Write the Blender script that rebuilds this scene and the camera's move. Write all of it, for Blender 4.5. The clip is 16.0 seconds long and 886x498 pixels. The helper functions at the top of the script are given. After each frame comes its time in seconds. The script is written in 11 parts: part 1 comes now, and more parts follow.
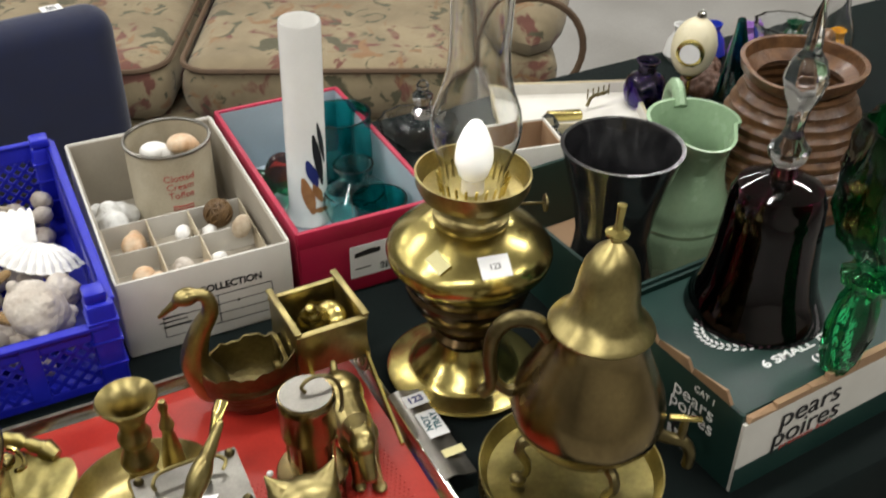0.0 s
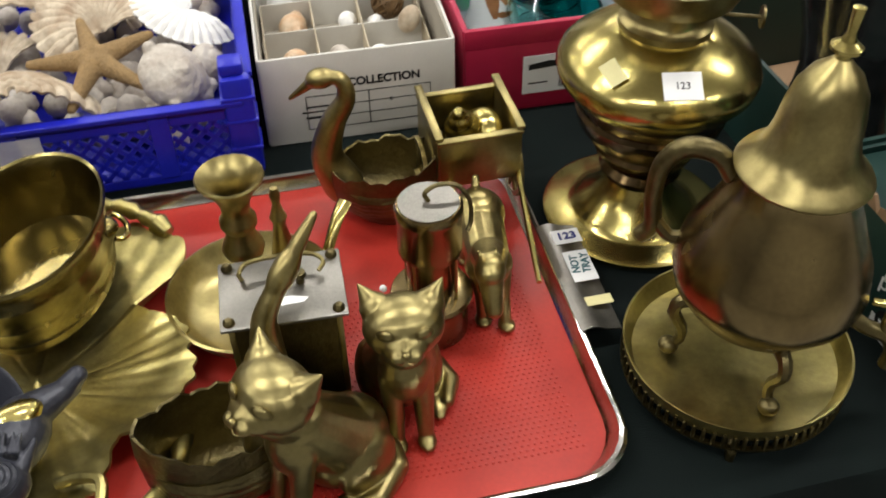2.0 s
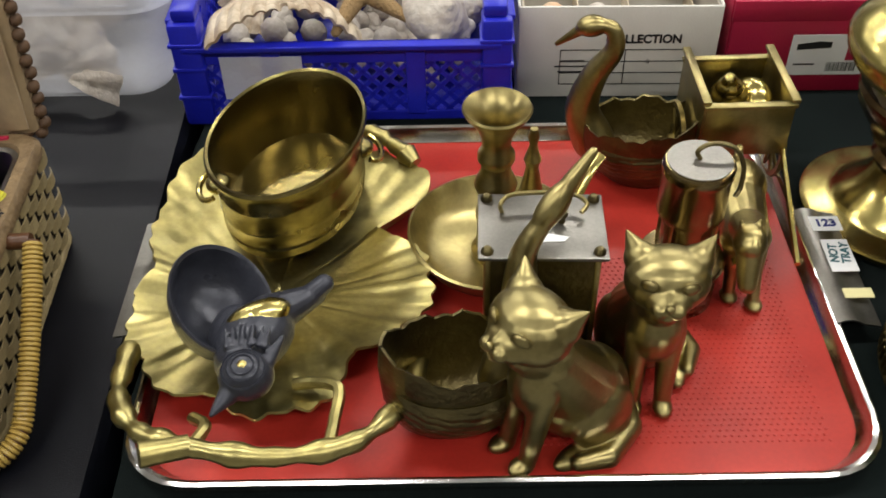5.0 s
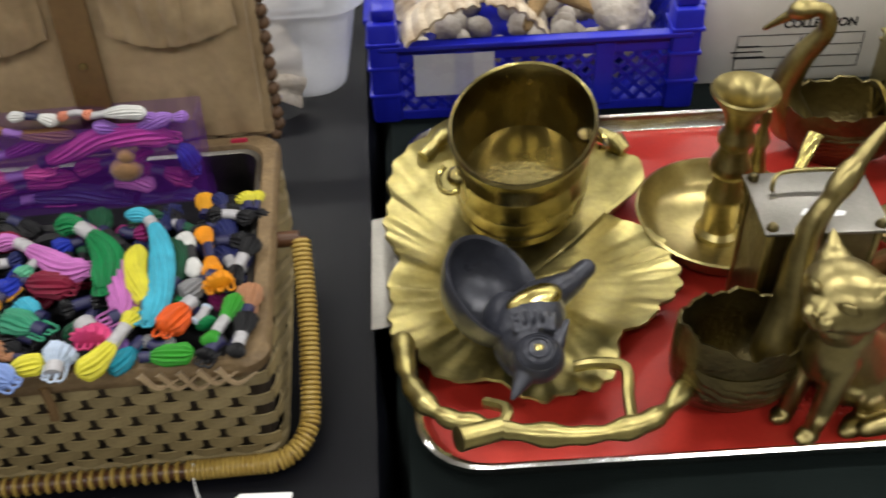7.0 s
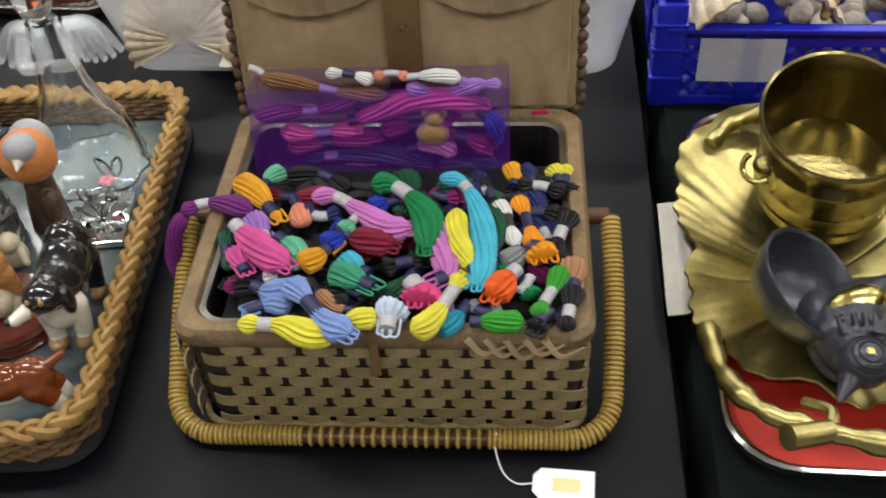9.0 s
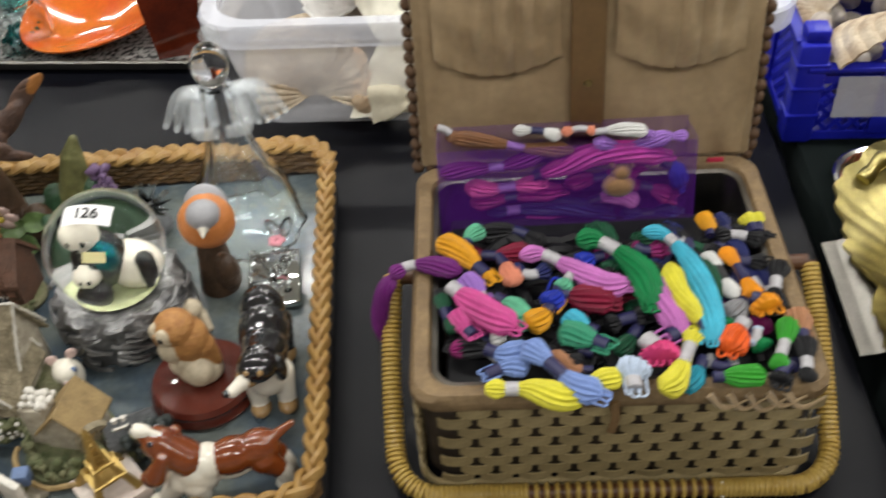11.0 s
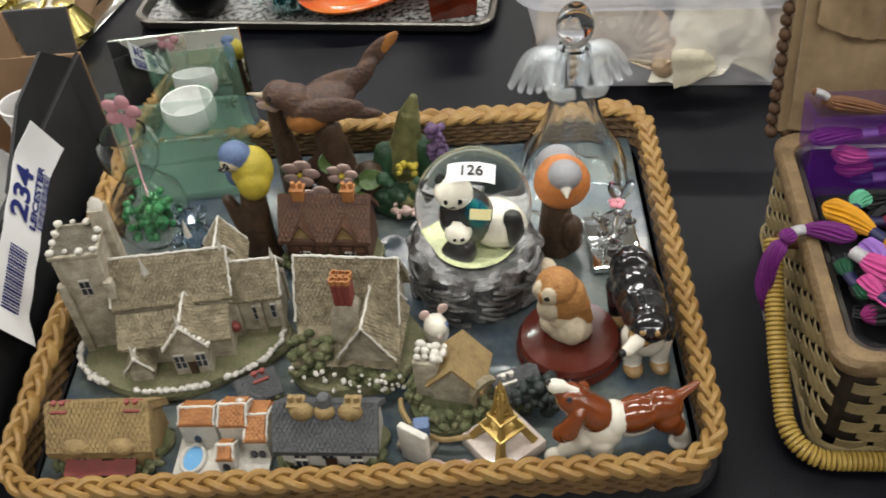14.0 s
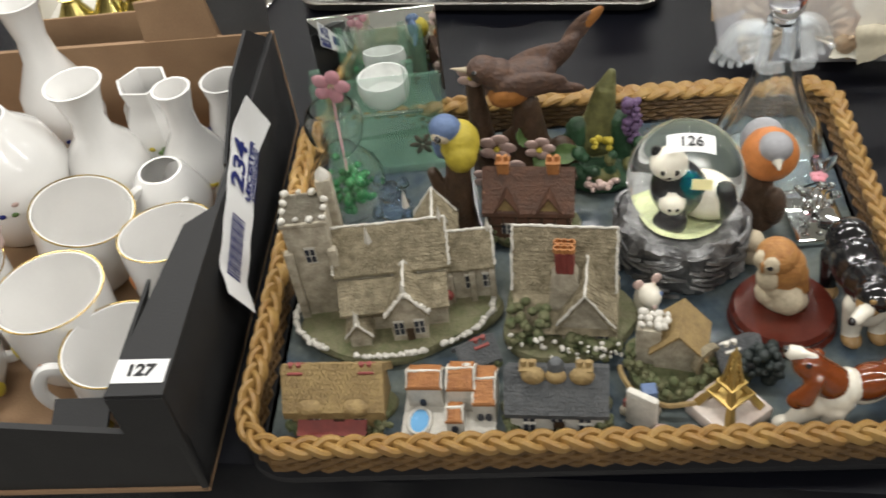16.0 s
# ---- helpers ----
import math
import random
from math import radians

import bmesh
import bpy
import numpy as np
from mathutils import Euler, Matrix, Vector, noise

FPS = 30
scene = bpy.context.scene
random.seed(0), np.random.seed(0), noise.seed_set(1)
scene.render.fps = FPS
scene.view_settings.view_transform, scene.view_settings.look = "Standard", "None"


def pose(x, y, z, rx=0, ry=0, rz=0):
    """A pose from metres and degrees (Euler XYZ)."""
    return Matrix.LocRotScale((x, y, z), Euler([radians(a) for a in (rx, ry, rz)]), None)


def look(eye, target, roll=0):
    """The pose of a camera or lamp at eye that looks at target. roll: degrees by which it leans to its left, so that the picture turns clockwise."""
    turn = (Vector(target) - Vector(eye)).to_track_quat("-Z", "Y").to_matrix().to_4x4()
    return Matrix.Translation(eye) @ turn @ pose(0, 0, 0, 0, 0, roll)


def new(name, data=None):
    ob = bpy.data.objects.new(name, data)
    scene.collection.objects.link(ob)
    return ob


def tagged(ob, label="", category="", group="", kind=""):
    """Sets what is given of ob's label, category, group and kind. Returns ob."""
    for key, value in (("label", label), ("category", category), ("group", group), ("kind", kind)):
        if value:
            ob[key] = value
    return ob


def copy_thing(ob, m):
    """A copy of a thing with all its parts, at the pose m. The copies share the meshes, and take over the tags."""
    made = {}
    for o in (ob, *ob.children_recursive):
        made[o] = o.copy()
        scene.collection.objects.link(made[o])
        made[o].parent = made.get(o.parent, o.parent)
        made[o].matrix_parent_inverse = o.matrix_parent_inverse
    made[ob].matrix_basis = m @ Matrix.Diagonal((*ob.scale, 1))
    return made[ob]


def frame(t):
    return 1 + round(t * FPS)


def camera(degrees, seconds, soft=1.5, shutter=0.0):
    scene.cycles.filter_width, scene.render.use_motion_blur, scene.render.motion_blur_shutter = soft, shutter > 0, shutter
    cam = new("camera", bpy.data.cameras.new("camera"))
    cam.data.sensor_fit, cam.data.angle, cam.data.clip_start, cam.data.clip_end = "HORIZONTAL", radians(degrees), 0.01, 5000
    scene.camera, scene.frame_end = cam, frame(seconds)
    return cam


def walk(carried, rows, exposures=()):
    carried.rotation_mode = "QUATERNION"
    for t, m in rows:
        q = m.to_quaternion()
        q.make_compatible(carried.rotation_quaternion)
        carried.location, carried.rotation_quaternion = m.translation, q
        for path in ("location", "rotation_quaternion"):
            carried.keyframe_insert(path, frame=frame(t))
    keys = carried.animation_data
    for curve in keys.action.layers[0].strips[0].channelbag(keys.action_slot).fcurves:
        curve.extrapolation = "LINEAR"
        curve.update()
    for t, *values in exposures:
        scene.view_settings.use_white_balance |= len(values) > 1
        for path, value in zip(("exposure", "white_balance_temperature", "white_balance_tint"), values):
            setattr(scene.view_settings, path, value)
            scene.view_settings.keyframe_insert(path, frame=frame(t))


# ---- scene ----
cam = camera(47.9, 16.0, soft=1.7, shutter=0.5)
PATH = [
    (0, (0.377, -0.013, 0.718), (1.162, 1.424, -0.43), 0.4),
    (0.5, (0.374, -0.019, 0.704), (1.09, 1.402, -0.507), -0.3),
    (1, (0.378, -0.005, 0.675), (0.998, 1.41, -0.595), -0.3),
    (1.5, (0.409, 0.032, 0.634), (0.884, 1.449, -0.694), -0.8),
    (2, (0.46, 0.05, 0.6), (0.785, 1.473, -0.767), -1.3),
    (2.5, (0.485, 0.058, 0.579), (0.695, 1.483, -0.809), -1.3),
    (3, (0.494, 0.059, 0.565), (0.598, 1.5, -0.817), -1.4),
    (3.5, (0.488, 0.063, 0.56), (0.514, 1.516, -0.814), -1.2),
    (4, (0.457, 0.063, 0.555), (0.444, 1.528, -0.807), -0.9),
    (4.2, (0.445, 0.06, 0.558), (0.404, 1.525, -0.803), -1.4),
    (6.3, (0.264, 0.046, 0.564), (0.4, 1.479, -0.825), -1.1),
    (6.5, (0.242, 0.046, 0.564), (0.363, 1.48, -0.824), -1.5),
    (7, (0.184, 0.038, 0.57), (0.245, 1.498, -0.796), -2.5),
    (7.5, (0.149, 0.032, 0.573), (0.121, 1.5, -0.786), -2.8),
    (8, (0.13, 0.026, 0.566), (0.02, 1.473, -0.81), -3.0),
    (8.5, (0.097, 0.029, 0.564), (-0.068, 1.462, -0.821), -3.6),
    (8.7, (0.076, 0.037, 0.561), (-0.104, 1.471, -0.821), -4.0),
    (10.8, (-0.092, 0.051, 0.6), (-0.192, 1.527, -0.746), -3.9),
    (11, (-0.121, 0.049, 0.602), (-0.229, 1.508, -0.761), -4.4),
    (11.5, (-0.19, 0.046, 0.604), (-0.31, 1.472, -0.793), -4.3),
    (12, (-0.234, 0.041, 0.601), (-0.367, 1.452, -0.811), -4.2),
    (12.5, (-0.27, 0.041, 0.601), (-0.443, 1.444, -0.814), -5.2),
    (13, (-0.301, 0.042, 0.604), (-0.502, 1.447, -0.805), -5.8),
    (13.5, (-0.332, 0.038, 0.608), (-0.545, 1.449, -0.792), -6.0),
    (14, (-0.356, 0.03, 0.613), (-0.582, 1.445, -0.783), -6.3),
    (14.5, (-0.384, 0.016, 0.616), (-0.613, 1.438, -0.771), -6.5),
    (15, (-0.412, 0.002, 0.618), (-0.645, 1.424, -0.77), -6.9),
    (15.5, (-0.438, -0.011, 0.621), (-0.724, 1.395, -0.772), -7.9),
    (16, (-0.473, -0.005, 0.623), (-0.815, 1.386, -0.772), -9.3),
]
walk(cam, [(t, look(eye, target, roll)) for t, eye, target, roll in PATH])


# ---- world and light ----
world = bpy.data.worlds.new("hall_air")
scene.world = world
world.use_nodes = True
world.node_tree.nodes["Background"].inputs[0].default_value = (0.9, 0.95, 1.0, 1)
world.node_tree.nodes["Background"].inputs[1].default_value = 0.05
scene.view_settings.exposure = 0.0

LAMP_POWER = 27.2
# the row over the gangway is dimmer than the rows over the hall
ROW_SHARE = {-1.1: 0.90, 0.9: 1.0, 2.9: 1.06, 5.2: 1.06}
LAMP_SPOTS = [(x, y) for x in (-2.6, -0.6, 1.4, 3.4) for y in (-1.1, 0.9, 2.9, 5.2)]
for lx, ly in LAMP_SPOTS:
    ld = bpy.data.lights.new("tube_light", "AREA")
    ld.shape, ld.size, ld.size_y = "RECTANGLE", 1.25, 0.12
    ld.energy, ld.color = LAMP_POWER * ROW_SHARE[ly], (0.99, 0.97, 0.925)
    new("tube_light", ld).matrix_world = pose(lx, ly, 2.20)


# ---- small toolbox ----
def B():
    return bmesh.new()


def finish(bm, name, material, smooth=True):
    me = bpy.data.meshes.new(name)
    bm.normal_update()
    bm.to_mesh(me)
    bm.free()
    for m in (material if isinstance(material, (list, tuple)) else [material]):
        me.materials.append(m)
    if smooth:
        me.polygons.foreach_set("use_smooth", [True] * len(me.polygons))
        me.set_sharp_from_angle(angle=radians(38))
    return me


def part(name, bm, material, parent=None, label="", smooth=True, at=None):
    ob = new(name, finish(bm, name, material, smooth))
    if parent:
        ob.parent = parent
    if at is not None:
        ob.matrix_basis = at
    return tagged(ob, label)


def thing(name, at, label, category, group=""):
    ob = new(name)
    ob.empty_display_size = 0.02
    ob.matrix_basis = at
    return tagged(ob, label, category, group)


def single(name, bm, material, at, label, category, group="", kind="", smooth=True):
    ob = part(name, bm, material, None, label, smooth, at)
    return tagged(ob, label, category, group, kind)


def box(bm, x, y, z, sx, sy, sz, bevel=0.0, m=None):
    """A block with its base's centre at x, y, z."""
    r = bmesh.ops.create_cube(bm, size=1.0, matrix=(m or Matrix()) @ Matrix.Translation((x, y, z + sz / 2)) @ Matrix.Diagonal((sx, sy, sz, 1)))
    if bevel:
        edges = list({e for v in r["verts"] for e in v.link_edges})
        bmesh.ops.bevel(bm, geom=edges, offset=bevel, segments=2, profile=0.5, affect="EDGES")
    return bm


def hull(bm, pts, m=None):
    vs = [bm.verts.new((m @ Vector(p)) if m else p) for p in pts]
    r = bmesh.ops.convex_hull(bm, input=vs)
    junk = [g for g in r["geom_interior"] + r["geom_unused"] if isinstance(g, bmesh.types.BMVert) and g.is_valid and not g.link_faces]
    if junk:
        bmesh.ops.delete(bm, geom=list(set(junk)), context="VERTS")
    return bm


UNIT = {}


def unit_ball(u, v):
    """Points and faces of a unit ball with u by v fields."""
    if (u, v) not in UNIT:
        pts = [(0.0, 0.0, 1.0)]
        for j in range(1, v):
            t = math.pi * j / v
            pts += [(math.sin(t) * math.cos(2 * math.pi * i / u), math.sin(t) * math.sin(2 * math.pi * i / u), math.cos(t)) for i in range(u)]
        pts.append((0.0, 0.0, -1.0))
        last = len(pts) - 1
        faces = [(0, 1 + i, 1 + (i + 1) % u) for i in range(u)]
        for j in range(v - 2):
            a, b = 1 + j * u, 1 + (j + 1) * u
            faces += [(a + i, b + i, b + (i + 1) % u, a + (i + 1) % u) for i in range(u)]
        a = 1 + (v - 2) * u
        faces += [(last, a + (i + 1) % u, a + i) for i in range(u)]
        UNIT[(u, v)] = (np.array(pts), faces)
    return UNIT[(u, v)]


def ball(bm, c, s, rot=(0, 0, 0), u=16, v=10, m=None):
    s = (s, s, s) if isinstance(s, (int, float)) else s
    mm = (m or Matrix()) @ Matrix.LocRotScale(c, Euler([radians(a) for a in rot]), s)
    pts, faces = unit_ball(u, v)
    vs = [bm.verts.new(mm @ Vector(q)) for q in pts]
    for f in faces:
        bm.faces.new([vs[k] for k in f])
    return bm


def lathe(bm, profile, seg=40, m=None, shape=None, caps=(True, True)):
    """Turns (radius, height) pairs about z. shape(angle, r, z) gives another radius."""
    rings = []
    for r, z in profile:
        ring = []
        for k in range(seg):
            a = 2 * math.pi * k / seg
            rr = shape(a, r, z) if shape else r
            p = Vector((rr * math.cos(a), rr * math.sin(a), z))
            ring.append(bm.verts.new(m @ p if m else p))
        rings.append(ring)
    for a, b in zip(rings, rings[1:]):
        for k in range(seg):
            bm.faces.new((a[k], a[(k + 1) % seg], b[(k + 1) % seg], b[k]))
    if caps[0]:
        bm.faces.new(rings[0][::-1])
    if caps[1]:
        bm.faces.new(rings[-1])
    return bm


def tube(bm, pts, radius, seg=8, closed=False, squash=1.0):
    """A round bar along points; radius is a number or a function of 0..1."""
    pts = [Vector(p) for p in pts]
    n = len(pts)
    rings, up = [], None
    for i, p in enumerate(pts):
        a, b = (pts[i - 1], pts[(i + 1) % n]) if closed else (pts[max(i - 1, 0)], pts[min(i + 1, n - 1)])
        d = (b - a).normalized()
        if up is None:
            up = Vector((0, 0, 1)) if abs(d.z) < 0.9 else Vector((0, 1, 0))
        side = d.cross(up)
        if side.length < 1e-6:
            side = d.orthogonal()
        side.normalize()
        up = side.cross(d).normalized()
        r = radius(i / max(n - 1, 1)) if callable(radius) else radius
        rings.append([bm.verts.new(p + side * (math.cos(t) * r) + up * (math.sin(t) * r * squash)) for t in (2 * math.pi * k / seg for k in range(seg))])
    for i in range(n if closed else n - 1):
        a, b = rings[i], rings[(i + 1) % n]
        for k in range(seg):
            bm.faces.new((a[k], b[k], b[(k + 1) % seg], a[(k + 1) % seg]))
    if not closed:
        bm.faces.new(rings[0])
        bm.faces.new(rings[-1][::-1])
    return bm


def curve(keys, n=24):
    """A smooth line through the key points."""
    k = [Vector(p) for p in keys]
    k = [k[0] * 2 - k[1]] + k + [k[-1] * 2 - k[-2]]
    out = []
    for i in range(1, len(k) - 2):
        m = max(2, n // (len(k) - 3))
        for j in range(m):
            t = j / m
            a, b, c, d = k[i - 1], k[i], k[i + 1], k[i + 2]
            out.append(0.5 * ((2 * b) + (c - a) * t + (2 * a - 5 * b + 4 * c - d) * t * t + (3 * b - a - 3 * c + d) * t ** 3))
    return out + [k[-2]]


def rounded(w, d, r, n=6, step=None):
    """A closed rounded rectangle about the origin."""
    pts = []
    for cx, cy, a0 in ((w / 2 - r, d / 2 - r, 0), (-w / 2 + r, d / 2 - r, 90), (-w / 2 + r, -d / 2 + r, 180), (w / 2 - r, -d / 2 + r, 270)):
        for i in range(n + 1):
            a = radians(a0 + 90 * i / n)
            pts.append(Vector((cx + r * math.cos(a), cy + r * math.sin(a), 0)))
    if not step:
        return pts
    out = []
    for a, b in zip(pts, pts[1:] + pts[:1]):
        m = max(1, round((b - a).length / step))
        out += [a.lerp(b, i / m) for i in range(m)]
    return out


def rings(bm, loops, cap0=True, cap1=False):
    """Skins a row of closed loops with equal counts."""
    vs = [[bm.verts.new(p) for p in l] for l in loops]
    n = len(vs[0])
    for a, b in zip(vs, vs[1:]):
        for k in range(n):
            bm.faces.new((a[k], a[(k + 1) % n], b[(k + 1) % n], b[k]))
    if cap0:
        bm.faces.new(vs[0][::-1])
    if cap1:
        bm.faces.new(vs[-1])
    return bm


def sheet(bm, nu, nv, f, thick=0.0):
    """A bent sheet f(u, v); its thickness lies behind it along the local normal."""
    top = [[f(i / nu, j / nv) for j in range(nv + 1)] for i in range(nu + 1)]
    vs = [[bm.verts.new(p) for p in row] for row in top]
    for i in range(nu):
        for j in range(nv):
            bm.faces.new((vs[i][j], vs[i + 1][j], vs[i + 1][j + 1], vs[i][j + 1]))
    if thick:
        low = []
        for i in range(nu + 1):
            row = []
            for j in range(nv + 1):
                du = top[min(i + 1, nu)][j] - top[max(i - 1, 0)][j]
                dv = top[i][min(j + 1, nv)] - top[i][max(j - 1, 0)]
                n = du.cross(dv)
                n = n.normalized() if n.length > 1e-12 else Vector((0, 0, 1))
                row.append(bm.verts.new(top[i][j] - n * thick))
            low.append(row)
        for i in range(nu):
            for j in range(nv):
                bm.faces.new((low[i][j], low[i][j + 1], low[i + 1][j + 1], low[i + 1][j]))
        for i in range(nu):
            bm.faces.new((vs[i][0], low[i][0], low[i + 1][0], vs[i + 1][0]))
            bm.faces.new((vs[i][nv], vs[i + 1][nv], low[i + 1][nv], low[i][nv]))
        for j in range(nv):
            bm.faces.new((vs[0][j], vs[0][j + 1], low[0][j + 1], low[0][j]))
            bm.faces.new((vs[nu][j], low[nu][j], low[nu][j + 1], vs[nu][j + 1]))
    return bm


def letters(name, text, size, material, parent, at, label="", width=None, bold=0.0):
    """Flat raised lettering, as a mesh."""
    cu = bpy.data.curves.new(name, "FONT")
    cu.body, cu.size, cu.extrude, cu.align_x, cu.align_y, cu.offset = text, size, 0.0002, "CENTER", "CENTER", bold
    tmp = bpy.data.objects.new(name, cu)
    scene.collection.objects.link(tmp)
    dg = bpy.context.evaluated_depsgraph_get()
    me = bpy.data.meshes.new_from_object(tmp.evaluated_get(dg))
    bpy.data.objects.remove(tmp)
    me.materials.clear()
    me.materials.append(material)
    if width:
        xs = [v.co.x for v in me.vertices]
        k = width / (max(xs) - min(xs))
        for v in me.vertices:
            v.co.x *= k
    ob = new(name, me)
    ob.parent = parent
    ob.matrix_basis = at
    return tagged(ob, label)


def blob(name, prims, voxel, materials, smooth=4, post=None):
    """Soft merged shapes: prims are (material, 'ball', centre, radii, turn) or (material, 'bar', p0, r0, p1, r1). Returns a mesh."""
    pts, faces, count = [], [], 0
    for p in prims:
        if p[1] == "ball":
            s = np.array((p[3],) * 3 if isinstance(p[3], (int, float)) else p[3])
            turn = np.array(Euler([radians(a) for a in (p[4] if len(p) > 4 else (0, 0, 0))]).to_matrix())
            sets = [((unit_ball(20, 12)[0] * s) @ turn.T + np.array(p[2]), unit_ball(20, 12)[1])]
        else:
            _, _, a, ra, b, rb = p
            a, b = Vector(a), Vector(b)
            n = max(1, min(8, int((b - a).length / max(min(ra, rb), 1e-4) / 0.5)))
            side = (b - a).orthogonal().normalized() if (b - a).length > 1e-7 else Vector((1, 0, 0))
            other = (b - a).normalized().cross(side)
            loops = []
            for i in range(2):
                c, r = (a, ra) if i == 0 else (b, rb)
                loops += [c + (side * math.cos(2 * math.pi * k / 16) + other * math.sin(2 * math.pi * k / 16)) * r for k in range(16)]
            fs = [(k, (k + 1) % 16, 16 + (k + 1) % 16, 16 + k) for k in range(16)] + [tuple(range(15, -1, -1)), tuple(range(16, 32))]
            sets = [(np.array(loops), fs), (unit_ball(16, 10)[0] * ra + np.array(a), unit_ball(16, 10)[1]), (unit_ball(16, 10)[0] * rb + np.array(b), unit_ball(16, 10)[1])]
        for q, fs in sets:
            pts.append(q)
            faces += [tuple(k + count for k in f) for f in fs]
            count += len(q)
    me = bpy.data.meshes.new(name)
    me.from_pydata(np.concatenate(pts).tolist(), [], faces)
    tmp = bpy.data.objects.new(name, me)
    scene.collection.objects.link(tmp)
    md = tmp.modifiers.new("merge", "REMESH")
    md.mode, md.voxel_size = "VOXEL", voxel
    dg = bpy.context.evaluated_depsgraph_get()
    out = bpy.data.meshes.new_from_object(tmp.evaluated_get(dg))
    bpy.data.objects.remove(tmp)
    bm = B()
    bm.from_mesh(out)
    for _ in range(smooth):
        bmesh.ops.smooth_vert(bm, verts=bm.verts, factor=0.5, use_axis_x=True, use_axis_y=True, use_axis_z=True)
    if post:
        post(bm)
    if len(materials) > 1:
        bm.faces.ensure_lookup_table()
        c = np.array([f.calc_center_median() for f in bm.faces])
        best, pick = np.full(len(c), 1e9), np.zeros(len(c), int)
        for q in prims:
            if q[1] == "ball":
                s = np.array(q[3] if not isinstance(q[3], (int, float)) else (q[3],) * 3)
                turn = np.array(Euler([radians(a) for a in (q[4] if len(q) > 4 else (0, 0, 0))]).to_matrix())
                d = (np.linalg.norm((c - np.array(q[2])) @ turn / s, axis=1) - 1) * s.mean()
            else:
                a, b = np.array(q[2]), np.array(q[4])
                ab = b - a
                u = np.clip((c - a) @ ab / max(ab @ ab, 1e-9), 0, 1)
                d = np.linalg.norm(c - a - u[:, None] * ab, axis=1) - (q[3] + (q[5] - q[3]) * u)
            near = d < best
            best[near], pick[near] = d[near], q[0]
        for f, k in zip(bm.faces, pick.tolist()):
            f.material_index = k
    return finish(bm, name, materials)


def figure(name, prims, voxel, materials, at, label, category, group="", smooth=4, post=None):
    ob = new(name, blob(name, prims, voxel, materials, smooth, post))
    ob.matrix_basis = at
    return tagged(ob, label, category, group)


# ---- materials ----
def mat(name, color, rough=0.5, metal=0.0, vary=0.25, scale=40.0, bump=0.0, fine=400.0, second=None, spread=0.5, glossvary=0.15,
        transmission=0.0, ior=1.45, alpha=1.0, coat=0.0, sheen=0.0, piece=0.0):
    """A surface with colour variation at two scales, uneven gloss and fine relief."""
    m = bpy.data.materials.new(name)
    m.use_nodes = True
    nt = m.node_tree
    bs = nt.nodes["Principled BSDF"]
    tc = nt.nodes.new("ShaderNodeTexCoord")
    big, small = nt.nodes.new("ShaderNodeTexNoise"), nt.nodes.new("ShaderNodeTexNoise")
    big.inputs["Scale"].default_value, big.inputs["Detail"].default_value = scale, 4
    small.inputs["Scale"].default_value, small.inputs["Detail"].default_value = fine, 3
    nt.links.new(tc.outputs["Object"], big.inputs["Vector"])
    nt.links.new(tc.outputs["Object"], small.inputs["Vector"])
    ramp = nt.nodes.new("ShaderNodeValToRGB")
    dark = second or tuple(c * (1 - vary) for c in color)
    ramp.color_ramp.elements[0].position, ramp.color_ramp.elements[1].position = 0.5 - spread / 2, 0.5 + spread / 2
    ramp.color_ramp.elements[0].color, ramp.color_ramp.elements[1].color = (*dark, 1), (*color, 1)
    nt.links.new(big.outputs["Fac"], ramp.inputs["Fac"])
    mix = nt.nodes.new("ShaderNodeMix")
    mix.data_type, mix.blend_type = "RGBA", "MULTIPLY"
    mix.inputs["Factor"].default_value = min(0.6, vary)
    nt.links.new(ramp.outputs["Color"], mix.inputs["A"])
    nt.links.new(small.outputs["Fac"], mix.inputs["B"])
    last = mix.outputs["Result"]
    if piece:
        info, hsv, mr = nt.nodes.new("ShaderNodeObjectInfo"), nt.nodes.new("ShaderNodeHueSaturation"), nt.nodes.new("ShaderNodeMapRange")
        mr.inputs["To Min"].default_value, mr.inputs["To Max"].default_value = 1 - piece, 1 + piece
        nt.links.new(info.outputs["Random"], mr.inputs["Value"])
        nt.links.new(mr.outputs["Result"], hsv.inputs["Value"])
        nt.links.new(last, hsv.inputs["Color"])
        last = hsv.outputs["Color"]
    nt.links.new(last, bs.inputs["Base Color"])
    mr = nt.nodes.new("ShaderNodeMapRange")
    mr.inputs["To Min"].default_value, mr.inputs["To Max"].default_value = max(0.02, rough - glossvary), min(1, rough + glossvary)
    nt.links.new(big.outputs["Fac"], mr.inputs["Value"])
    nt.links.new(mr.outputs["Result"], bs.inputs["Roughness"])
    bs.inputs["Metallic"].default_value = metal
    bs.inputs["IOR"].default_value = ior
    bs.inputs["Transmission Weight"].default_value = transmission
    bs.inputs["Coat Weight"].default_value = coat
    bs.inputs["Coat Roughness"].default_value = 0.08
    bs.inputs["Sheen Weight"].default_value = sheen
    bs.inputs["Alpha"].default_value = alpha
    if bump:
        bp = nt.nodes.new("ShaderNodeBump")
        bp.inputs["Strength"].default_value, bp.inputs["Distance"].default_value = 1.0, bump
        nt.links.new(small.outputs["Fac"], bp.inputs["Height"])
        nt.links.new(bp.outputs["Normal"], bs.inputs["Normal"])
    return m


def glass(name, color=(1, 1, 1), rough=0.02, ior=1.45):
    return mat(name, color, rough, 0, 0.02, 30, 0, 300, glossvary=0.01, transmission=1.0, ior=ior)


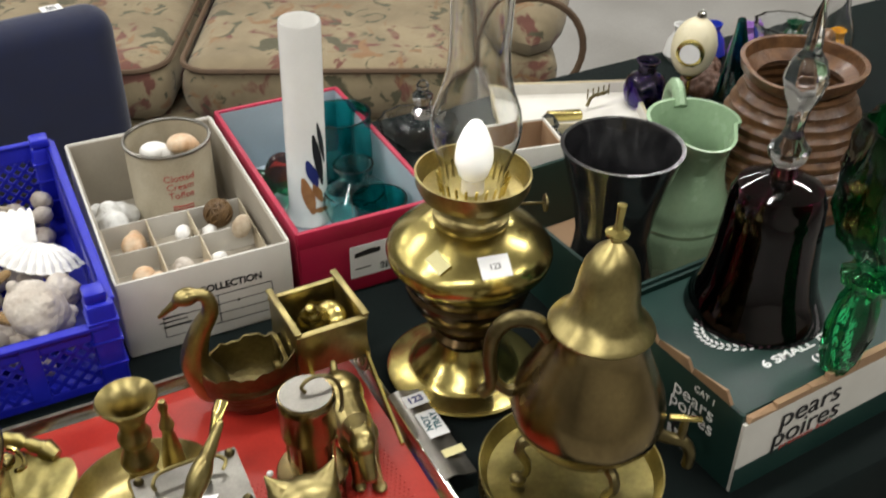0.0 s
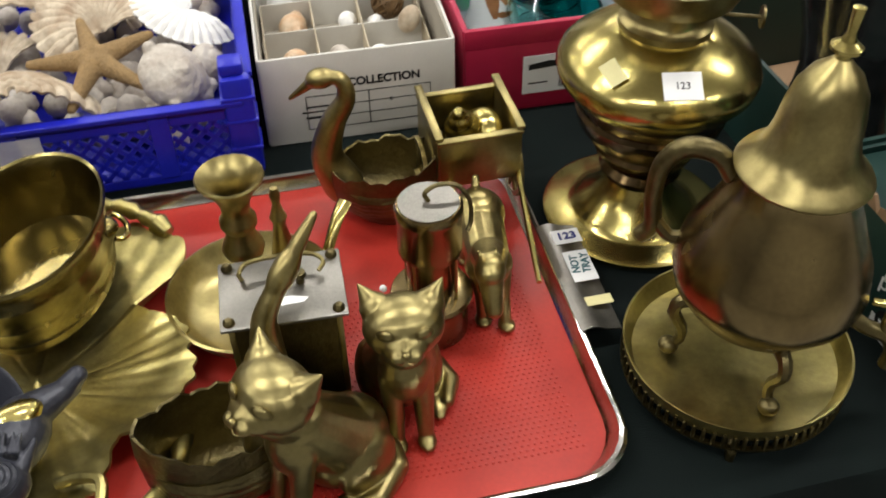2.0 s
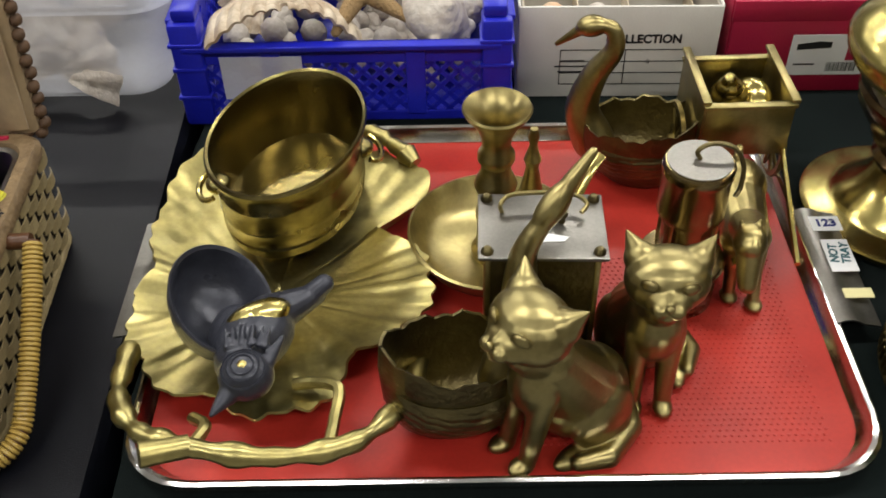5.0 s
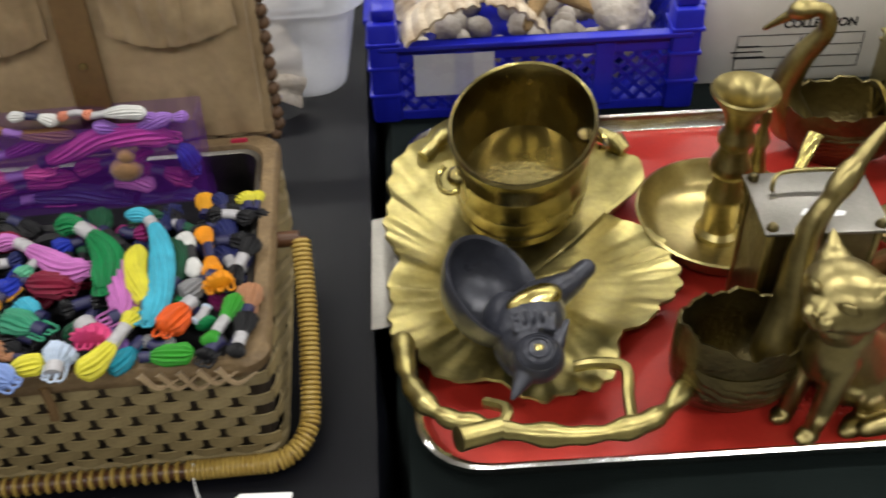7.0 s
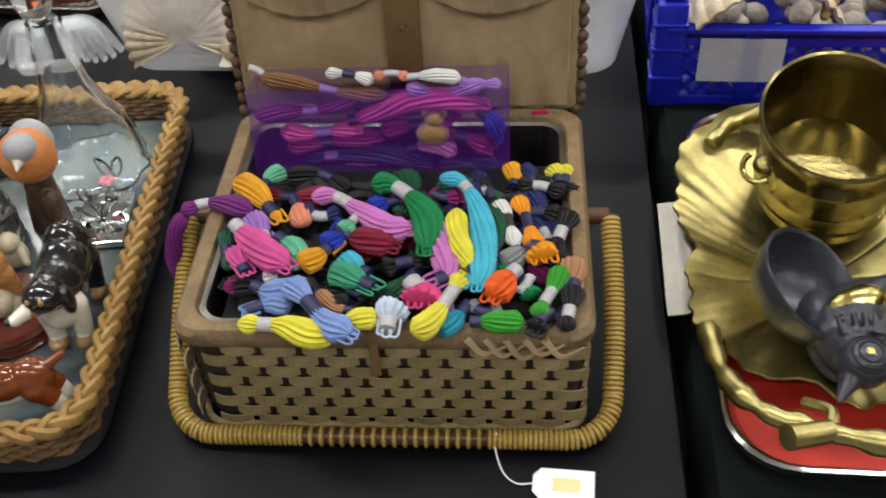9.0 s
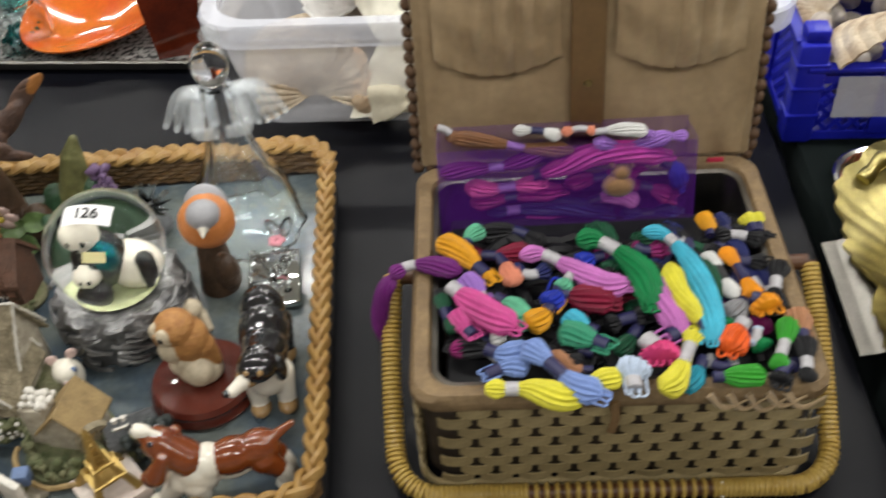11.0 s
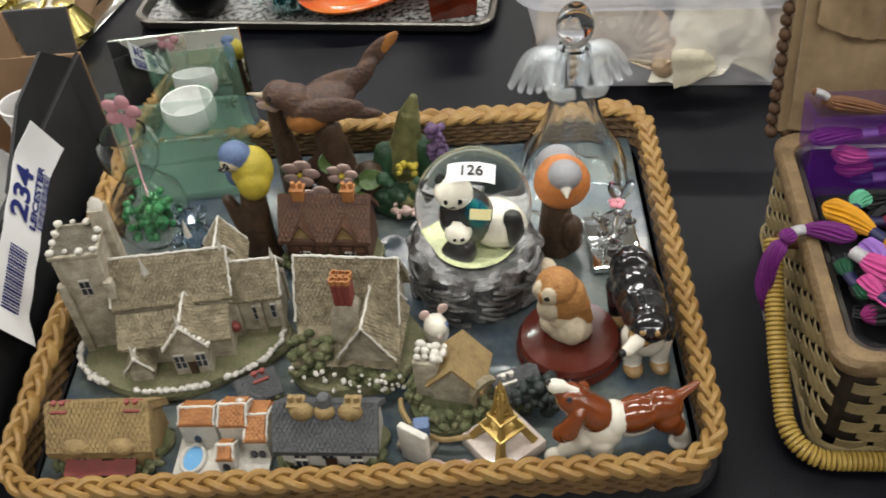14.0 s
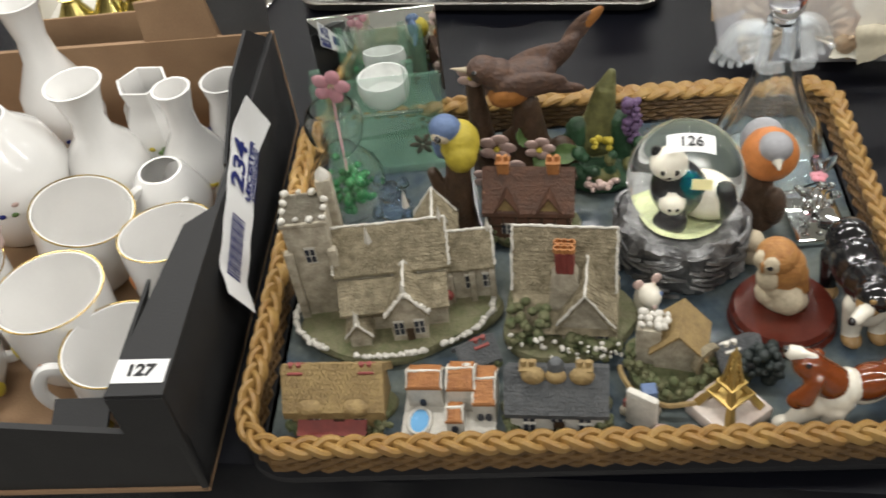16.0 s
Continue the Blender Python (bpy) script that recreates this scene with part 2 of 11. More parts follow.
M_BRASS = mat("old_brass", (0.50, 0.415, 0.175), 0.33, 1.0, 0.35, 34, 0.00008, 260, second=(0.28, 0.225, 0.095), spread=0.4, glossvary=0.12)
M_BRASS_CAT = mat("dull_olive_brass", (0.40, 0.335, 0.145), 0.34, 1.0, 0.3, 30, 0.00005, 260, second=(0.26, 0.21, 0.09), glossvary=0.1)
M_BRASS_BRIGHT = mat("polished_brass", (0.66, 0.56, 0.20), 0.22, 1.0, 0.25, 22, 0.0001, 300, second=(0.46, 0.37, 0.125), glossvary=0.08)
M_BRASS_DARK = mat("tarnished_brass", (0.25, 0.205, 0.09), 0.36, 1.0, 0.4, 35, 0.0008, 240, second=(0.11, 0.088, 0.045), glossvary=0.12)
M_BRASS_LEAF = mat("cast_brass", (0.58, 0.49, 0.185), 0.34, 1.0, 0.4, 45, 0.00025, 210, second=(0.42, 0.365, 0.15), spread=0.4, glossvary=0.12)
M_COPPER = mat("worn_copper_brass", (0.40, 0.305, 0.14), 0.24, 1.0, 0.3, 24, 0.00005, 300, second=(0.20, 0.145, 0.07), glossvary=0.1)
M_STEM = mat("dark_bronzed_copper", (0.17, 0.115, 0.055), 0.22, 1.0, 0.3, 24, 0.00005, 300, second=(0.09, 0.06, 0.03))
M_CHROME = mat("chrome_edge", (0.72, 0.70, 0.66), 0.16, 1.0, 0.2, 60, 0.0001, 400, glossvary=0.08)
M_STEEL = mat("brushed_steel", (0.30, 0.285, 0.255), 0.36, 1.0, 0.3, 45, 0.0002, 500, glossvary=0.1)
M_PEWTER = mat("grey_enamel", (0.051, 0.054, 0.071), 0.32, 0.25, 0.35, 60, 0.0003, 300, glossvary=0.12)
M_RED = mat("red_tray_lining", (0.50, 0.035, 0.02), 0.42, 0.0, 0.25, 14, 0.0, 300, second=(0.36, 0.02, 0.014), glossvary=0.1)
M_CLOTH_G = mat("dark_green_cloth", (0.008, 0.014, 0.013), 0.9, 0, 0.5, 9, 0.0008, 900, second=(0.004, 0.007, 0.007), ior=1.22)
M_CLOTH_B = mat("black_table_cloth", (0.0045, 0.005, 0.0085), 0.32, 0, 0.4, 7, 0.0003, 900, second=(0.0035, 0.004, 0.006), glossvary=0.08, ior=1.24)
M_FLOOR = mat("grey_hall_floor", (0.36, 0.35, 0.33), 0.5, 0, 0.25, 3, 0.0003, 160, second=(0.27, 0.26, 0.24))
M_WALL = mat("hall_wall_paint", (0.62, 0.60, 0.55), 0.75, 0, 0.12, 2, 0.0004, 200)
M_CEIL = mat("ceiling_board", (0.75, 0.74, 0.70), 0.8, 0, 0.1, 3, 0.0006, 120)
M_BLUE = mat("blue_crate_plastic", (0.015, 0.022, 0.52), 0.36, 0, 0.25, 30, 0.0002, 350, second=(0.01, 0.014, 0.40))
M_WHITE_CARD = mat("white_card", (0.66, 0.64, 0.59), 0.65, 0, 0.1, 18, 0.0002, 500, second=(0.56, 0.54, 0.49))
M_GREY_CARD = mat("inner_grey_card", (0.42, 0.38, 0.31), 0.8, 0, 0.15, 20, 0.0002, 500)
M_RED_CARD = mat("crimson_card", (0.42, 0.012, 0.05), 0.45, 0, 0.2, 20, 0.0002, 500, second=(0.33, 0.01, 0.045))
M_BROWN_CARD = mat("brown_cardboard", (0.36, 0.23, 0.13), 0.8, 0, 0.2, 25, 0.0003, 500, second=(0.28, 0.17, 0.095))
M_BLACK_CARD = mat("black_cardboard", (0.018, 0.018, 0.019), 0.62, 0, 0.3, 20, 0.0002, 500, second=(0.012, 0.012, 0.013))
M_GREY_TOP = mat("grey_card_flap", (0.07, 0.07, 0.072), 0.6, 0, 0.25, 22, 0.0002, 500)
M_GREEN_CARD = mat("green_printed_card", (0.012, 0.045, 0.036), 0.5, 0, 0.3, 20, 0.0002, 500, second=(0.008, 0.03, 0.026))
M_PAPER = mat("white_paper", (0.80, 0.80, 0.80), 0.7, 0, 0.05, 60, 0, 500)
M_YELLOW_PAPER = mat("pale_yellow_sticker", (0.72, 0.66, 0.34), 0.7, 0, 0.08, 60, 0, 500)
M_INK = mat("black_ink", (0.012, 0.012, 0.014), 0.6, 0, 0.1, 60, 0, 500)
M_INK_BLUE = mat("blue_ink", (0.012, 0.02, 0.16), 0.6, 0, 0.1, 60, 0, 500)
M_INK_TEAL = mat("green_pen_ink", (0.01, 0.10, 0.12), 0.6, 0, 0.1, 60, 0, 500)
M_INK_RED = mat("red_print", (0.42, 0.06, 0.05), 0.6, 0, 0.1, 60, 0, 500)
M_WICKER = mat("honey_wicker", (0.43, 0.27, 0.085), 0.42, 0, 0.4, 60, 0.0006, 320, second=(0.30, 0.155, 0.045), glossvary=0.12)
M_WICKER_DARK = mat("brown_wicker_wall", (0.19, 0.105, 0.035), 0.55, 0, 0.45, 60, 0.0006, 320, second=(0.09, 0.05, 0.02))
M_STRAW = mat("pale_straw_weave", (0.35, 0.275, 0.135), 0.5, 0, 0.4, 70, 0.0004, 300, second=(0.22, 0.165, 0.08), piece=0.12)
# near-black base colour holds the shade in the gaps of the weave
M_BASKET_SHADE = mat("shaded_gap_weave", (0.035, 0.022, 0.012), 0.8, 0, 0.3, 60, 0.0003, 300)
M_CANE = mat("golden_cane", (0.50, 0.35, 0.09), 0.32, 0, 0.35, 60, 0.0002, 300, second=(0.36, 0.23, 0.05))
M_CANE_DARK = mat("dark_cane_band", (0.10, 0.04, 0.015), 0.4, 0, 0.35, 60, 0.0002, 300)
M_SILK = mat("faded_brown_silk", (0.46, 0.335, 0.19), 0.55, 0, 0.35, 22, 0.0008, 120, second=(0.32, 0.22, 0.115), sheen=0.3)
M_SILK_DARK = mat("brown_silk_tab", (0.20, 0.115, 0.045), 0.5, 0, 0.3, 30, 0.0004, 200)
M_BRAID = mat("brown_cord", (0.12, 0.062, 0.028), 0.7, 0, 0.4, 150, 0.0005, 500)
M_CLEAR_PLASTIC = mat("clouded_plastic", (0.86, 0.87, 0.92), 0.30, 0, 0.1, 20, 0.0002, 200, alpha=0.36, glossvary=0.05)
M_PLASTIC_RIM = mat("clouded_plastic_rim", (0.80, 0.82, 0.90), 0.3, 0, 0.1, 20, 0.0002, 200, alpha=0.5)
M_TUBE = mat("lamp_housing", (0.8, 0.8, 0.8), 0.4, 0, 0.05, 10, 0, 200)

# ---- the hall ----
FLOOR_Z = -0.74


def slab(name, x0, x1, y0, y1, z0, z1, material, label=""):
    bm = B()
    box(bm, (x0 + x1) / 2, (y0 + y1) / 2, z0, x1 - x0, y1 - y0, z1 - z0)
    return tagged(part(name, bm, material, None, label, smooth=False), label, kind="structure")


slab("floor", -7, 8, -4, 9, FLOOR_Z - 0.1, FLOOR_Z, M_FLOOR, "worn pale grey hall floor")
slab("ceiling", -7, 8, -4, 9, 2.3, 2.4, M_CEIL, "plain white ceiling board")
slab("wall_north", -7, 8, 9.0, 9.2, FLOOR_Z, 2.3, M_WALL, "plain off-white hall wall")
slab("wall_south", -7, 8, -4.2, -4.0, FLOOR_Z, 2.3, M_WALL, "plain off-white hall wall")
slab("wall_west", -7.2, -7.0, -4, 9, FLOOR_Z, 2.3, M_WALL, "plain off-white hall wall")
slab("wall_east", 8.0, 8.2, -4, 9, FLOOR_Z, 2.3, M_WALL, "plain off-white hall wall")

lamp_body = None
for lx, ly in LAMP_SPOTS:
    if lamp_body is None:
        lamp_body = thing("ceiling_light", pose(lx, ly, 2.3), "white ceiling fitting for fluorescent tubes", "ceiling light", "ceiling lights of the hall")
        bm = B()
        box(bm, 0, 0, -0.06, 1.3, 0.16, 0.06, 0.008)
        part("housing", bm, M_TUBE, lamp_body)
    else:
        copy_thing(lamp_body, pose(lx, ly, 2.3))


# ---- the two tables under their cloths ----
def table(x0, x1, y0, y1, material, label, wave):
    t = thing("covered_table", pose((x0 + x1) / 2, (y0 + y1) / 2, FLOOR_Z), label, "table", "tables in a row")
    w, d, h = x1 - x0, y1 - y0, -FLOOR_Z
    bm = B()
    box(bm, 0, 0, h - 0.03, w - 0.01, d - 0.01, 0.026, 0.004)
    part("tabletop", bm, M_BROWN_CARD, t)
    for sx in (-1, 1):
        for sy in (-1, 1):
            bm = B()
            tube(bm, [(sx * (w / 2 - 0.08), sy * (d / 2 - 0.08), 0), (sx * (w / 2 - 0.08), sy * (d / 2 - 0.08), h - 0.03)], 0.016, 10)
            part("leg", bm, M_STEEL, t)
    bm = B()
    outer = rounded(w, d, 0.012, 3, 0.03)
    loops = []
    for k, (dz, spread) in enumerate([(0, 0), (-0.006, 0.004), (-0.05, 0.006), (-0.2, 0.012), (-0.4, 0.02), (-0.6, 0.026)]):
        loop = []
        for p in outer:
            q = p.normalized()
            f = spread * (1 + 0.8 * math.sin(wave * (p.x - p.y) * 9)) if k else 0
            loop.append(Vector((p.x + q.x * f, p.y + q.y * f, h + dz)))
        loops.append(loop)
    rings(bm, loops[::-1], cap0=False, cap1=True)
    part("cloth", bm, material, t)
    return t


table(0.172, 2.1, 0.375, 1.235, M_CLOTH_G, "long table under a dark green felt cloth", 5)
table(-2.0, 0.150, 0.385, 1.30, M_CLOTH_B, "long table under a smooth black cloth", 4)


# ---- right table: the red serving tray ----
def serving_tray(at, w, d):
    t = thing("serving_tray", at, "red lined serving tray with a chrome rim and end handles", "tray")
    bm = B()
    r = 0.045
    rings(bm, [[p + Vector((0, 0, z)) for p in rounded(w - i, d - i, r)] for i, z in ((0.019, 0.001), (0.019, 0.004))], cap0=True, cap1=True)
    part("lining", bm, M_RED, t, "red studded lining")
    bm = B()
    loops = []
    for i, z in ((0.020, 0.0), (0.006, 0.004), (0.0, 0.012), (0.0, 0.0165), (0.004, 0.018), (0.009, 0.0165), (0.013, 0.010), (0.022, 0.0046)):
        loops.append([p + Vector((0, 0, z)) for p in rounded(w - i, d - i, r)])
    rings(bm, loops, cap0=False)
    part("rim", bm, M_CHROME, t, "chrome rolled rim")
    # raised studs of the lining near the open corner
    bm = B()
    for i in range(46):
        for j in range(40):
            x, y = 0.235 - 0.0048 * i - (0.0024 if j % 2 else 0), -0.155 + 0.0046 * j
            if x > w / 2 - 0.03 or (x < -0.02 and y > -0.05):
                continue
            bmesh.ops.create_cone(bm, cap_ends=True, segments=6, radius1=0.0014, radius2=0.0007, depth=0.0007, matrix=Matrix.Translation((x, y, 0.0043)))
    tagged(part("stud_pattern", bm, M_RED, t), kind="stuff")
    for s in (-1, 1):
        bm = B()
        def plate(u, v, s=s):
            x = s * (w / 2 - 0.004 + 0.034 * u)
            return Vector((x, (v - 0.5) * 0.125, 0.0185 - 0.004 * u * u + 0.0035 * math.sin(math.pi * min(1, u * 1.6))))
        sheet(bm, 8, 3, plate, 0.0014)
        part("handle_plate", bm, M_STEEL, t, "flat metal end handle")
    return t


RED_TRAY = pose(0.433, 0.603, 0.0005, 0, 0, -1.2)
tray = serving_tray(RED_TRAY, 0.505, 0.385)


def tray_sticker(parent, x, y, w, h, z, material, text="", ink=None, size=0.01, rz=0.0, name="lot_sticker", bold=0.0):
    bm = B()
    box(bm, 0, 0, 0, w, h, 0.0004)
    s = part(name, bm, material, parent, "", False, pose(x, y, z, 0, 0, rz))
    for k, line in enumerate(text.split("|") if text else []):
        n = len(text.split("|"))
        letters("lettering", line, size, ink, s, pose(0, (n / 2 - 0.5 - k) * size * 1.05, 0.0008), bold=bold)
    return s


tray_sticker(tray, 0.2695, 0.043, 0.024, 0.017, 0.0212, M_PAPER, "123", M_INK_BLUE, 0.0115, 0, bold=0.0004)
note = tray_sticker(tray, 0.270, 0.006, 0.021, 0.036, 0.0212, M_PAPER, "", M_INK_TEAL, name="paper_note")
letters("lettering", "NOT", 0.0095, M_INK_TEAL, note, pose(-0.004, 0.002, 0.0008, 0, 0, 82), bold=0.0002)
letters("lettering", "TRAY", 0.0095, M_INK_TEAL, note, pose(0.005, 0.002, 0.0008, 0, 0, 82), bold=0.0002)
tray_sticker(tray, 0.272, -0.035, 0.022, 0.010, 0.0212, M_YELLOW_PAPER, "", name="price_sticker")


# ---- blue crate ----
def lattice(bm, w, h, m, cell=0.0165, bar=0.0042, t=0.003):
    """Crossed diagonal bars inside a w by h field in the xz plane."""
    n = int((w + h) / cell) + 1
    for s in (1, -1):
        for k in range(-n, n + 1):
            c = k * cell
            pts = []
            for x in (-w / 2, w / 2):
                z = s * (x - c)
                if -h / 2 <= z <= h / 2:
                    pts.append((x, z))
            for z in (-h / 2, h / 2):
                x = c + s * z
                if -w / 2 <= x <= w / 2:
                    pts.append((x, z))
            if len(pts) >= 2:
                pts = sorted(pts)
                (x0, z0), (x1, z1) = pts[0], pts[-1]
                ln = math.hypot(x1 - x0, z1 - z0)
                if ln < 0.004:
                    continue
                a = math.degrees(math.atan2(z1 - z0, x1 - x0))
                mm = m @ Matrix.Translation(((x0 + x1) / 2, 0, (z0 + z1) / 2)) @ pose(0, 0, 0, 0, -a, 0)
                bmesh.ops.create_cube(bm, size=1.0, matrix=mm @ Matrix.Diagonal((ln, t, bar, 1)))


def crate(at, w, d, h):
    t = thing("plastic_crate", at, "bright blue plastic crate with lattice sides, filled with seashells", "crate")
    for sx, sy, ln, rz in ((0, -1, w, 0), (0, 1, w, 180), (1, 0, d, 90), (-1, 0, d, -90)):
        m = pose(sx * (w / 2 - 0.004), sy * (d / 2 - 0.004), 0, 0, 0, rz)
        bm = B()
        long_side = sx != 0
        top = h if sy == 1 or long_side else h * 0.79
        box(bm, 0, 0, top - 0.022, ln - 0.012, 0.004, 0.022, 0.001, m)
        box(bm, 0, -0.004, top - 0.005, ln - 0.012, 0.012, 0.005, 0.001, m)
        box(bm, 0, 0, 0, ln - 0.012, 0.005, 0.010, 0.001, m)
        for k in (-1, 1):
            box(bm, k * ln * 0.22, -0.002, 0.008, 0.018, 0.006, top - 0.01, 0.001, m)
        for k in (-1, 0, 1):
            f = ln * 0.22 * 2 - 0.018 if k == 0 else ln * 0.28 - 0.024
            x = 0 if k == 0 else k * (ln * 0.22 + 0.009 + f / 2)
            lattice(bm, f, top - 0.03, m @ Matrix.Translation((x, 0, (top - 0.02) / 2 + 0.004)))
        part("crate_side", bm, M_BLUE, t, smooth=False)
    for sx in (-1, 1):
        for sy in (-1, 1):
            bm = B()
            box(bm, sx * (w / 2 - 0.010), sy * (d / 2 - 0.010), 0, 0.028, 0.028, h, 0.004)
            box(bm, sx * (w / 2 - 0.012), sy * (d / 2 - 0.012), h, 0.022, 0.022, 0.012, 0.003)
            for z in (0.03, 0.06, 0.085):
                box(bm, sx * (w / 2 - 0.010), sy * (d / 2 - 0.010), z, 0.031, 0.031, 0.004, 0.001)
            part("corner_post", bm, M_BLUE, t)
    bm = B()
    box(bm, 0, 0, 0.004, w - 0.01, d - 0.01, 0.003)
    part("crate_floor", bm, M_BLUE, t)
    bm = B()
    box(bm, -0.075, -d / 2 - 0.0007, 0.028, 0.075, 0.001, 0.045)
    part("frosted_label", bm, M_PLASTIC_RIM, t)
    return t


CRATE = pose(0.315, 1.015, 0, 0, 0, -1.5)
crate(CRATE, 0.300, 0.37, 0.108)


# ---- shoe boxes ----
def open_box(name, at, w, d, h, outer, inner, label, lip=0.0, thick=0.003):
    t = thing(name, at, label, "box", "shoe boxes")
    for nm, x, y, sx, sy in (("front_wall", 0, -d / 2, w, thick), ("back_wall", 0, d / 2, w, thick), ("side_wall", -w / 2, 0, thick, d - thick), ("side_wall", w / 2, 0, thick, d - thick)):
        bm = B()
        box(bm, x, y, 0, sx, sy, h, 0.0008)
        if lip:
            box(bm, x, y, h - lip, sx + 0.003, sy + 0.003, lip + 0.001, 0.0008)
        part(nm, bm, outer, t)
    for nm, x, y, sx, sy in (("lining", 0, -d / 2 + thick, w - 2 * thick, 0.0012), ("lining", 0, d / 2 - thick, w - 2 * thick, 0.0012),
                             ("lining", -w / 2 + thick, 0, 0.0012, d - 3 * thick), ("lining", w / 2 - thick, 0, 0.0012, d - 3 * thick)):
        bm = B()
        box(bm, x, y, 0.002, sx, sy, h - 0.004)
        part(nm, bm, inner, t)
    bm = B()
    box(bm, 0, 0, 0.0005, w - thick, d - thick, 0.002)
    part("base", bm, inner, t)
    return t


WHITE_BOX = pose(0.573, 1.022, 0, 0, 0, -2.5)
wbox = open_box("shoe_box", WHITE_BOX, 0.186, 0.325, 0.098, M_WHITE_CARD, M_GREY_CARD, "white card shoe box holding a tin and small shells")
FRONT = pose(0, -0.325 / 2 - 0.0018, 0, 90, 0, 0)


def printed_frame(parent, m, w, h, rows, cols, ink):
    bm = B()
    for k in range(rows + 1):
        box(bm, 0, -h / 2 + h * k / rows, 0, w, 0.0008, 0.0003)
    for x in cols:
        box(bm, x, 0, 0, 0.0008, h, 0.0003)
    return part("printed_grid", bm, ink, parent, "", False, m)


printed_frame(wbox, FRONT @ pose(0.008, 0.034, 0.0002), 0.122, 0.038, 3, (-0.061, 0.0, 0.061), M_INK)
letters("lettering", "COLLECTION", 0.0125, M_INK, wbox, FRONT @ pose(0.024, 0.064, 0.0002), width=0.070, bold=0.0004)
letters("lettering", "6", 0.007, M_INK, wbox, FRONT @ pose(0.03, 0.040, 0.0002))
bm = B()
for k in range(5):
    box(bm, -0.035 - 0.003 * k, 0.029 + 0.006 * (k % 3), 0, 0.022, 0.0014, 0.0003)
part("small_print", bm, M_INK, wbox, "", False, FRONT @ pose(0, 0, 0.0002))

RED_BOX = pose(0.764, 1.022, 0, 0, 0, -2.0)
rbox = open_box("shoe_box", RED_BOX, 0.172, 0.325, 0.098, M_RED_CARD, mat("pale_blue_lining", (0.42, 0.50, 0.56), 0.7, 0, 0.1, 20), "crimson card shoe box filled with coloured glassware", 0.02)
bm = B()
box(bm, 0, 0, 0, 0.100, 0.044, 0.0004)
rl = part("box_label", bm, M_PAPER, rbox, "white printed end label", False, FRONT @ pose(0.022, 0.042, 0.0018))
bm = B()
box(bm, 0.020, 0.006, 0.0004, 0.032, 0.024, 0.0004)
part("red_panel", bm, M_RED_CARD, rl, "", False)
bm = B()
hull(bm, [(x, y, z) for z in (0.0004, 0.0009) for x, y in ((-0.044, 0.006), (-0.012, 0.008), (-0.012, 0.014), (-0.024, 0.015), (-0.034, 0.011), (-0.044, 0.012))])
part("shoe_drawing", bm, M_INK, rl, "", False)
bm = B()
for k in range(22):
    box(bm, -0.012 + 0.0013 * k + 0.0002 * (k % 3), -0.013, 0.0004, 0.0005 + 0.0003 * (k % 2), 0.010, 0.0003)
box(bm, -0.034, -0.010, 0.0004, 0.02, 0.0015, 0.0003)
part("barcode_bars", bm, M_INK, rl, "", False)

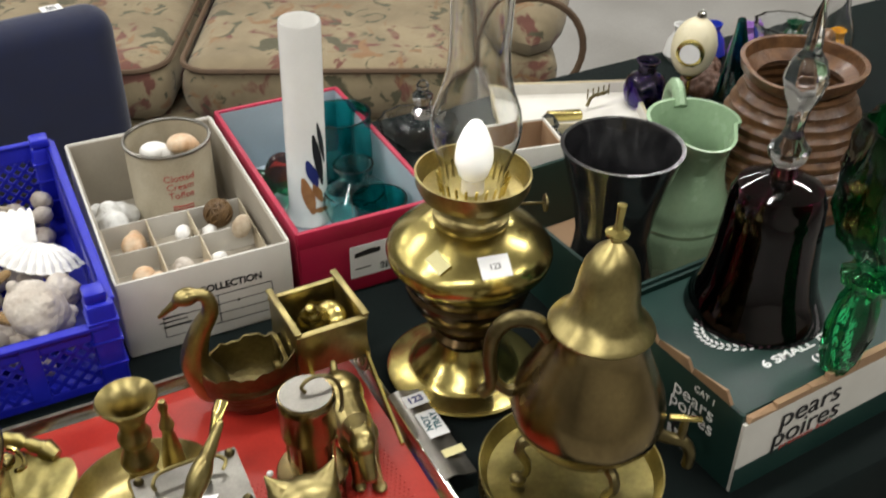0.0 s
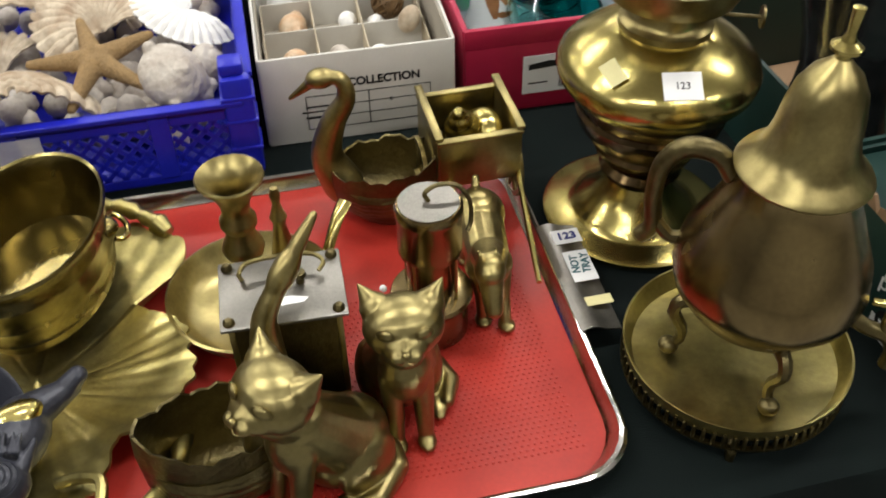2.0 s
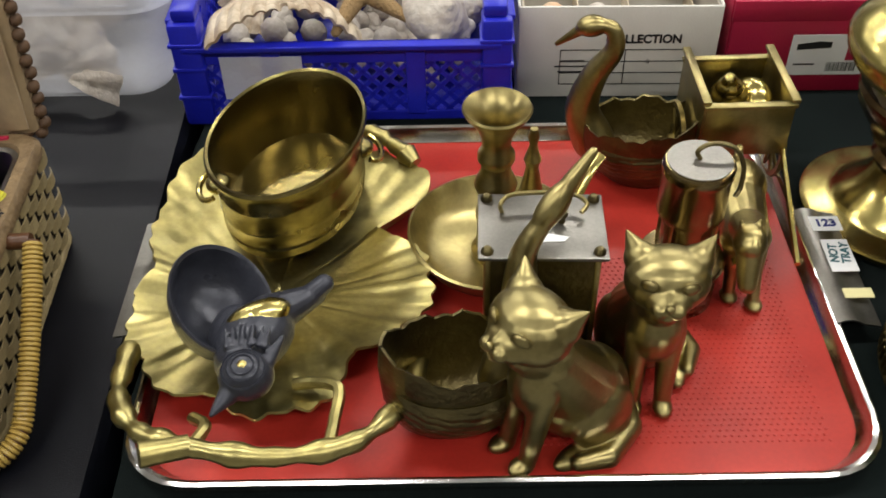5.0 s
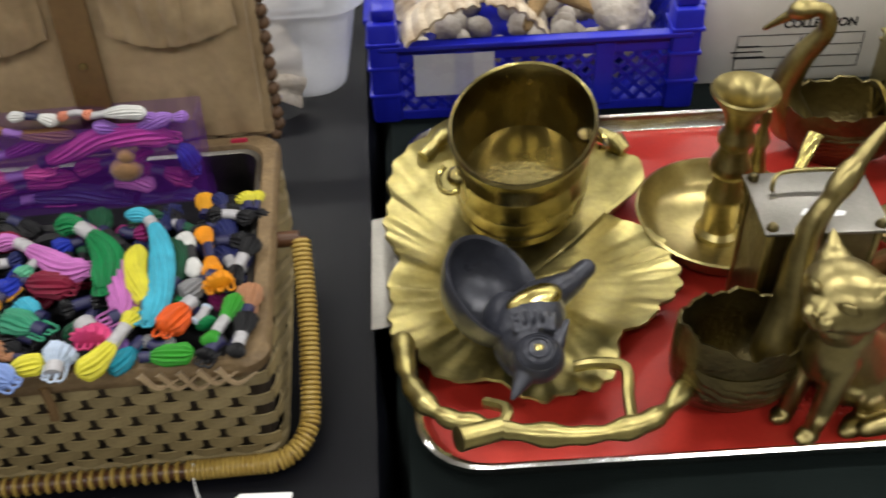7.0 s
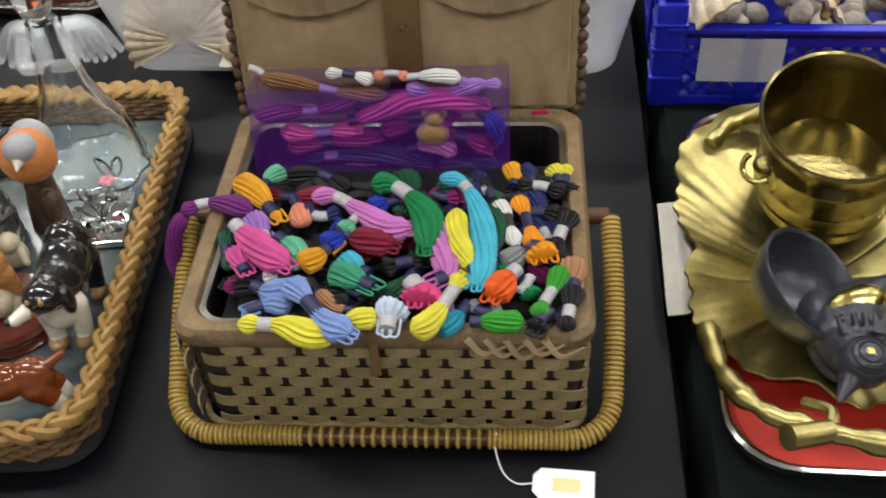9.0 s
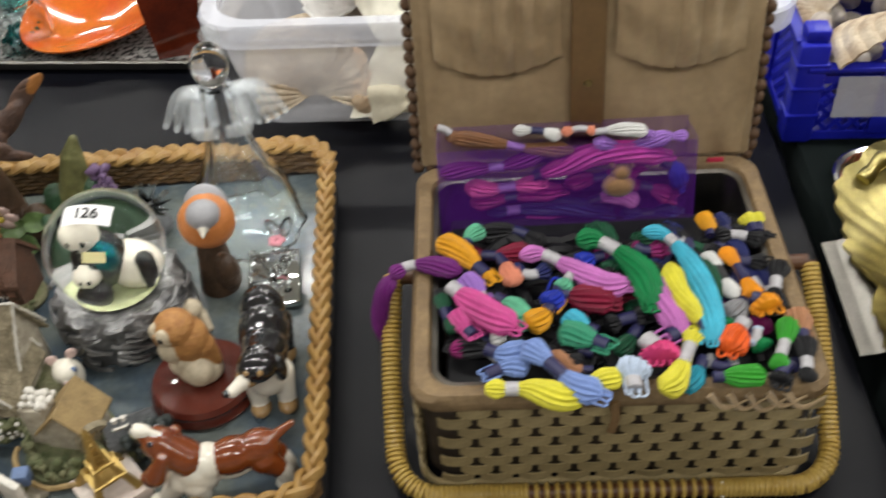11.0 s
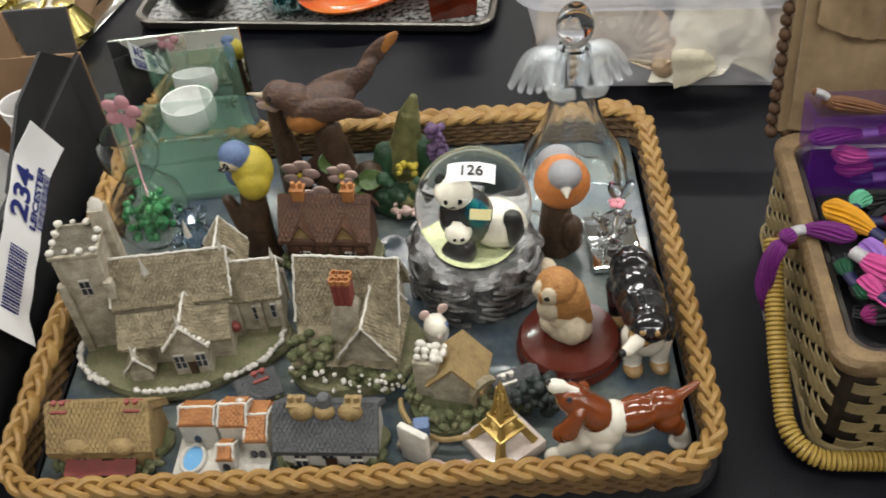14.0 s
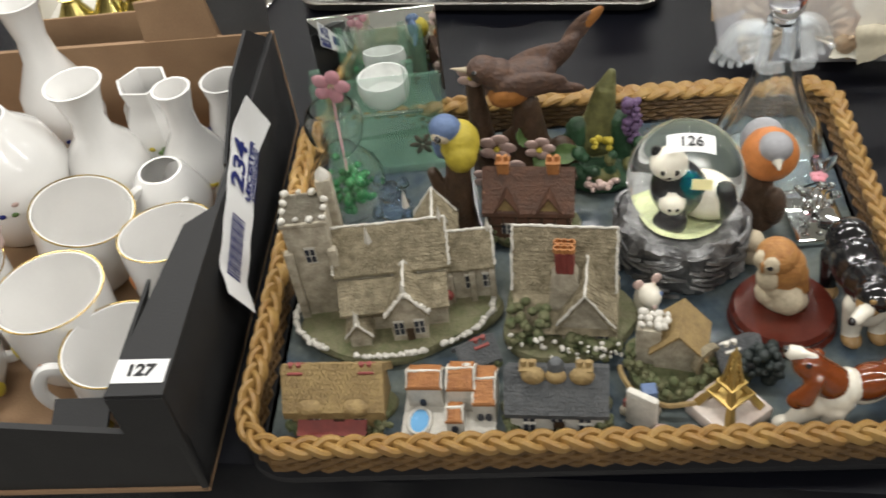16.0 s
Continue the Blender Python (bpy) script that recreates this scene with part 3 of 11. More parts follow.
# ---- oil lamp ----
def oil_lamp(at):
    t = thing("oil_lamp", at, "polished brass oil lamp with a clear glass chimney", "oil lamp")
    bm = B()
    lathe(bm, [(0.0, 0), (0.078, 0), (0.081, 0.003), (0.081, 0.006), (0.077, 0.008), (0.060, 0.0095), (0.056, 0.011), (0.053, 0.015), (0.047, 0.021), (0.040, 0.028), (0.034, 0.037), (0.030, 0.048)], 56)
    part("foot", bm, M_BRASS_BRIGHT, t, "bright flared brass foot")
    bm = B()
    lathe(bm, [(0.030, 0.046), (0.034, 0.052), (0.036, 0.056), (0.032, 0.062), (0.034, 0.068), (0.042, 0.074), (0.044, 0.080), (0.042, 0.084), (0.052, 0.092), (0.060, 0.104), (0.063, 0.116), (0.061, 0.120), (0.064, 0.124), (0.068, 0.134)], 56)
    part("stem", bm, M_STEM, t, "dark waisted stem")
    bm = B()
    lathe(bm, [(0.066, 0.132), (0.074, 0.140), (0.0805, 0.149), (0.0825, 0.157), (0.0805, 0.164), (0.074, 0.172), (0.060, 0.182), (0.044, 0.190), (0.036, 0.193)], 64)
    font = part("oil_font", bm, M_BRASS_BRIGHT, t, "wide brass oil font")
    bm = B()
    lathe(bm, [(0.037, 0.190), (0.037, 0.198), (0.033, 0.200), (0.030, 0.204), (0.030, 0.212), (0.034, 0.214), (0.022, 0.218), (0.022, 0.222)], 40)
    part("burner_collar", bm, M_BRASS, t)
    bm = B()
    lathe(bm, [(0.018, 0.218), (0.040, 0.219), (0.050, 0.222), (0.0545, 0.232), (0.0555, 0.243), (0.0535, 0.243), (0.0525, 0.233), (0.048, 0.225), (0.020, 0.222)], 56, caps=(False, False))
    part("gallery_dish", bm, M_BRASS, t)
    bm = B()
    for k in range(22):
        a = 2 * math.pi * k / 22
        c, s = math.cos(a), math.sin(a)
        tube(bm, [(0.030 * c, 0.030 * s, 0.222), (0.033 * c, 0.033 * s, 0.236), (0.0345 * c, 0.0345 * s, 0.240)], 0.0016, 5, squash=0.5)
    part("chimney_prongs", bm, M_BRASS_BRIGHT, t)
    bm = B()
    tube(bm, [(0.030, -0.012, 0.205), (0.066, -0.026, 0.205)], 0.0016, 6)
    lathe(bm, [(0.0, 0), (0.009, 0), (0.009, 0.002), (0, 0.002)], 14, pose(0.066, -0.026, 0.205, 0, 90, -20))
    part("wick_winder", bm, M_BRASS_DARK, t)
    bm = B()
    prof = [(0.029, 0.222), (0.030, 0.245), (0.036, 0.262), (0.0415, 0.280), (0.0425, 0.294), (0.040, 0.308), (0.034, 0.324), (0.029, 0.342), (0.027, 0.366), (0.0275, 0.40), (0.029, 0.44), (0.030, 0.49)]
    lathe(bm, prof + [(r - 0.0014, z) for r, z in prof[::-1]], 48, caps=(False, False))
    ch = part("glass_chimney", bm, glass("lamp_glass", (0.97, 0.98, 0.97)), t, "clear glass chimney")
    ch.visible_shadow = False
    bm = B()
    lathe(bm, [(0.0, 0.236), (0.010, 0.237), (0.014, 0.241), (0.0175, 0.252), (0.0182, 0.260), (0.0165, 0.272), (0.0115, 0.285), (0.006, 0.294), (0.0, 0.297)], 28)
    part("candle_bulb", bm, mat("opal_bulb", (0.80, 0.79, 0.76), 0.35, 0, 0.04), t, "unlit white candle bulb")
    bm = B()
    lathe(bm, [(0.011, 0.215), (0.011, 0.238), (0.0, 0.239)], 20)
    part("bulb_holder", bm, M_GREY_CARD, t)
    def on_font(a, tilt, mid_z, r):
        return pose(0, 0, 0, 0, 0, a) @ pose(r, 0, mid_z, 0, tilt, 0) @ pose(0, 0, 0, 0, 0, 90)
    s = tray_sticker(t, 0, 0, 0.030, 0.022, 0, M_PAPER, "123", M_INK, 0.008)
    s.matrix_basis = on_font(-100, 36, 0.1792, 0.0672)
    s = tray_sticker(t, 0, 0, 0.022, 0.014, 0, M_YELLOW_PAPER, "", name="price_sticker")
    s.matrix_basis = on_font(-146, 34, 0.1792, 0.0672) @ pose(0, 0, 0, 0, 0, -28)
    return t


oil_lamp(pose(0.781, 0.680, 0, 0, 1.5, 0))


# ---- samovar on its gallery dish ----
def gallery_dish(at):
    t = thing("gallery_dish", at, "round brass dish with a pierced gallery edge and feet", "dish")
    bm = B()
    lathe(bm, [(0, 0.018), (0.078, 0.018), (0.080, 0.020), (0.0835, 0.030), (0.0845, 0.036), (0.083, 0.036), (0.081, 0.030), (0.076, 0.0215), (0.0, 0.021)], 64)
    part("dish", bm, M_BRASS_LEAF, t)
    bm = B()
    for k in range(72):
        a = 2 * math.pi * k / 72
        box(bm, 0.0825 * math.cos(a), 0.0825 * math.sin(a), 0.012, 0.0026, 0.0026, 0.014, 0.0005, pose(0, 0, 0))
    lathe(bm, [(0.080, 0.012), (0.084, 0.012), (0.084, 0.014), (0.080, 0.014)], 64, caps=(False, False))
    part("pierced_gallery", bm, M_BRASS_DARK, t)
    for k in range(3):
        a = radians(-115 + 120 * k)
        bm = B()
        tube(bm, curve([(0.072 * math.cos(a), 0.072 * math.sin(a), 0.018), (0.080 * math.cos(a), 0.080 * math.sin(a), 0.008), (0.083 * math.cos(a), 0.083 * math.sin(a), 0.0)], 8), lambda u: 0.006 - 0.003 * u, 8)
        part("foot", bm, M_BRASS_DARK, t)
    return t


gallery_dish(pose(0.783, 0.484, 0))


def samovar(at):
    t = thing("samovar", at, "tarnished brass lidded samovar with tap, on curved legs", "samovar")
    lobes = lambda a, r, z: r * (1 + 0.010 * abs(math.cos(5 * a))) if 0.045 < z < 0.155 else r
    bm = B()
    lathe(bm, [(0, 0.036), (0.020, 0.037), (0.040, 0.044), (0.056, 0.057), (0.069, 0.073), (0.0730, 0.087), (0.0685, 0.106), (0.057, 0.128), (0.048, 0.146), (0.043, 0.158), (0.043, 0.170)], 60, shape=lobes)
    part("body", bm, M_COPPER, t, "pear-shaped copper-toned body")
    bm = B()
    ribs = lambda a, r, z: r * (1 + 0.02 * math.cos(8 * a)) if 0.185 < z < 0.25 else r
    lathe(bm, [(0.043, 0.166), (0.047, 0.166), (0.0485, 0.1685), (0.046, 0.172), (0.039, 0.177), (0.033, 0.185), (0.0295, 0.196), (0.0275, 0.211), (0.024, 0.225), (0.017, 0.236), (0.008, 0.243), (0.005, 0.246)], 56)
    lid = part("lid", bm, M_BRASS, t, "domed flared brass lid")
    bm = B()
    lathe(bm, [(0.0, 0.241), (0.006, 0.243), (0.005, 0.248), (0.0105, 0.251), (0.0105, 0.253), (0.005, 0.256), (0.0032, 0.261), (0.0042, 0.276), (0, 0.277)], 20)
    part("finial", bm, M_BRASS_BRIGHT, lid)
    bm = B()
    tube(bm, curve([(-0.044, 0, 0.152), (-0.058, 0, 0.166), (-0.080, 0, 0.166), (-0.094, 0, 0.150), (-0.096, 0, 0.125), (-0.092, 0, 0.100), (-0.100, 0, 0.088)], 30), lambda u: 0.0075 - 0.002 * abs(u - 0.3), 10)
    tube(bm, curve([(-0.092, 0, 0.106), (-0.078, 0, 0.094), (-0.066, 0, 0.096)], 8), 0.005, 8)
    part("handle", bm, M_BRASS_DARK, t, "dark scrolled handle")
    bm = B()
    tube(bm, curve([(0.066, 0, 0.062), (0.082, 0, 0.056), (0.098, 0, 0.052), (0.106, 0, 0.040), (0.106, 0, 0.026)], 16), 0.006, 10)
    tube(bm, [(0.094, 0, 0.050), (0.094, 0, 0.078)], 0.0045, 10)
    tap = part("tap", bm, M_BRASS_DARK, t)
    bm = B()
    box(bm, 0.094, 0, 0.077, 0.032, 0.007, 0.004, 0.0015)
    part("tap_key", bm, M_BRASS_BRIGHT, tap)
    for a in (radians(194), radians(297), radians(63)):
        c, s = math.cos(a), math.sin(a)
        bm = B()
        tube(bm, curve([(0.046 * c, 0.046 * s, 0.052), (0.058 * c, 0.058 * s, 0.050), (0.062 * c, 0.062 * s, 0.040), (0.053 * c, 0.053 * s, 0.026), (0.051 * c, 0.051 * s, 0.014), (0.058 * c, 0.058 * s, 0.006)], 14), lambda u: 0.006 - 0.002 * u, 8)
        leg = part("leg", bm, M_BRASS_DARK, t)
        bm = B()
        ball(bm, (0.059 * c, 0.059 * s, 0.0060), (0.0085, 0.0085, 0.0062))
        part("ball_foot", bm, M_BRASS_DARK, leg, "dark ball foot")
    return t


samovar(pose(0.786, 0.481, 0.0212, 0, 3, 0) @ pose(0, 0, 0, 0, 0, -32) @ Matrix.Diagonal((0.92, 0.92, 1.06, 1)))


# ---- left table: the sewing basket ----
BASKET_AT = pose(-0.047, 0.567, 0, 0, 0, 1.0)
BW, BD, BH = 0.268, 0.238, 0.100


def sewing_basket(at):
    t = thing("sewing_basket", at, "open woven straw sewing basket lined with brown silk", "basket")
    # wall behind the strands, its gap shade put into the colour
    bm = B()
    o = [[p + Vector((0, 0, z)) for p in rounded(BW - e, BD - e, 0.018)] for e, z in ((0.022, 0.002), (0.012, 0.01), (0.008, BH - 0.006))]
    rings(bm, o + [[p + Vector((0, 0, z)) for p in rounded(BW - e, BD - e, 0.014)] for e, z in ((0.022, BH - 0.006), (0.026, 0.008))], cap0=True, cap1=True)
    part("body", bm, M_BASKET_SHADE, t, "inner wall coloured dark as shade between the straw strands")
    bm = B()
    rings(bm, [[p + Vector((0, 0, z)) for p in rounded(BW - e, BD - e, 0.018)] for e, z in ((0.002, BH - 0.014), (-0.002, BH - 0.010), (-0.002, BH - 0.003), (0.004, BH + 0.001), (0.022, BH), (0.026, BH - 0.004), (0.026, BH - 0.012))], cap0=False)
    part("silk_edging", bm, mat("worn_silk_edge", (0.29, 0.195, 0.095), 0.6, 0, 0.5, 60, 0.0012, 260, second=(0.15, 0.095, 0.045)), t, "frayed brown silk edging")
    bm = B()
    rings(bm, [[p + Vector((0, 0, z)) for p in rounded(BW - e, BD - e, 0.014)] for e, z in ((0.0265, BH - 0.003), (0.034, BH - 0.004), (0.036, 0.02))], cap0=False)
    part("clear_liner_edge", bm, M_STEEL, t, "shiny metallic liner strip")
    # frayed corner of the edging
    for k in range(5):
        bm = B()
        x0 = 0.055 + 0.012 * k
        tube(bm, curve([(x0, -BD / 2 - 0.001, BH - 0.002), (x0 + 0.010, -BD / 2 - 0.004, BH - 0.012 - 0.002 * (k % 3)), (x0 + 0.024, -BD / 2 - 0.003, BH - 0.006 + 0.002 * (k % 2))], 10), lambda u: 0.0022 * (1 - u) + 0.0006, 5)
        part("loose_fringe", bm, M_SILK, t)
    bm = B()
    tube(bm, [(-0.004, -BD / 2 - 0.003, BH - 0.004), (-0.003, -BD / 2 - 0.004, BH - 0.020), (-0.005, -BD / 2 - 0.004, BH - 0.034)], 0.003, 6, squash=0.4)
    part("clasp_tab", bm, M_SILK_DARK, t)
    return t


basket = sewing_basket(BASKET_AT)


def basket_lid(parent):
    hinge = pose(0, BD / 2 - 0.004, BH - 0.002, -8, 0, 0)
    bm = B()
    box(bm, 0, 0.012, 0, BW - 0.004, 0.014, 0.235, 0.005, hinge)
    lid = part("lid", bm, M_SILK, parent, "raised lid lined with gathered brown silk")
    bm = B()
    for k in range(96):
        u = k / 95
        path = [(-BW / 2, 0.0), (-BW / 2, 0.235), (BW / 2, 0.235), (BW / 2, 0.0), (-BW / 2, 0.0)]
        tot = 0.235 * 2 + BW * 2
        s = u * tot
        for (xa, za), (xb, zb) in zip(path, path[1:]):
            ln = math.hypot(xb - xa, zb - za)
            if s <= ln:
                x, z = xa + (xb - xa) * s / ln, za + (zb - za) * s / ln
                break
            s -= ln
        ball(bm, hinge @ Vector((x, 0.010 + 0.002 * (k % 2), z)), (0.0052, 0.006, 0.0052), (0, 45 * (k % 2), 0), 8, 6)
    tagged(part("braided_cord", bm, M_BRAID, lid, "dark braided cord edge"), kind="stuff")
    def gather(u, v):
        x = (u - 0.5) * (BW - 0.02)
        z = 0.006 + v * 0.222
        return hinge @ Vector((x, 0.0035 - 0.0032 * abs(math.sin(u * 31 + 1.5 * math.sin(v * 5))) * (0.35 + 0.65 * (1 - v)) - 0.0018 * math.sin(u * 12 + v * 5), z))
    bm = B()
    sheet(bm, 60, 14, gather, 0.002)
    part("silk_lining", bm, M_SILK, lid)
    for sx in (-1, 1):
        bm = B()
        def pocket(u, v, sx=sx):
            x = sx * 0.068 + (u - 0.5) * 0.095
            z = 0.098 + v * 0.11
            sag = 0.012 * math.sin(math.pi * u) * math.sin(math.pi * min(1, 0.12 + v)) + 0.0025 * abs(math.sin(u * 20)) + 0.0018 * math.sin(u * 34 + 6 * v) * math.sin(math.pi * v) + 0.0012 * math.sin(v * 19 + u * 7)
            return hinge @ Vector((x, -0.002 - sag, z - 0.012 * math.sin(math.pi * u) * (1 - v)))
        sheet(bm, 30, 12, pocket, 0.002)
        part("silk_pocket", bm, M_SILK, lid, "gathered silk pocket")
    bm = B()
    box(bm, 0, -0.003, 0.006, 0.026, 0.004, 0.225, 0.001, hinge)
    part("centre_strip", bm, M_SILK_DARK, lid)
    bm = B()
    box(bm, 0, -0.0065, 0.150, 0.020, 0.006, 0.016, 0.002, hinge)
    part("metal_loop", bm, M_BRASS, lid)
    bm = B()
    lathe(bm, [(0, 0), (0.003, 0), (0.0025, 0.0015), (0, 0.002)], 10, hinge @ pose(0, -0.0052, 0.075, 90, 0, 0))
    part("stud", bm, M_BRASS, lid)
    bm = B()
    box(bm, 0.103, -0.003, -0.003, 0.013, 0.004, 0.007, 0.001, hinge)
    part("red_hinge_tab", bm, M_RED_CARD, lid)
    return lid


basket_lid(basket)


def basket_handle(parent):
    pts = []
    y0, z0 = 0.006, 0.088
    yf, zf = -BD / 2 - 0.010, 0.0075
    hw = BW / 2 + 0.017
    keys = [(-hw, y0, z0)]
    for k in range(1, 20):
        u = k / 20
        keys.append((-hw - 0.002 * math.sin(math.pi * u), y0 + (yf + 0.03 - y0) * u, z0 + (zf + 0.012 - z0) * u))
    for k in range(7):
        a = radians(15 * k)
        keys.append((-hw + 0.03 - 0.03 * math.cos(a), yf + 0.03 - 0.03 * math.sin(a), zf + 0.012 * (1 - math.sin(a))))
    left = [Vector(k) for k in keys]
    front = [Vector((-hw + 0.03 + (2 * hw - 0.06) * k / 40, yf, zf)) for k in range(1, 40)]
    right = [Vector((-p.x, p.y, p.z)) for p in left[::-1]]
    line = left + front + right
    bm = B()
    tube(bm, line, 0.0055, 10)
    h = part("handle", bm, M_CANE_DARK, parent, "dark cane hoop handle folded forward")
    # cane wrapping as separate turns
    total = 0.0
    dist = [0.0]
    for a, b in zip(line, line[1:]):
        total += (b - a).length
        dist.append(total)
    bm = B()
    s, step = 0.0, 0.0034
    while s < total:
        i = next(k for k in range(len(dist) - 1) if dist[k + 1] >= s)
        u = (s - dist[i]) / max(dist[i + 1] - dist[i], 1e-9)
        p = line[i].lerp(line[i + 1], u)
        d = (line[i + 1] - line[i]).normalized()
        mid = total / 2
        gap = abs(s - mid) < 0.062
        m = Matrix.Translation(p) @ d.to_track_quat("Z", "Y").to_matrix().to_4x4()
        lathe(bm, [(0.0058, -0.0016), (0.0072, -0.0008), (0.0072, 0.0008), (0.0058, 0.0016)], 10, m, caps=(False, False))
        s += step * (2.1 if gap else 1.0)
    tagged(part("cane_wrapping", bm, M_CANE, h, "golden cane wound round the handle"), kind="stuff")
    for s in (-1, 1):
        bm = B()
        lathe(bm, [(0, -0.006), (0.006, -0.006), (0.006, 0.012), (0, 0.012)], 10, pose(s * (BW / 2 + 0.004), y0, z0, 0, 90 * s, 0))
        part("pivot_peg", bm, M_CANE_DARK, h)


basket_handle(basket)

# straw strands of the weave, piece by piece

def strand_mesh():
    bm = B()
    def f(u, v):
        return Vector(((u - 0.5) * 0.0225, -0.0030 * math.sin(math.pi * u) ** 0.7, (v - 0.5) * 0.0098))
    sheet(bm, 6, 2, f, 0.0012)
    return finish(bm, "straw_strand", M_STRAW)


STRAND = strand_mesh()
for side, ln, off, rz in ((0, BW, BD / 2, 0), (1, BD, BW / 2, 90), (3, BD, BW / 2, -90)):
    cols = int((ln - 0.012) / 0.0268)
    for row in range(8):
        for c in range(cols + 1):
            x = (c - (cols - 1) / 2 + (0.5 if row % 2 else 0)) * 0.0268
            if abs(x) > ln / 2 - 0.011:
                continue
            ob = new("straw_strand", STRAND)
            ob.parent = basket
            ob.matrix_basis = pose(0, 0, 0, 0, 0, rz) @ pose(x, -off + 0.0035, 0.0095 + 0.0104 * row, random.uniform(-3, 3), random.uniform(-1.5, 1.5), 0)
bm = B()
for k in range(4):
    w = 0.0035
    tube(bm, [p + Vector((0, 0, 0.0035 + 0.002 * math.sin(i * 1.2 + k * 1.57))) for i, p in enumerate(rounded(BW - 0.004, BD - 0.004, 0.018, 6, 0.008))], 0.0022, 6, closed=True)
part("plaited_foot", bm, M_STRAW, basket)

# ---- embroidery skeins ----
M_BAND = mat("silvery_paper_band", (0.46, 0.45, 0.47), 0.35, 0, 0.3, 300, 0, 900)
M_NAVY = mat("navy_band", (0.012, 0.012, 0.06), 0.5, 0, 0.1, 60)
THREADS = dict(purple=(0.15, 0.012, 0.16), amber=(0.72, 0.33, 0.01), mint=(0.12, 0.45, 0.27), coral=(0.72, 0.25, 0.15), orchid=(0.55, 0.17, 0.50),
               green=(0.0, 0.20, 0.055), cyan=(0.06, 0.45, 0.62), teal=(0.01, 0.26, 0.36), lemon=(0.72, 0.66, 0.05), crimson=(0.20, 0.004, 0.03),
               darkgreen=(0.005, 0.07, 0.03), ivory=(0.70, 0.70, 0.68), orange=(0.85, 0.30, 0.005), grey=(0.25, 0.25, 0.26), vermilion=(0.80, 0.11, 0.01),
               leaf=(0.03, 0.30, 0.02), tan=(0.42, 0.20, 0.10), pink=(0.68, 0.05, 0.20), paleblue=(0.52, 0.62, 0.78), royal=(0.01, 0.03, 0.40),
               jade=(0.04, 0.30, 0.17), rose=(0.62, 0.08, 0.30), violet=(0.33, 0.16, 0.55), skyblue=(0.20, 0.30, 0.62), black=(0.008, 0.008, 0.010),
               navyblue=(0.01, 0.015, 0.10), plum=(0.24, 0.01, 0.12), magenta=(0.50, 0.05, 0.32), brown=(0.20, 0.09, 0.04))
THREAD_MATS = {k: mat("thread_" + k, tuple(min(0.85, w * 1.02) for w in c), 0.5, 0, 0.35, 90, 0.0004, 900, sheen=0.0 if k == "black" else 0.05, ior=1.3) for k, c in THREADS.items()}
THREAD_NAMES = dict(mint="mint green", leaf="leaf green", jade="jade green", royal="royal blue", tan="tan brown", plum="plum red", lemon="lemon yellow")


def skein(color, band, where, fat, *keys, group="embroidery skeins in the basket"):
    """One twisted skein along its key points, pinched under its paper band at the share where."""
    look_word = THREAD_NAMES.get(color, color)
    o = Vector(keys[len(keys) // 2])
    t = thing("thread_skein", Matrix.Translation(o), look_word + " cotton embroidery skein with a paper band", "thread", group)
    line = [p - o for p in curve(keys, 30)]
    n = len(line) - 1
    ln = sum((b - a).length for a, b in zip(line, line[1:]))
    turns = ln / 0.055 * random.choice((-1, 1))
    half = 0.006 / ln
    def size(u):
        pinch = 0.50 + 0.50 * min(1.0, max(0.0, abs(u - where) - half) / 0.26) ** 0.7
        ends = min(1.0, (0.10 + min(u, 1 - u) / 0.13)) ** 0.6
        return fat * pinch * ends
    bm = B()
    seg, loops = 26, []
    lean = Vector((0, 0, 1))
    for i, p in enumerate(line):
        u = i / n
        d = (line[min(i + 1, n)] - line[max(i - 1, 0)]).normalized()
        side = d.cross(lean).normalized()
        up = side.cross(d)
        r = size(u)
        loops.append([p + side * (math.cos(a) * r * q) + up * (math.sin(a) * r * q * 0.78) for a, q in ((2 * math.pi * k / seg + turns * u, 1.05 if k % 2 else 0.86) for k in range(seg))])
    rings(bm, loops, True, True)
    yarn = part("yarn", bm, THREAD_MATS[color], t)
    # loose loops of floss at the far end
    if fat > 0.008:
        e, d = line[n], (line[n] - line[n - 2]).normalized()
        side = d.cross(lean).normalized()
        for k in range(3):
            w = fat * random.uniform(0.35, 0.8)
            q = fat * random.uniform(0.3, 0.7) * (k - 1)
            bm = B()
            w *= 0.7
            tube(bm, curve([e - d * 0.008 + side * (q - w * 0.6), e + d * w * 0.7 + side * (q - w * 0.5), e + d * w * 1.2 + side * q, e + d * w * 0.7 + side * (q + w * 0.5), e - d * 0.008 + side * (q + w * 0.6)], 16), 0.0009, 5)
            part("loop", bm, THREAD_MATS[color], yarn)
    c = int(round(where * n))
    span = max(1, int(round(n * 0.0055 / ln)))
    bm = B()
    pts = [line[i] for i in range(max(0, c - span), min(n, c + span) + 1)]
    if len(pts) > 1:
        tube(bm, pts, fat * 0.53, 12, squash=0.82)
        part("paper_band", bm, band, t)
    return t


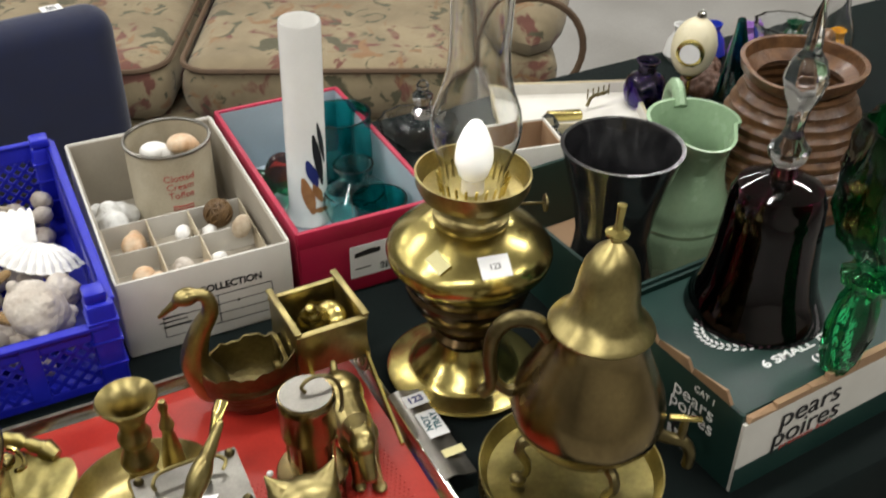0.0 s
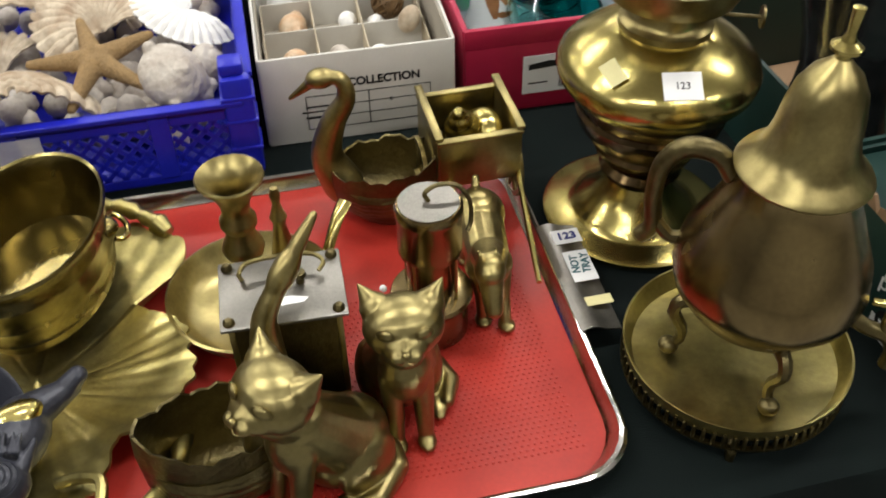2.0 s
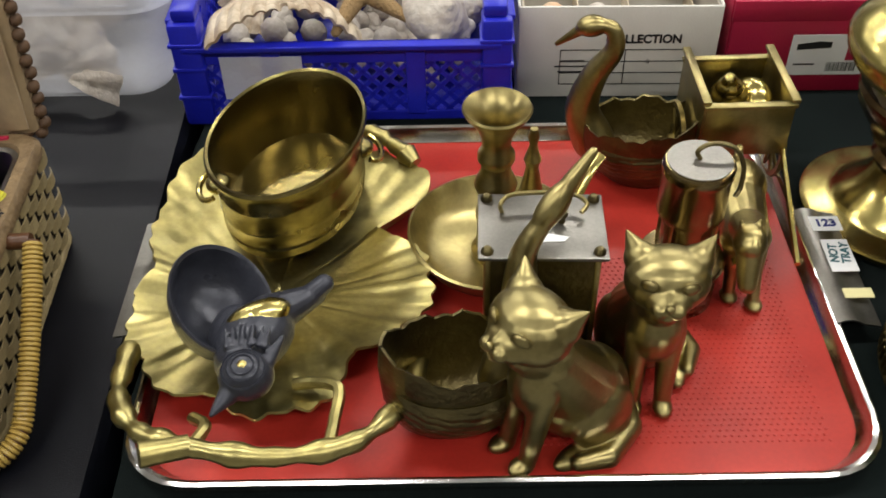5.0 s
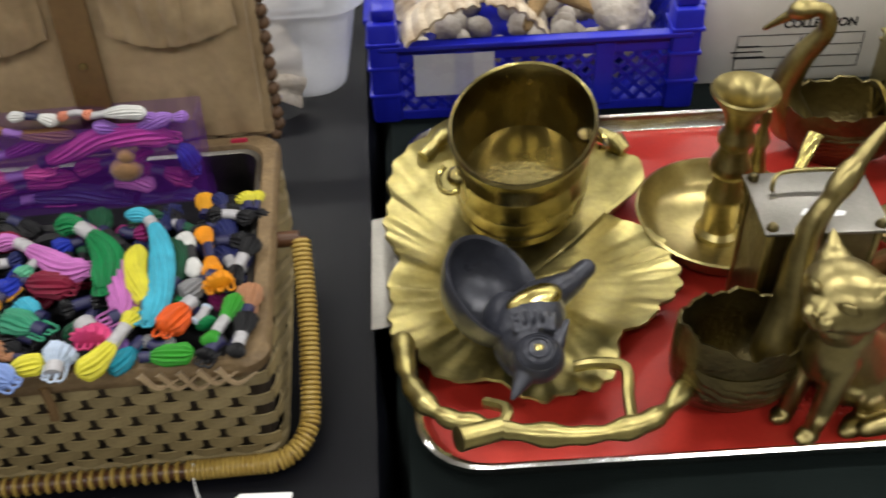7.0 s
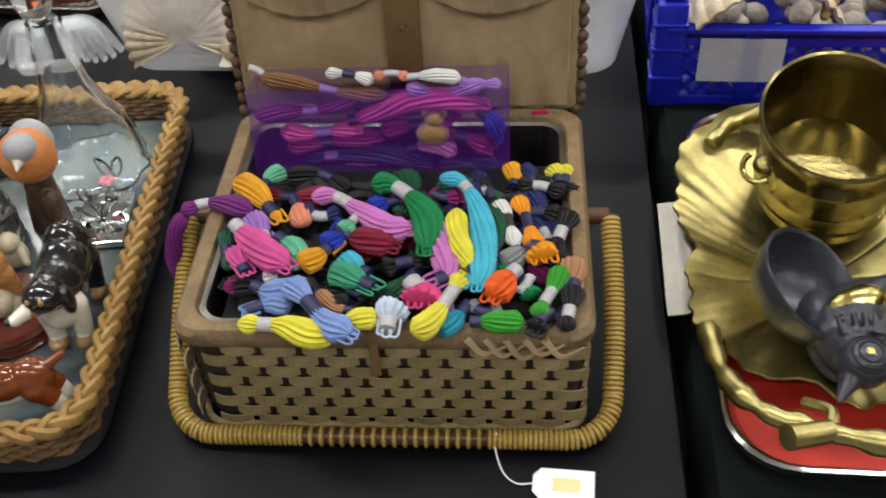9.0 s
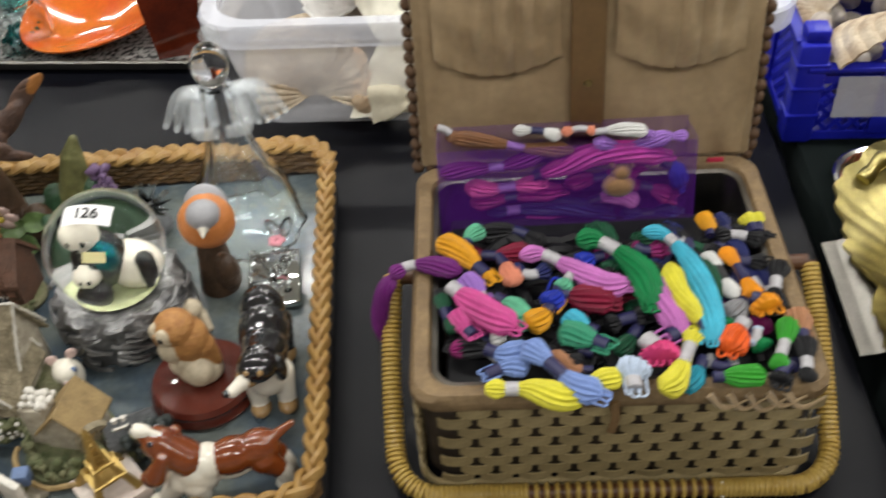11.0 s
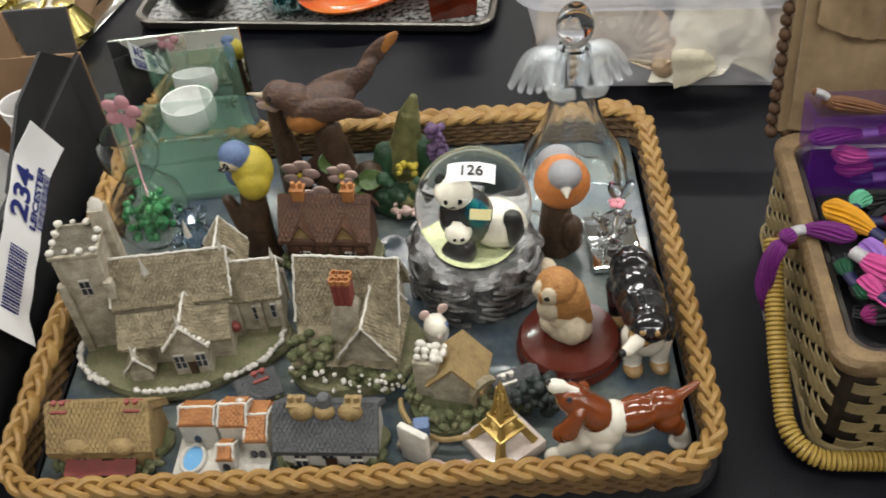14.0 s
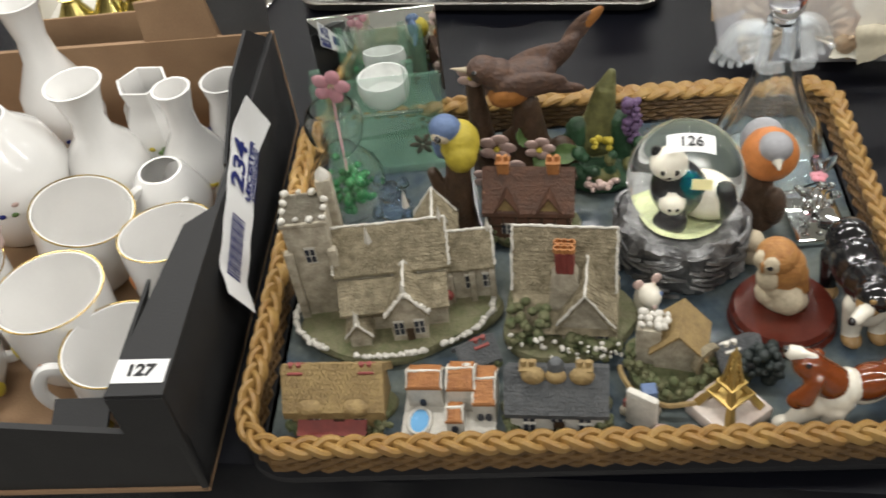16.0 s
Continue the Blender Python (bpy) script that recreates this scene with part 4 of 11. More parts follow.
# thread bed and filler block, black so the gaps between skeins read as shade
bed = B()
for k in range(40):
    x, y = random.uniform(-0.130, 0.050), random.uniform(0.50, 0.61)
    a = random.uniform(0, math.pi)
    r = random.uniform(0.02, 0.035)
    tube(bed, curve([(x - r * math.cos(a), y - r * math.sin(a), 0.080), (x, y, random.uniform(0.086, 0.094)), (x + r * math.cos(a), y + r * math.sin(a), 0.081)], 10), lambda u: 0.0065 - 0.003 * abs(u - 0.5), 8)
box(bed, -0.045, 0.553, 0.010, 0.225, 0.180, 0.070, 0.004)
single("thread_layer", bed, THREAD_MATS["black"], Matrix(), "lower thread layer coloured black as shade between the skeins", "thread", kind="stuff")
skein("purple", M_BAND, 0.35, 0.0080, (-0.197, 0.553, 0.106), (-0.185, 0.563, 0.106), (-0.167, 0.563, 0.106), (-0.146, 0.556, 0.106))
skein("amber", M_NAVY, 0.80, 0.0090, (-0.164, 0.586, 0.110), (-0.150, 0.575, 0.110), (-0.137, 0.559, 0.110), (-0.125, 0.544, 0.110))
skein("mint", M_NAVY, 0.85, 0.0070, (-0.131, 0.597, 0.110), (-0.140, 0.588, 0.110), (-0.144, 0.575, 0.110))
skein("coral", M_NAVY, 0.20, 0.0075, (-0.121, 0.572, 0.106), (-0.114, 0.558, 0.106), (-0.109, 0.541, 0.106))
skein("orchid", M_BAND, 0.32, 0.0090, (-0.105, 0.565, 0.112), (-0.088, 0.565, 0.112), (-0.068, 0.550, 0.112), (-0.047, 0.534, 0.112), (-0.031, 0.533, 0.112))
skein("green", M_BAND, 0.36, 0.0105, (-0.064, 0.578, 0.114), (-0.049, 0.576, 0.114), (-0.031, 0.559, 0.114), (-0.020, 0.537, 0.114), (-0.019, 0.511, 0.114))
skein("cyan", M_BAND, 0.26, 0.0085, (-0.016, 0.585, 0.114), (-0.001, 0.580, 0.114), (0.011, 0.557, 0.114), (0.017, 0.528, 0.114), (0.018, 0.500, 0.114), (0.014, 0.478, 0.114))
skein("lemon", M_NAVY, 0.90, 0.0075, (-0.002, 0.550, 0.115), (0.000, 0.523, 0.115), (0.008, 0.501, 0.115), (0.014, 0.487, 0.115))
skein("orchid", M_NAVY, 0.85, 0.0105, (-0.015, 0.542, 0.110), (-0.008, 0.517, 0.110), (-0.004, 0.493, 0.110), (-0.012, 0.486, 0.110))
skein("crimson", M_NAVY, 0.05, 0.0100, (-0.078, 0.530, 0.109), (-0.062, 0.525, 0.109), (-0.042, 0.519, 0.109))
skein("darkgreen", M_NAVY, 0.80, 0.0085, (0.016, 0.562, 0.107), (0.025, 0.544, 0.107), (0.025, 0.524, 0.107), (0.020, 0.507, 0.107))
skein("ivory", M_INK, 0.55, 0.0065, (0.023, 0.564, 0.109), (0.031, 0.554, 0.109), (0.035, 0.538, 0.109), (0.039, 0.521, 0.109))
skein("orange", M_NAVY, 0.45, 0.0070, (0.038, 0.568, 0.111), (0.044, 0.552, 0.111), (0.049, 0.530, 0.111), (0.051, 0.519, 0.111))
skein("orange", M_NAVY, 0.05, 0.0105, (0.048, 0.518, 0.112), (0.054, 0.515, 0.112), (0.057, 0.506, 0.112))
skein("grey", M_NAVY, 0.90, 0.0080, (0.030, 0.506, 0.107), (0.040, 0.514, 0.107), (0.049, 0.526, 0.107))
skein("vermilion", M_BAND, 0.10, 0.0100, (0.040, 0.499, 0.110), (0.032, 0.487, 0.110), (0.025, 0.472, 0.110))
skein("leaf", M_NAVY, 0.08, 0.0075, (0.012, 0.454, 0.108), (0.027, 0.454, 0.108), (0.045, 0.455, 0.108))
skein("tan", M_NAVY, 0.90, 0.0085, (0.075, 0.510, 0.108), (0.076, 0.496, 0.108), (0.075, 0.482, 0.108))
skein("leaf", M_BAND, 0.55, 0.0075, (0.070, 0.502, 0.109), (0.064, 0.485, 0.109), (0.057, 0.469, 0.109), (0.054, 0.458, 0.109))
skein("pink", M_BAND, 0.10, 0.0125, (-0.027, 0.483, 0.113), (-0.020, 0.473, 0.113), (-0.020, 0.464, 0.113))
skein("paleblue", M_BAND, 0.90, 0.0105, (-0.034, 0.465, 0.111), (-0.038, 0.455, 0.111), (-0.038, 0.443, 0.111))
skein("lemon", M_BAND, 0.62, 0.0085, (-0.022, 0.439, 0.113), (-0.014, 0.446, 0.113), (-0.006, 0.461, 0.113), (0.002, 0.479, 0.113), (0.006, 0.487, 0.113))
skein("lemon", M_BAND, 0.30, 0.0095, (-0.131, 0.445, 0.111), (-0.116, 0.445, 0.111), (-0.101, 0.444, 0.111), (-0.083, 0.438, 0.111), (-0.070, 0.442, 0.111))
skein("lemon", M_NAVY, 0.10, 0.0075, (-0.071, 0.447, 0.111), (-0.059, 0.451, 0.111), (-0.045, 0.452, 0.111))
skein("skyblue", M_NAVY, 0.45, 0.0095, (-0.105, 0.478, 0.116), (-0.092, 0.464, 0.116), (-0.075, 0.444, 0.116), (-0.059, 0.434, 0.116))
skein("skyblue", M_NAVY, 0.10, 0.0090, (-0.130, 0.481, 0.108), (-0.117, 0.476, 0.108), (-0.100, 0.478, 0.108))
skein("skyblue", M_NAVY, 0.90, 0.0085, (-0.102, 0.468, 0.106), (-0.115, 0.468, 0.106), (-0.130, 0.461, 0.106))
skein("rose", M_BAND, 0.12, 0.0105, (-0.155, 0.537, 0.112), (-0.143, 0.524, 0.112), (-0.126, 0.507, 0.112), (-0.110, 0.495, 0.112))
skein("rose", M_NAVY, 0.90, 0.0085, (-0.149, 0.518, 0.106), (-0.144, 0.504, 0.106), (-0.138, 0.495, 0.106))
skein("violet", M_BAND, 0.90, 0.0085, (-0.146, 0.547, 0.109), (-0.137, 0.536, 0.109), (-0.129, 0.521, 0.109))
skein("mint", M_NAVY, 0.05, 0.0090, (-0.123, 0.528, 0.108), (-0.111, 0.517, 0.108), (-0.104, 0.503, 0.108))
skein("jade", M_NAVY, 0.90, 0.0085, (-0.098, 0.510, 0.107), (-0.111, 0.507, 0.107), (-0.122, 0.521, 0.107))
skein("amber", M_NAVY, 0.90, 0.0090, (-0.102, 0.498, 0.110), (-0.093, 0.506, 0.110), (-0.083, 0.520, 0.110))
skein("royal", M_NAVY, 0.90, 0.0085, (-0.088, 0.516, 0.111), (-0.082, 0.524, 0.111), (-0.078, 0.536, 0.111))
skein("mint", M_BAND, 0.90, 0.0065, (-0.078, 0.529, 0.112), (-0.074, 0.537, 0.112), (-0.070, 0.545, 0.112))
skein("jade", M_NAVY, 0.95, 0.0095, (-0.082, 0.493, 0.109), (-0.068, 0.490, 0.109), (-0.051, 0.481, 0.109))
skein("cyan", M_NAVY, 0.90, 0.0080, (-0.077, 0.512, 0.105), (-0.066, 0.503, 0.105), (-0.056, 0.497, 0.105))
skein("navyblue", M_BAND, 0.50, 0.0080, (-0.112, 0.559, 0.105), (-0.098, 0.552, 0.105), (-0.084, 0.557, 0.105))
skein("royal", M_NAVY, 0.90, 0.0080, (-0.064, 0.560, 0.106), (-0.055, 0.565, 0.106), (-0.045, 0.569, 0.106))
skein("ivory", M_INK, 0.80, 0.0070, (-0.127, 0.495, 0.104), (-0.117, 0.495, 0.104), (-0.106, 0.490, 0.104))
skein("teal", M_NAVY, 0.90, 0.0080, (-0.009, 0.449, 0.105), (0.001, 0.457, 0.105), (0.010, 0.472, 0.105))
skein("black", M_BAND, 0.45, 0.0085, (0.077, 0.555, 0.109), (0.070, 0.540, 0.109), (0.065, 0.522, 0.109), (0.062, 0.509, 0.109))
skein("black", M_BAND, 0.60, 0.0080, (0.076, 0.487, 0.107), (0.073, 0.467, 0.107), (0.070, 0.450, 0.107))
skein("black", M_NAVY, 0.40, 0.0085, (0.063, 0.466, 0.108), (0.056, 0.458, 0.108), (0.052, 0.448, 0.108))
skein("black", M_BAND, 0.50, 0.0080, (0.038, 0.591, 0.102), (0.055, 0.591, 0.102), (0.072, 0.583, 0.102))
skein("black", M_NAVY, 0.50, 0.0090, (0.037, 0.559, 0.102), (0.052, 0.563, 0.102), (0.069, 0.560, 0.102))
skein("black", M_INK, 0.50, 0.0090, (-0.034, 0.573, 0.105), (-0.020, 0.564, 0.105), (-0.010, 0.548, 0.105))
skein("darkgreen", M_NAVY, 0.50, 0.0085, (-0.043, 0.555, 0.104), (-0.037, 0.567, 0.104), (-0.025, 0.568, 0.104))
skein("black", M_INK, 0.50, 0.0085, (-0.058, 0.555, 0.104), (-0.046, 0.548, 0.104), (-0.039, 0.554, 0.104))
skein("black", M_NAVY, 0.50, 0.0090, (-0.049, 0.504, 0.103), (-0.035, 0.510, 0.103), (-0.021, 0.513, 0.103))
skein("black", M_NAVY, 0.50, 0.0090, (-0.102, 0.489, 0.103), (-0.084, 0.476, 0.103), (-0.067, 0.469, 0.103))
skein("tan", M_NAVY, 0.90, 0.0050, (-0.088, 0.480, 0.105), (-0.074, 0.467, 0.105), (-0.062, 0.464, 0.105))
skein("black", M_NAVY, 0.50, 0.0090, (-0.054, 0.478, 0.102), (-0.063, 0.483, 0.102), (-0.083, 0.488, 0.102))
skein("black", M_NAVY, 0.50, 0.0080, (-0.159, 0.543, 0.102), (-0.157, 0.523, 0.102), (-0.149, 0.503, 0.102))
skein("darkgreen", M_NAVY, 0.50, 0.0070, (-0.160, 0.536, 0.104), (-0.157, 0.516, 0.104), (-0.148, 0.501, 0.104))
skein("amber", M_NAVY, 0.90, 0.0065, (0.032, 0.617, 0.101), (0.036, 0.602, 0.101), (0.035, 0.592, 0.101))
skein("navyblue", M_NAVY, 0.90, 0.0065, (0.041, 0.613, 0.101), (0.047, 0.605, 0.101), (0.049, 0.592, 0.101))
skein("lemon", M_NAVY, 0.90, 0.0070, (0.062, 0.611, 0.102), (0.066, 0.604, 0.102), (0.068, 0.594, 0.102))
skein("lemon", M_NAVY, 0.90, 0.0060, (0.071, 0.615, 0.100), (0.073, 0.607, 0.100), (0.072, 0.596, 0.100))
skein("violet", M_NAVY, 0.90, 0.0060, (-0.015, 0.484, 0.103), (-0.004, 0.469, 0.103), (0.002, 0.459, 0.103))
skein("grey", M_NAVY, 0.50, 0.0070, (0.010, 0.473, 0.104), (0.020, 0.466, 0.104), (0.031, 0.469, 0.104))
skein("magenta", M_NAVY, 0.40, 0.0085, (-0.058, 0.593, 0.104), (-0.048, 0.587, 0.104), (-0.041, 0.571, 0.104))
skein("plum", M_NAVY, 0.40, 0.0085, (-0.023, 0.582, 0.103), (-0.014, 0.576, 0.103), (-0.001, 0.577, 0.103))
skein("green", M_NAVY, 0.50, 0.0080, (0.025, 0.506, 0.103), (0.045, 0.491, 0.103), (0.050, 0.480, 0.103))
skein("paleblue", M_BAND, 0.50, 0.0060, (0.041, 0.482, 0.106), (0.046, 0.488, 0.106), (0.049, 0.497, 0.106))
# added filler skeins, in dark threads only to deepen the shade in the gaps
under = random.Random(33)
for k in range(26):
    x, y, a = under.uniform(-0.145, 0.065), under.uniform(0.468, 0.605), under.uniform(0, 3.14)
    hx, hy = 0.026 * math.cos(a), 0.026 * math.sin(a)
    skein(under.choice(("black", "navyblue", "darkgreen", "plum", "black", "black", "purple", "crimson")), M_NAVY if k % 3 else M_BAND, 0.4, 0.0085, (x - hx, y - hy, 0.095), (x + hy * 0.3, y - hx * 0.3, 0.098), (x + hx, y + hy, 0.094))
# tail of the purple skein hangs over the handle
skein("purple", M_BAND, 0.80, 0.0065, (-0.194, 0.556, 0.104), (-0.203, 0.548, 0.094), (-0.207, 0.540, 0.072), (-0.202, 0.535, 0.050), (-0.198, 0.532, 0.036))

# ---- purple clear case of skeins standing in the basket ----
CASE = pose(-0.066, 0.628, 0.060, -14, 0, 2)


def thread_case(at):
    t = thing("thread_case", at, "purple clear plastic case packed with skeins", "case")
    g = mat("purple_clear_plastic", (0.11, 0.02, 0.26), 0.06, 0, 0.05, 20, alpha=0.20, glossvary=0.03)
    for nm, x, y, z, sx, sy, sz in (("front_pane", 0, 0, 0, 0.196, 0.0016, 0.086), ("back_pane", 0, 0.034, 0, 0.196, 0.0016, 0.092), ("end_pane", -0.0972, 0.017, 0, 0.0016, 0.0320, 0.088), ("end_pane", 0.0972, 0.017, 0, 0.0016, 0.0320, 0.088), ("bottom_pane", 0, 0.017, 0, 0.192, 0.0320, 0.0016)):
        bm = B()
        box(bm, x, y, z, sx, sy, sz)
        part(nm, bm, g, t).visible_shadow = False
    return t


thread_case(CASE)
IN_CASE = "embroidery skeins in the purple case"
skein("brown", THREAD_MATS["violet"], 0.52, 0.0070, (-0.158, 0.661, 0.146), (-0.125, 0.660, 0.142), (-0.091, 0.658, 0.135), (-0.060, 0.658, 0.133), group=IN_CASE)
skein("ivory", M_NAVY, 0.45, 0.0060, (-0.106, 0.662, 0.150), (-0.087, 0.662, 0.149), (-0.070, 0.660, 0.144), group=IN_CASE)
skein("coral", M_BAND, 0.50, 0.0055, (-0.070, 0.661, 0.147), (-0.056, 0.662, 0.150), (-0.044, 0.661, 0.147), group=IN_CASE)
skein("ivory", M_BAND, 0.10, 0.0060, (-0.046, 0.661, 0.147), (-0.024, 0.662, 0.148), (-0.005, 0.661, 0.146), group=IN_CASE)
skein("violet", M_BAND, 0.50, 0.0060, (-0.007, 0.660, 0.143), (0.008, 0.660, 0.141), (0.025, 0.660, 0.142), group=IN_CASE)
skein("purple", THREAD_MATS["violet"], 0.60, 0.0080, (-0.164, 0.654, 0.117), (-0.141, 0.654, 0.120), (-0.114, 0.655, 0.122), (-0.082, 0.657, 0.131), group=IN_CASE)
skein("violet", THREAD_MATS["violet"], 0.50, 0.0070, (-0.046, 0.659, 0.140), (-0.021, 0.658, 0.134), (0.014, 0.660, 0.143), group=IN_CASE)
skein("magenta", M_NAVY, 0.05, 0.0100, (-0.091, 0.653, 0.113), (-0.070, 0.654, 0.120), (-0.043, 0.657, 0.129), (-0.012, 0.657, 0.130), (0.011, 0.656, 0.125), group=IN_CASE)
skein("rose", THREAD_MATS["violet"], 0.55, 0.0085, (-0.145, 0.651, 0.105), (-0.126, 0.650, 0.103), (-0.103, 0.651, 0.105), (-0.085, 0.651, 0.107), group=IN_CASE)
skein("plum", M_NAVY, 0.50, 0.0085, (-0.141, 0.647, 0.092), (-0.109, 0.648, 0.096), (-0.068, 0.650, 0.101), group=IN_CASE)
skein("plum", M_NAVY, 0.50, 0.0090, (-0.067, 0.651, 0.107), (-0.040, 0.652, 0.110), (-0.009, 0.654, 0.117), group=IN_CASE)
skein("navyblue", THREAD_MATS["violet"], 0.25, 0.0085, (-0.128, 0.645, 0.083), (-0.101, 0.646, 0.085), (-0.069, 0.646, 0.087), (-0.033, 0.645, 0.081), group=IN_CASE)
skein("orchid", M_NAVY, 0.10, 0.0080, (-0.048, 0.647, 0.090), (-0.028, 0.648, 0.095), (-0.009, 0.646, 0.089), group=IN_CASE)
skein("royal", M_NAVY, 0.10, 0.0085, (0.007, 0.655, 0.121), (0.017, 0.653, 0.115), (0.023, 0.650, 0.101), group=IN_CASE)
skein("navyblue", M_NAVY, 0.50, 0.0090, (-0.024, 0.643, 0.076), (-0.002, 0.644, 0.079), (0.023, 0.644, 0.078), group=IN_CASE)
skein("magenta", M_NAVY, 0.10, 0.0085, (-0.109, 0.643, 0.075), (-0.079, 0.643, 0.074), (-0.052, 0.641, 0.065), group=IN_CASE)
skein("purple", M_NAVY, 0.60, 0.0080, (-0.140, 0.640, 0.065), (-0.108, 0.640, 0.062), (-0.071, 0.640, 0.060), group=IN_CASE)
skein("plum", M_NAVY, 0.50, 0.0090, (-0.031, 0.651, 0.105), (-0.005, 0.650, 0.101), (0.016, 0.647, 0.092), group=IN_CASE)
skein("brown", M_BAND, 0.40, 0.0065, (-0.166, 0.663, 0.155), (-0.157, 0.662, 0.152), (-0.149, 0.660, 0.144), group=IN_CASE)
bm = B()
ball(bm, (0, 0, 0), (0.013, 0.007, 0.010))
ball(bm, (0.002, 0, 0.011), (0.008, 0.006, 0.007))
ball(bm, (-0.005, 0, 0.017), 0.003)
ball(bm, (0.009, 0, 0.016), 0.003)
single("bear_button", bm, mat("tan_plush", (0.32, 0.17, 0.07), 0.9, 0, 0.3, 200, 0.0006, 600, sheen=0.4), CASE @ pose(0.040, 0.004, 0.050), "small brown bear-shaped trinket among skeins", "trinket")

# ---- price tag ----
def price_tag():
    t = thing("price_tag", pose(0.072, 0.409, 0.001, 0, 0, -3), "white card price tag on a string", "tag")
    bm = B()
    hull(bm, [(x, y, z) for z in (0, 0.0006) for x, y in ((-0.020, 0.006), (-0.020, -0.006), (-0.015, -0.012), (0.020, -0.012), (0.020, 0.012), (-0.015, 0.012))])
    c = part("card", bm, M_PAPER, t, "", False)
    bm = B()
    box(bm, 0.002, 0, 0.0006, 0.018, 0.010, 0.0003)
    part("yellow_sticker", bm, M_YELLOW_PAPER, c, "", False)
    bm = B()
    tube(bm, curve([(-0.017, 0, 0.001), (-0.030, -0.002, 0.001), (-0.040, 0.006, 0.001), (-0.046, 0.020, 0.006), (-0.046, 0.028, 0.014)], 20), 0.0006, 6)
    part("string", bm, M_PAPER, t)


price_tag()


# ---- wicker tray ----
WT = pose(-0.508, 0.588, 0, 0, 0, 4.6)
WW, WD = 0.490, 0.390


def wicker_tray(at):
    t = thing("wicker_tray", at, "honey wicker tray with a plaited rim, full of ornaments", "tray")
    bm = B()
    box(bm, 0, 0, 0.006, WW - 0.02, WD - 0.02, 0.006)
    # blotches mix the picture's tones with silvery reflections put into the colour
    part("base_board", bm, mat("blue_board_with_reflections", (0.06, 0.085, 0.11), 0.16, 0, 0.5, 26, 0, 200, second=(0.15, 0.17, 0.155), spread=0.3), t, "glossy painted picture board with reflections in its colour")
    bm = B()
    rings(bm, [[p + Vector((0, 0, z)) for p in rounded(WW - e, WD - e, 0.035)] for e, z in ((-0.010, 0.0), (-0.014, 0.004), (-0.012, 0.008), (0.01, 0.008))], cap0=True)
    part("foot_band", bm, M_INK, t, "dark base moulding")
    path = rounded(WW, WD, 0.032, 8, 0.0045)
    for row in range(6):
        pts = []
        for i, p in enumerate(path):
            w = 0.0016 * math.sin(i * math.pi / 2 + row * math.pi)
            pts.append(p * (1 + w / 0.2) + Vector((0, 0, 0.010 + row * 0.0046)))
        bm = B()
        tube(bm, pts, 0.0027, 6, closed=True)
        part("woven_cane", bm, M_WICKER_DARK, t)
    path = rounded(WW + 0.004, WD + 0.004, 0.034, 10, 0.003)
    n = len(path)
    waves = round(n * 0.003 / 0.050)
    for k in range(3):
        bm = B()
        pts = []
        for i, p in enumerate(path):
            a, b = path[i - 1], path[(i + 1) % n]
            d = (b - a).normalized()
            out = Vector((d.y, -d.x, 0))
            ph = 2 * math.pi * (waves * i / n + k / 3)
            pts.append(p + out * (0.0056 * math.sin(ph)) + Vector((0, 0, 0.0400 + 0.0024 * math.sin(2 * ph))))
        tube(bm, pts, 0.0050, 8, closed=True, squash=0.62)
        part("plait_strand", bm, M_WICKER, t)
    return t


wicker_tray(WT)


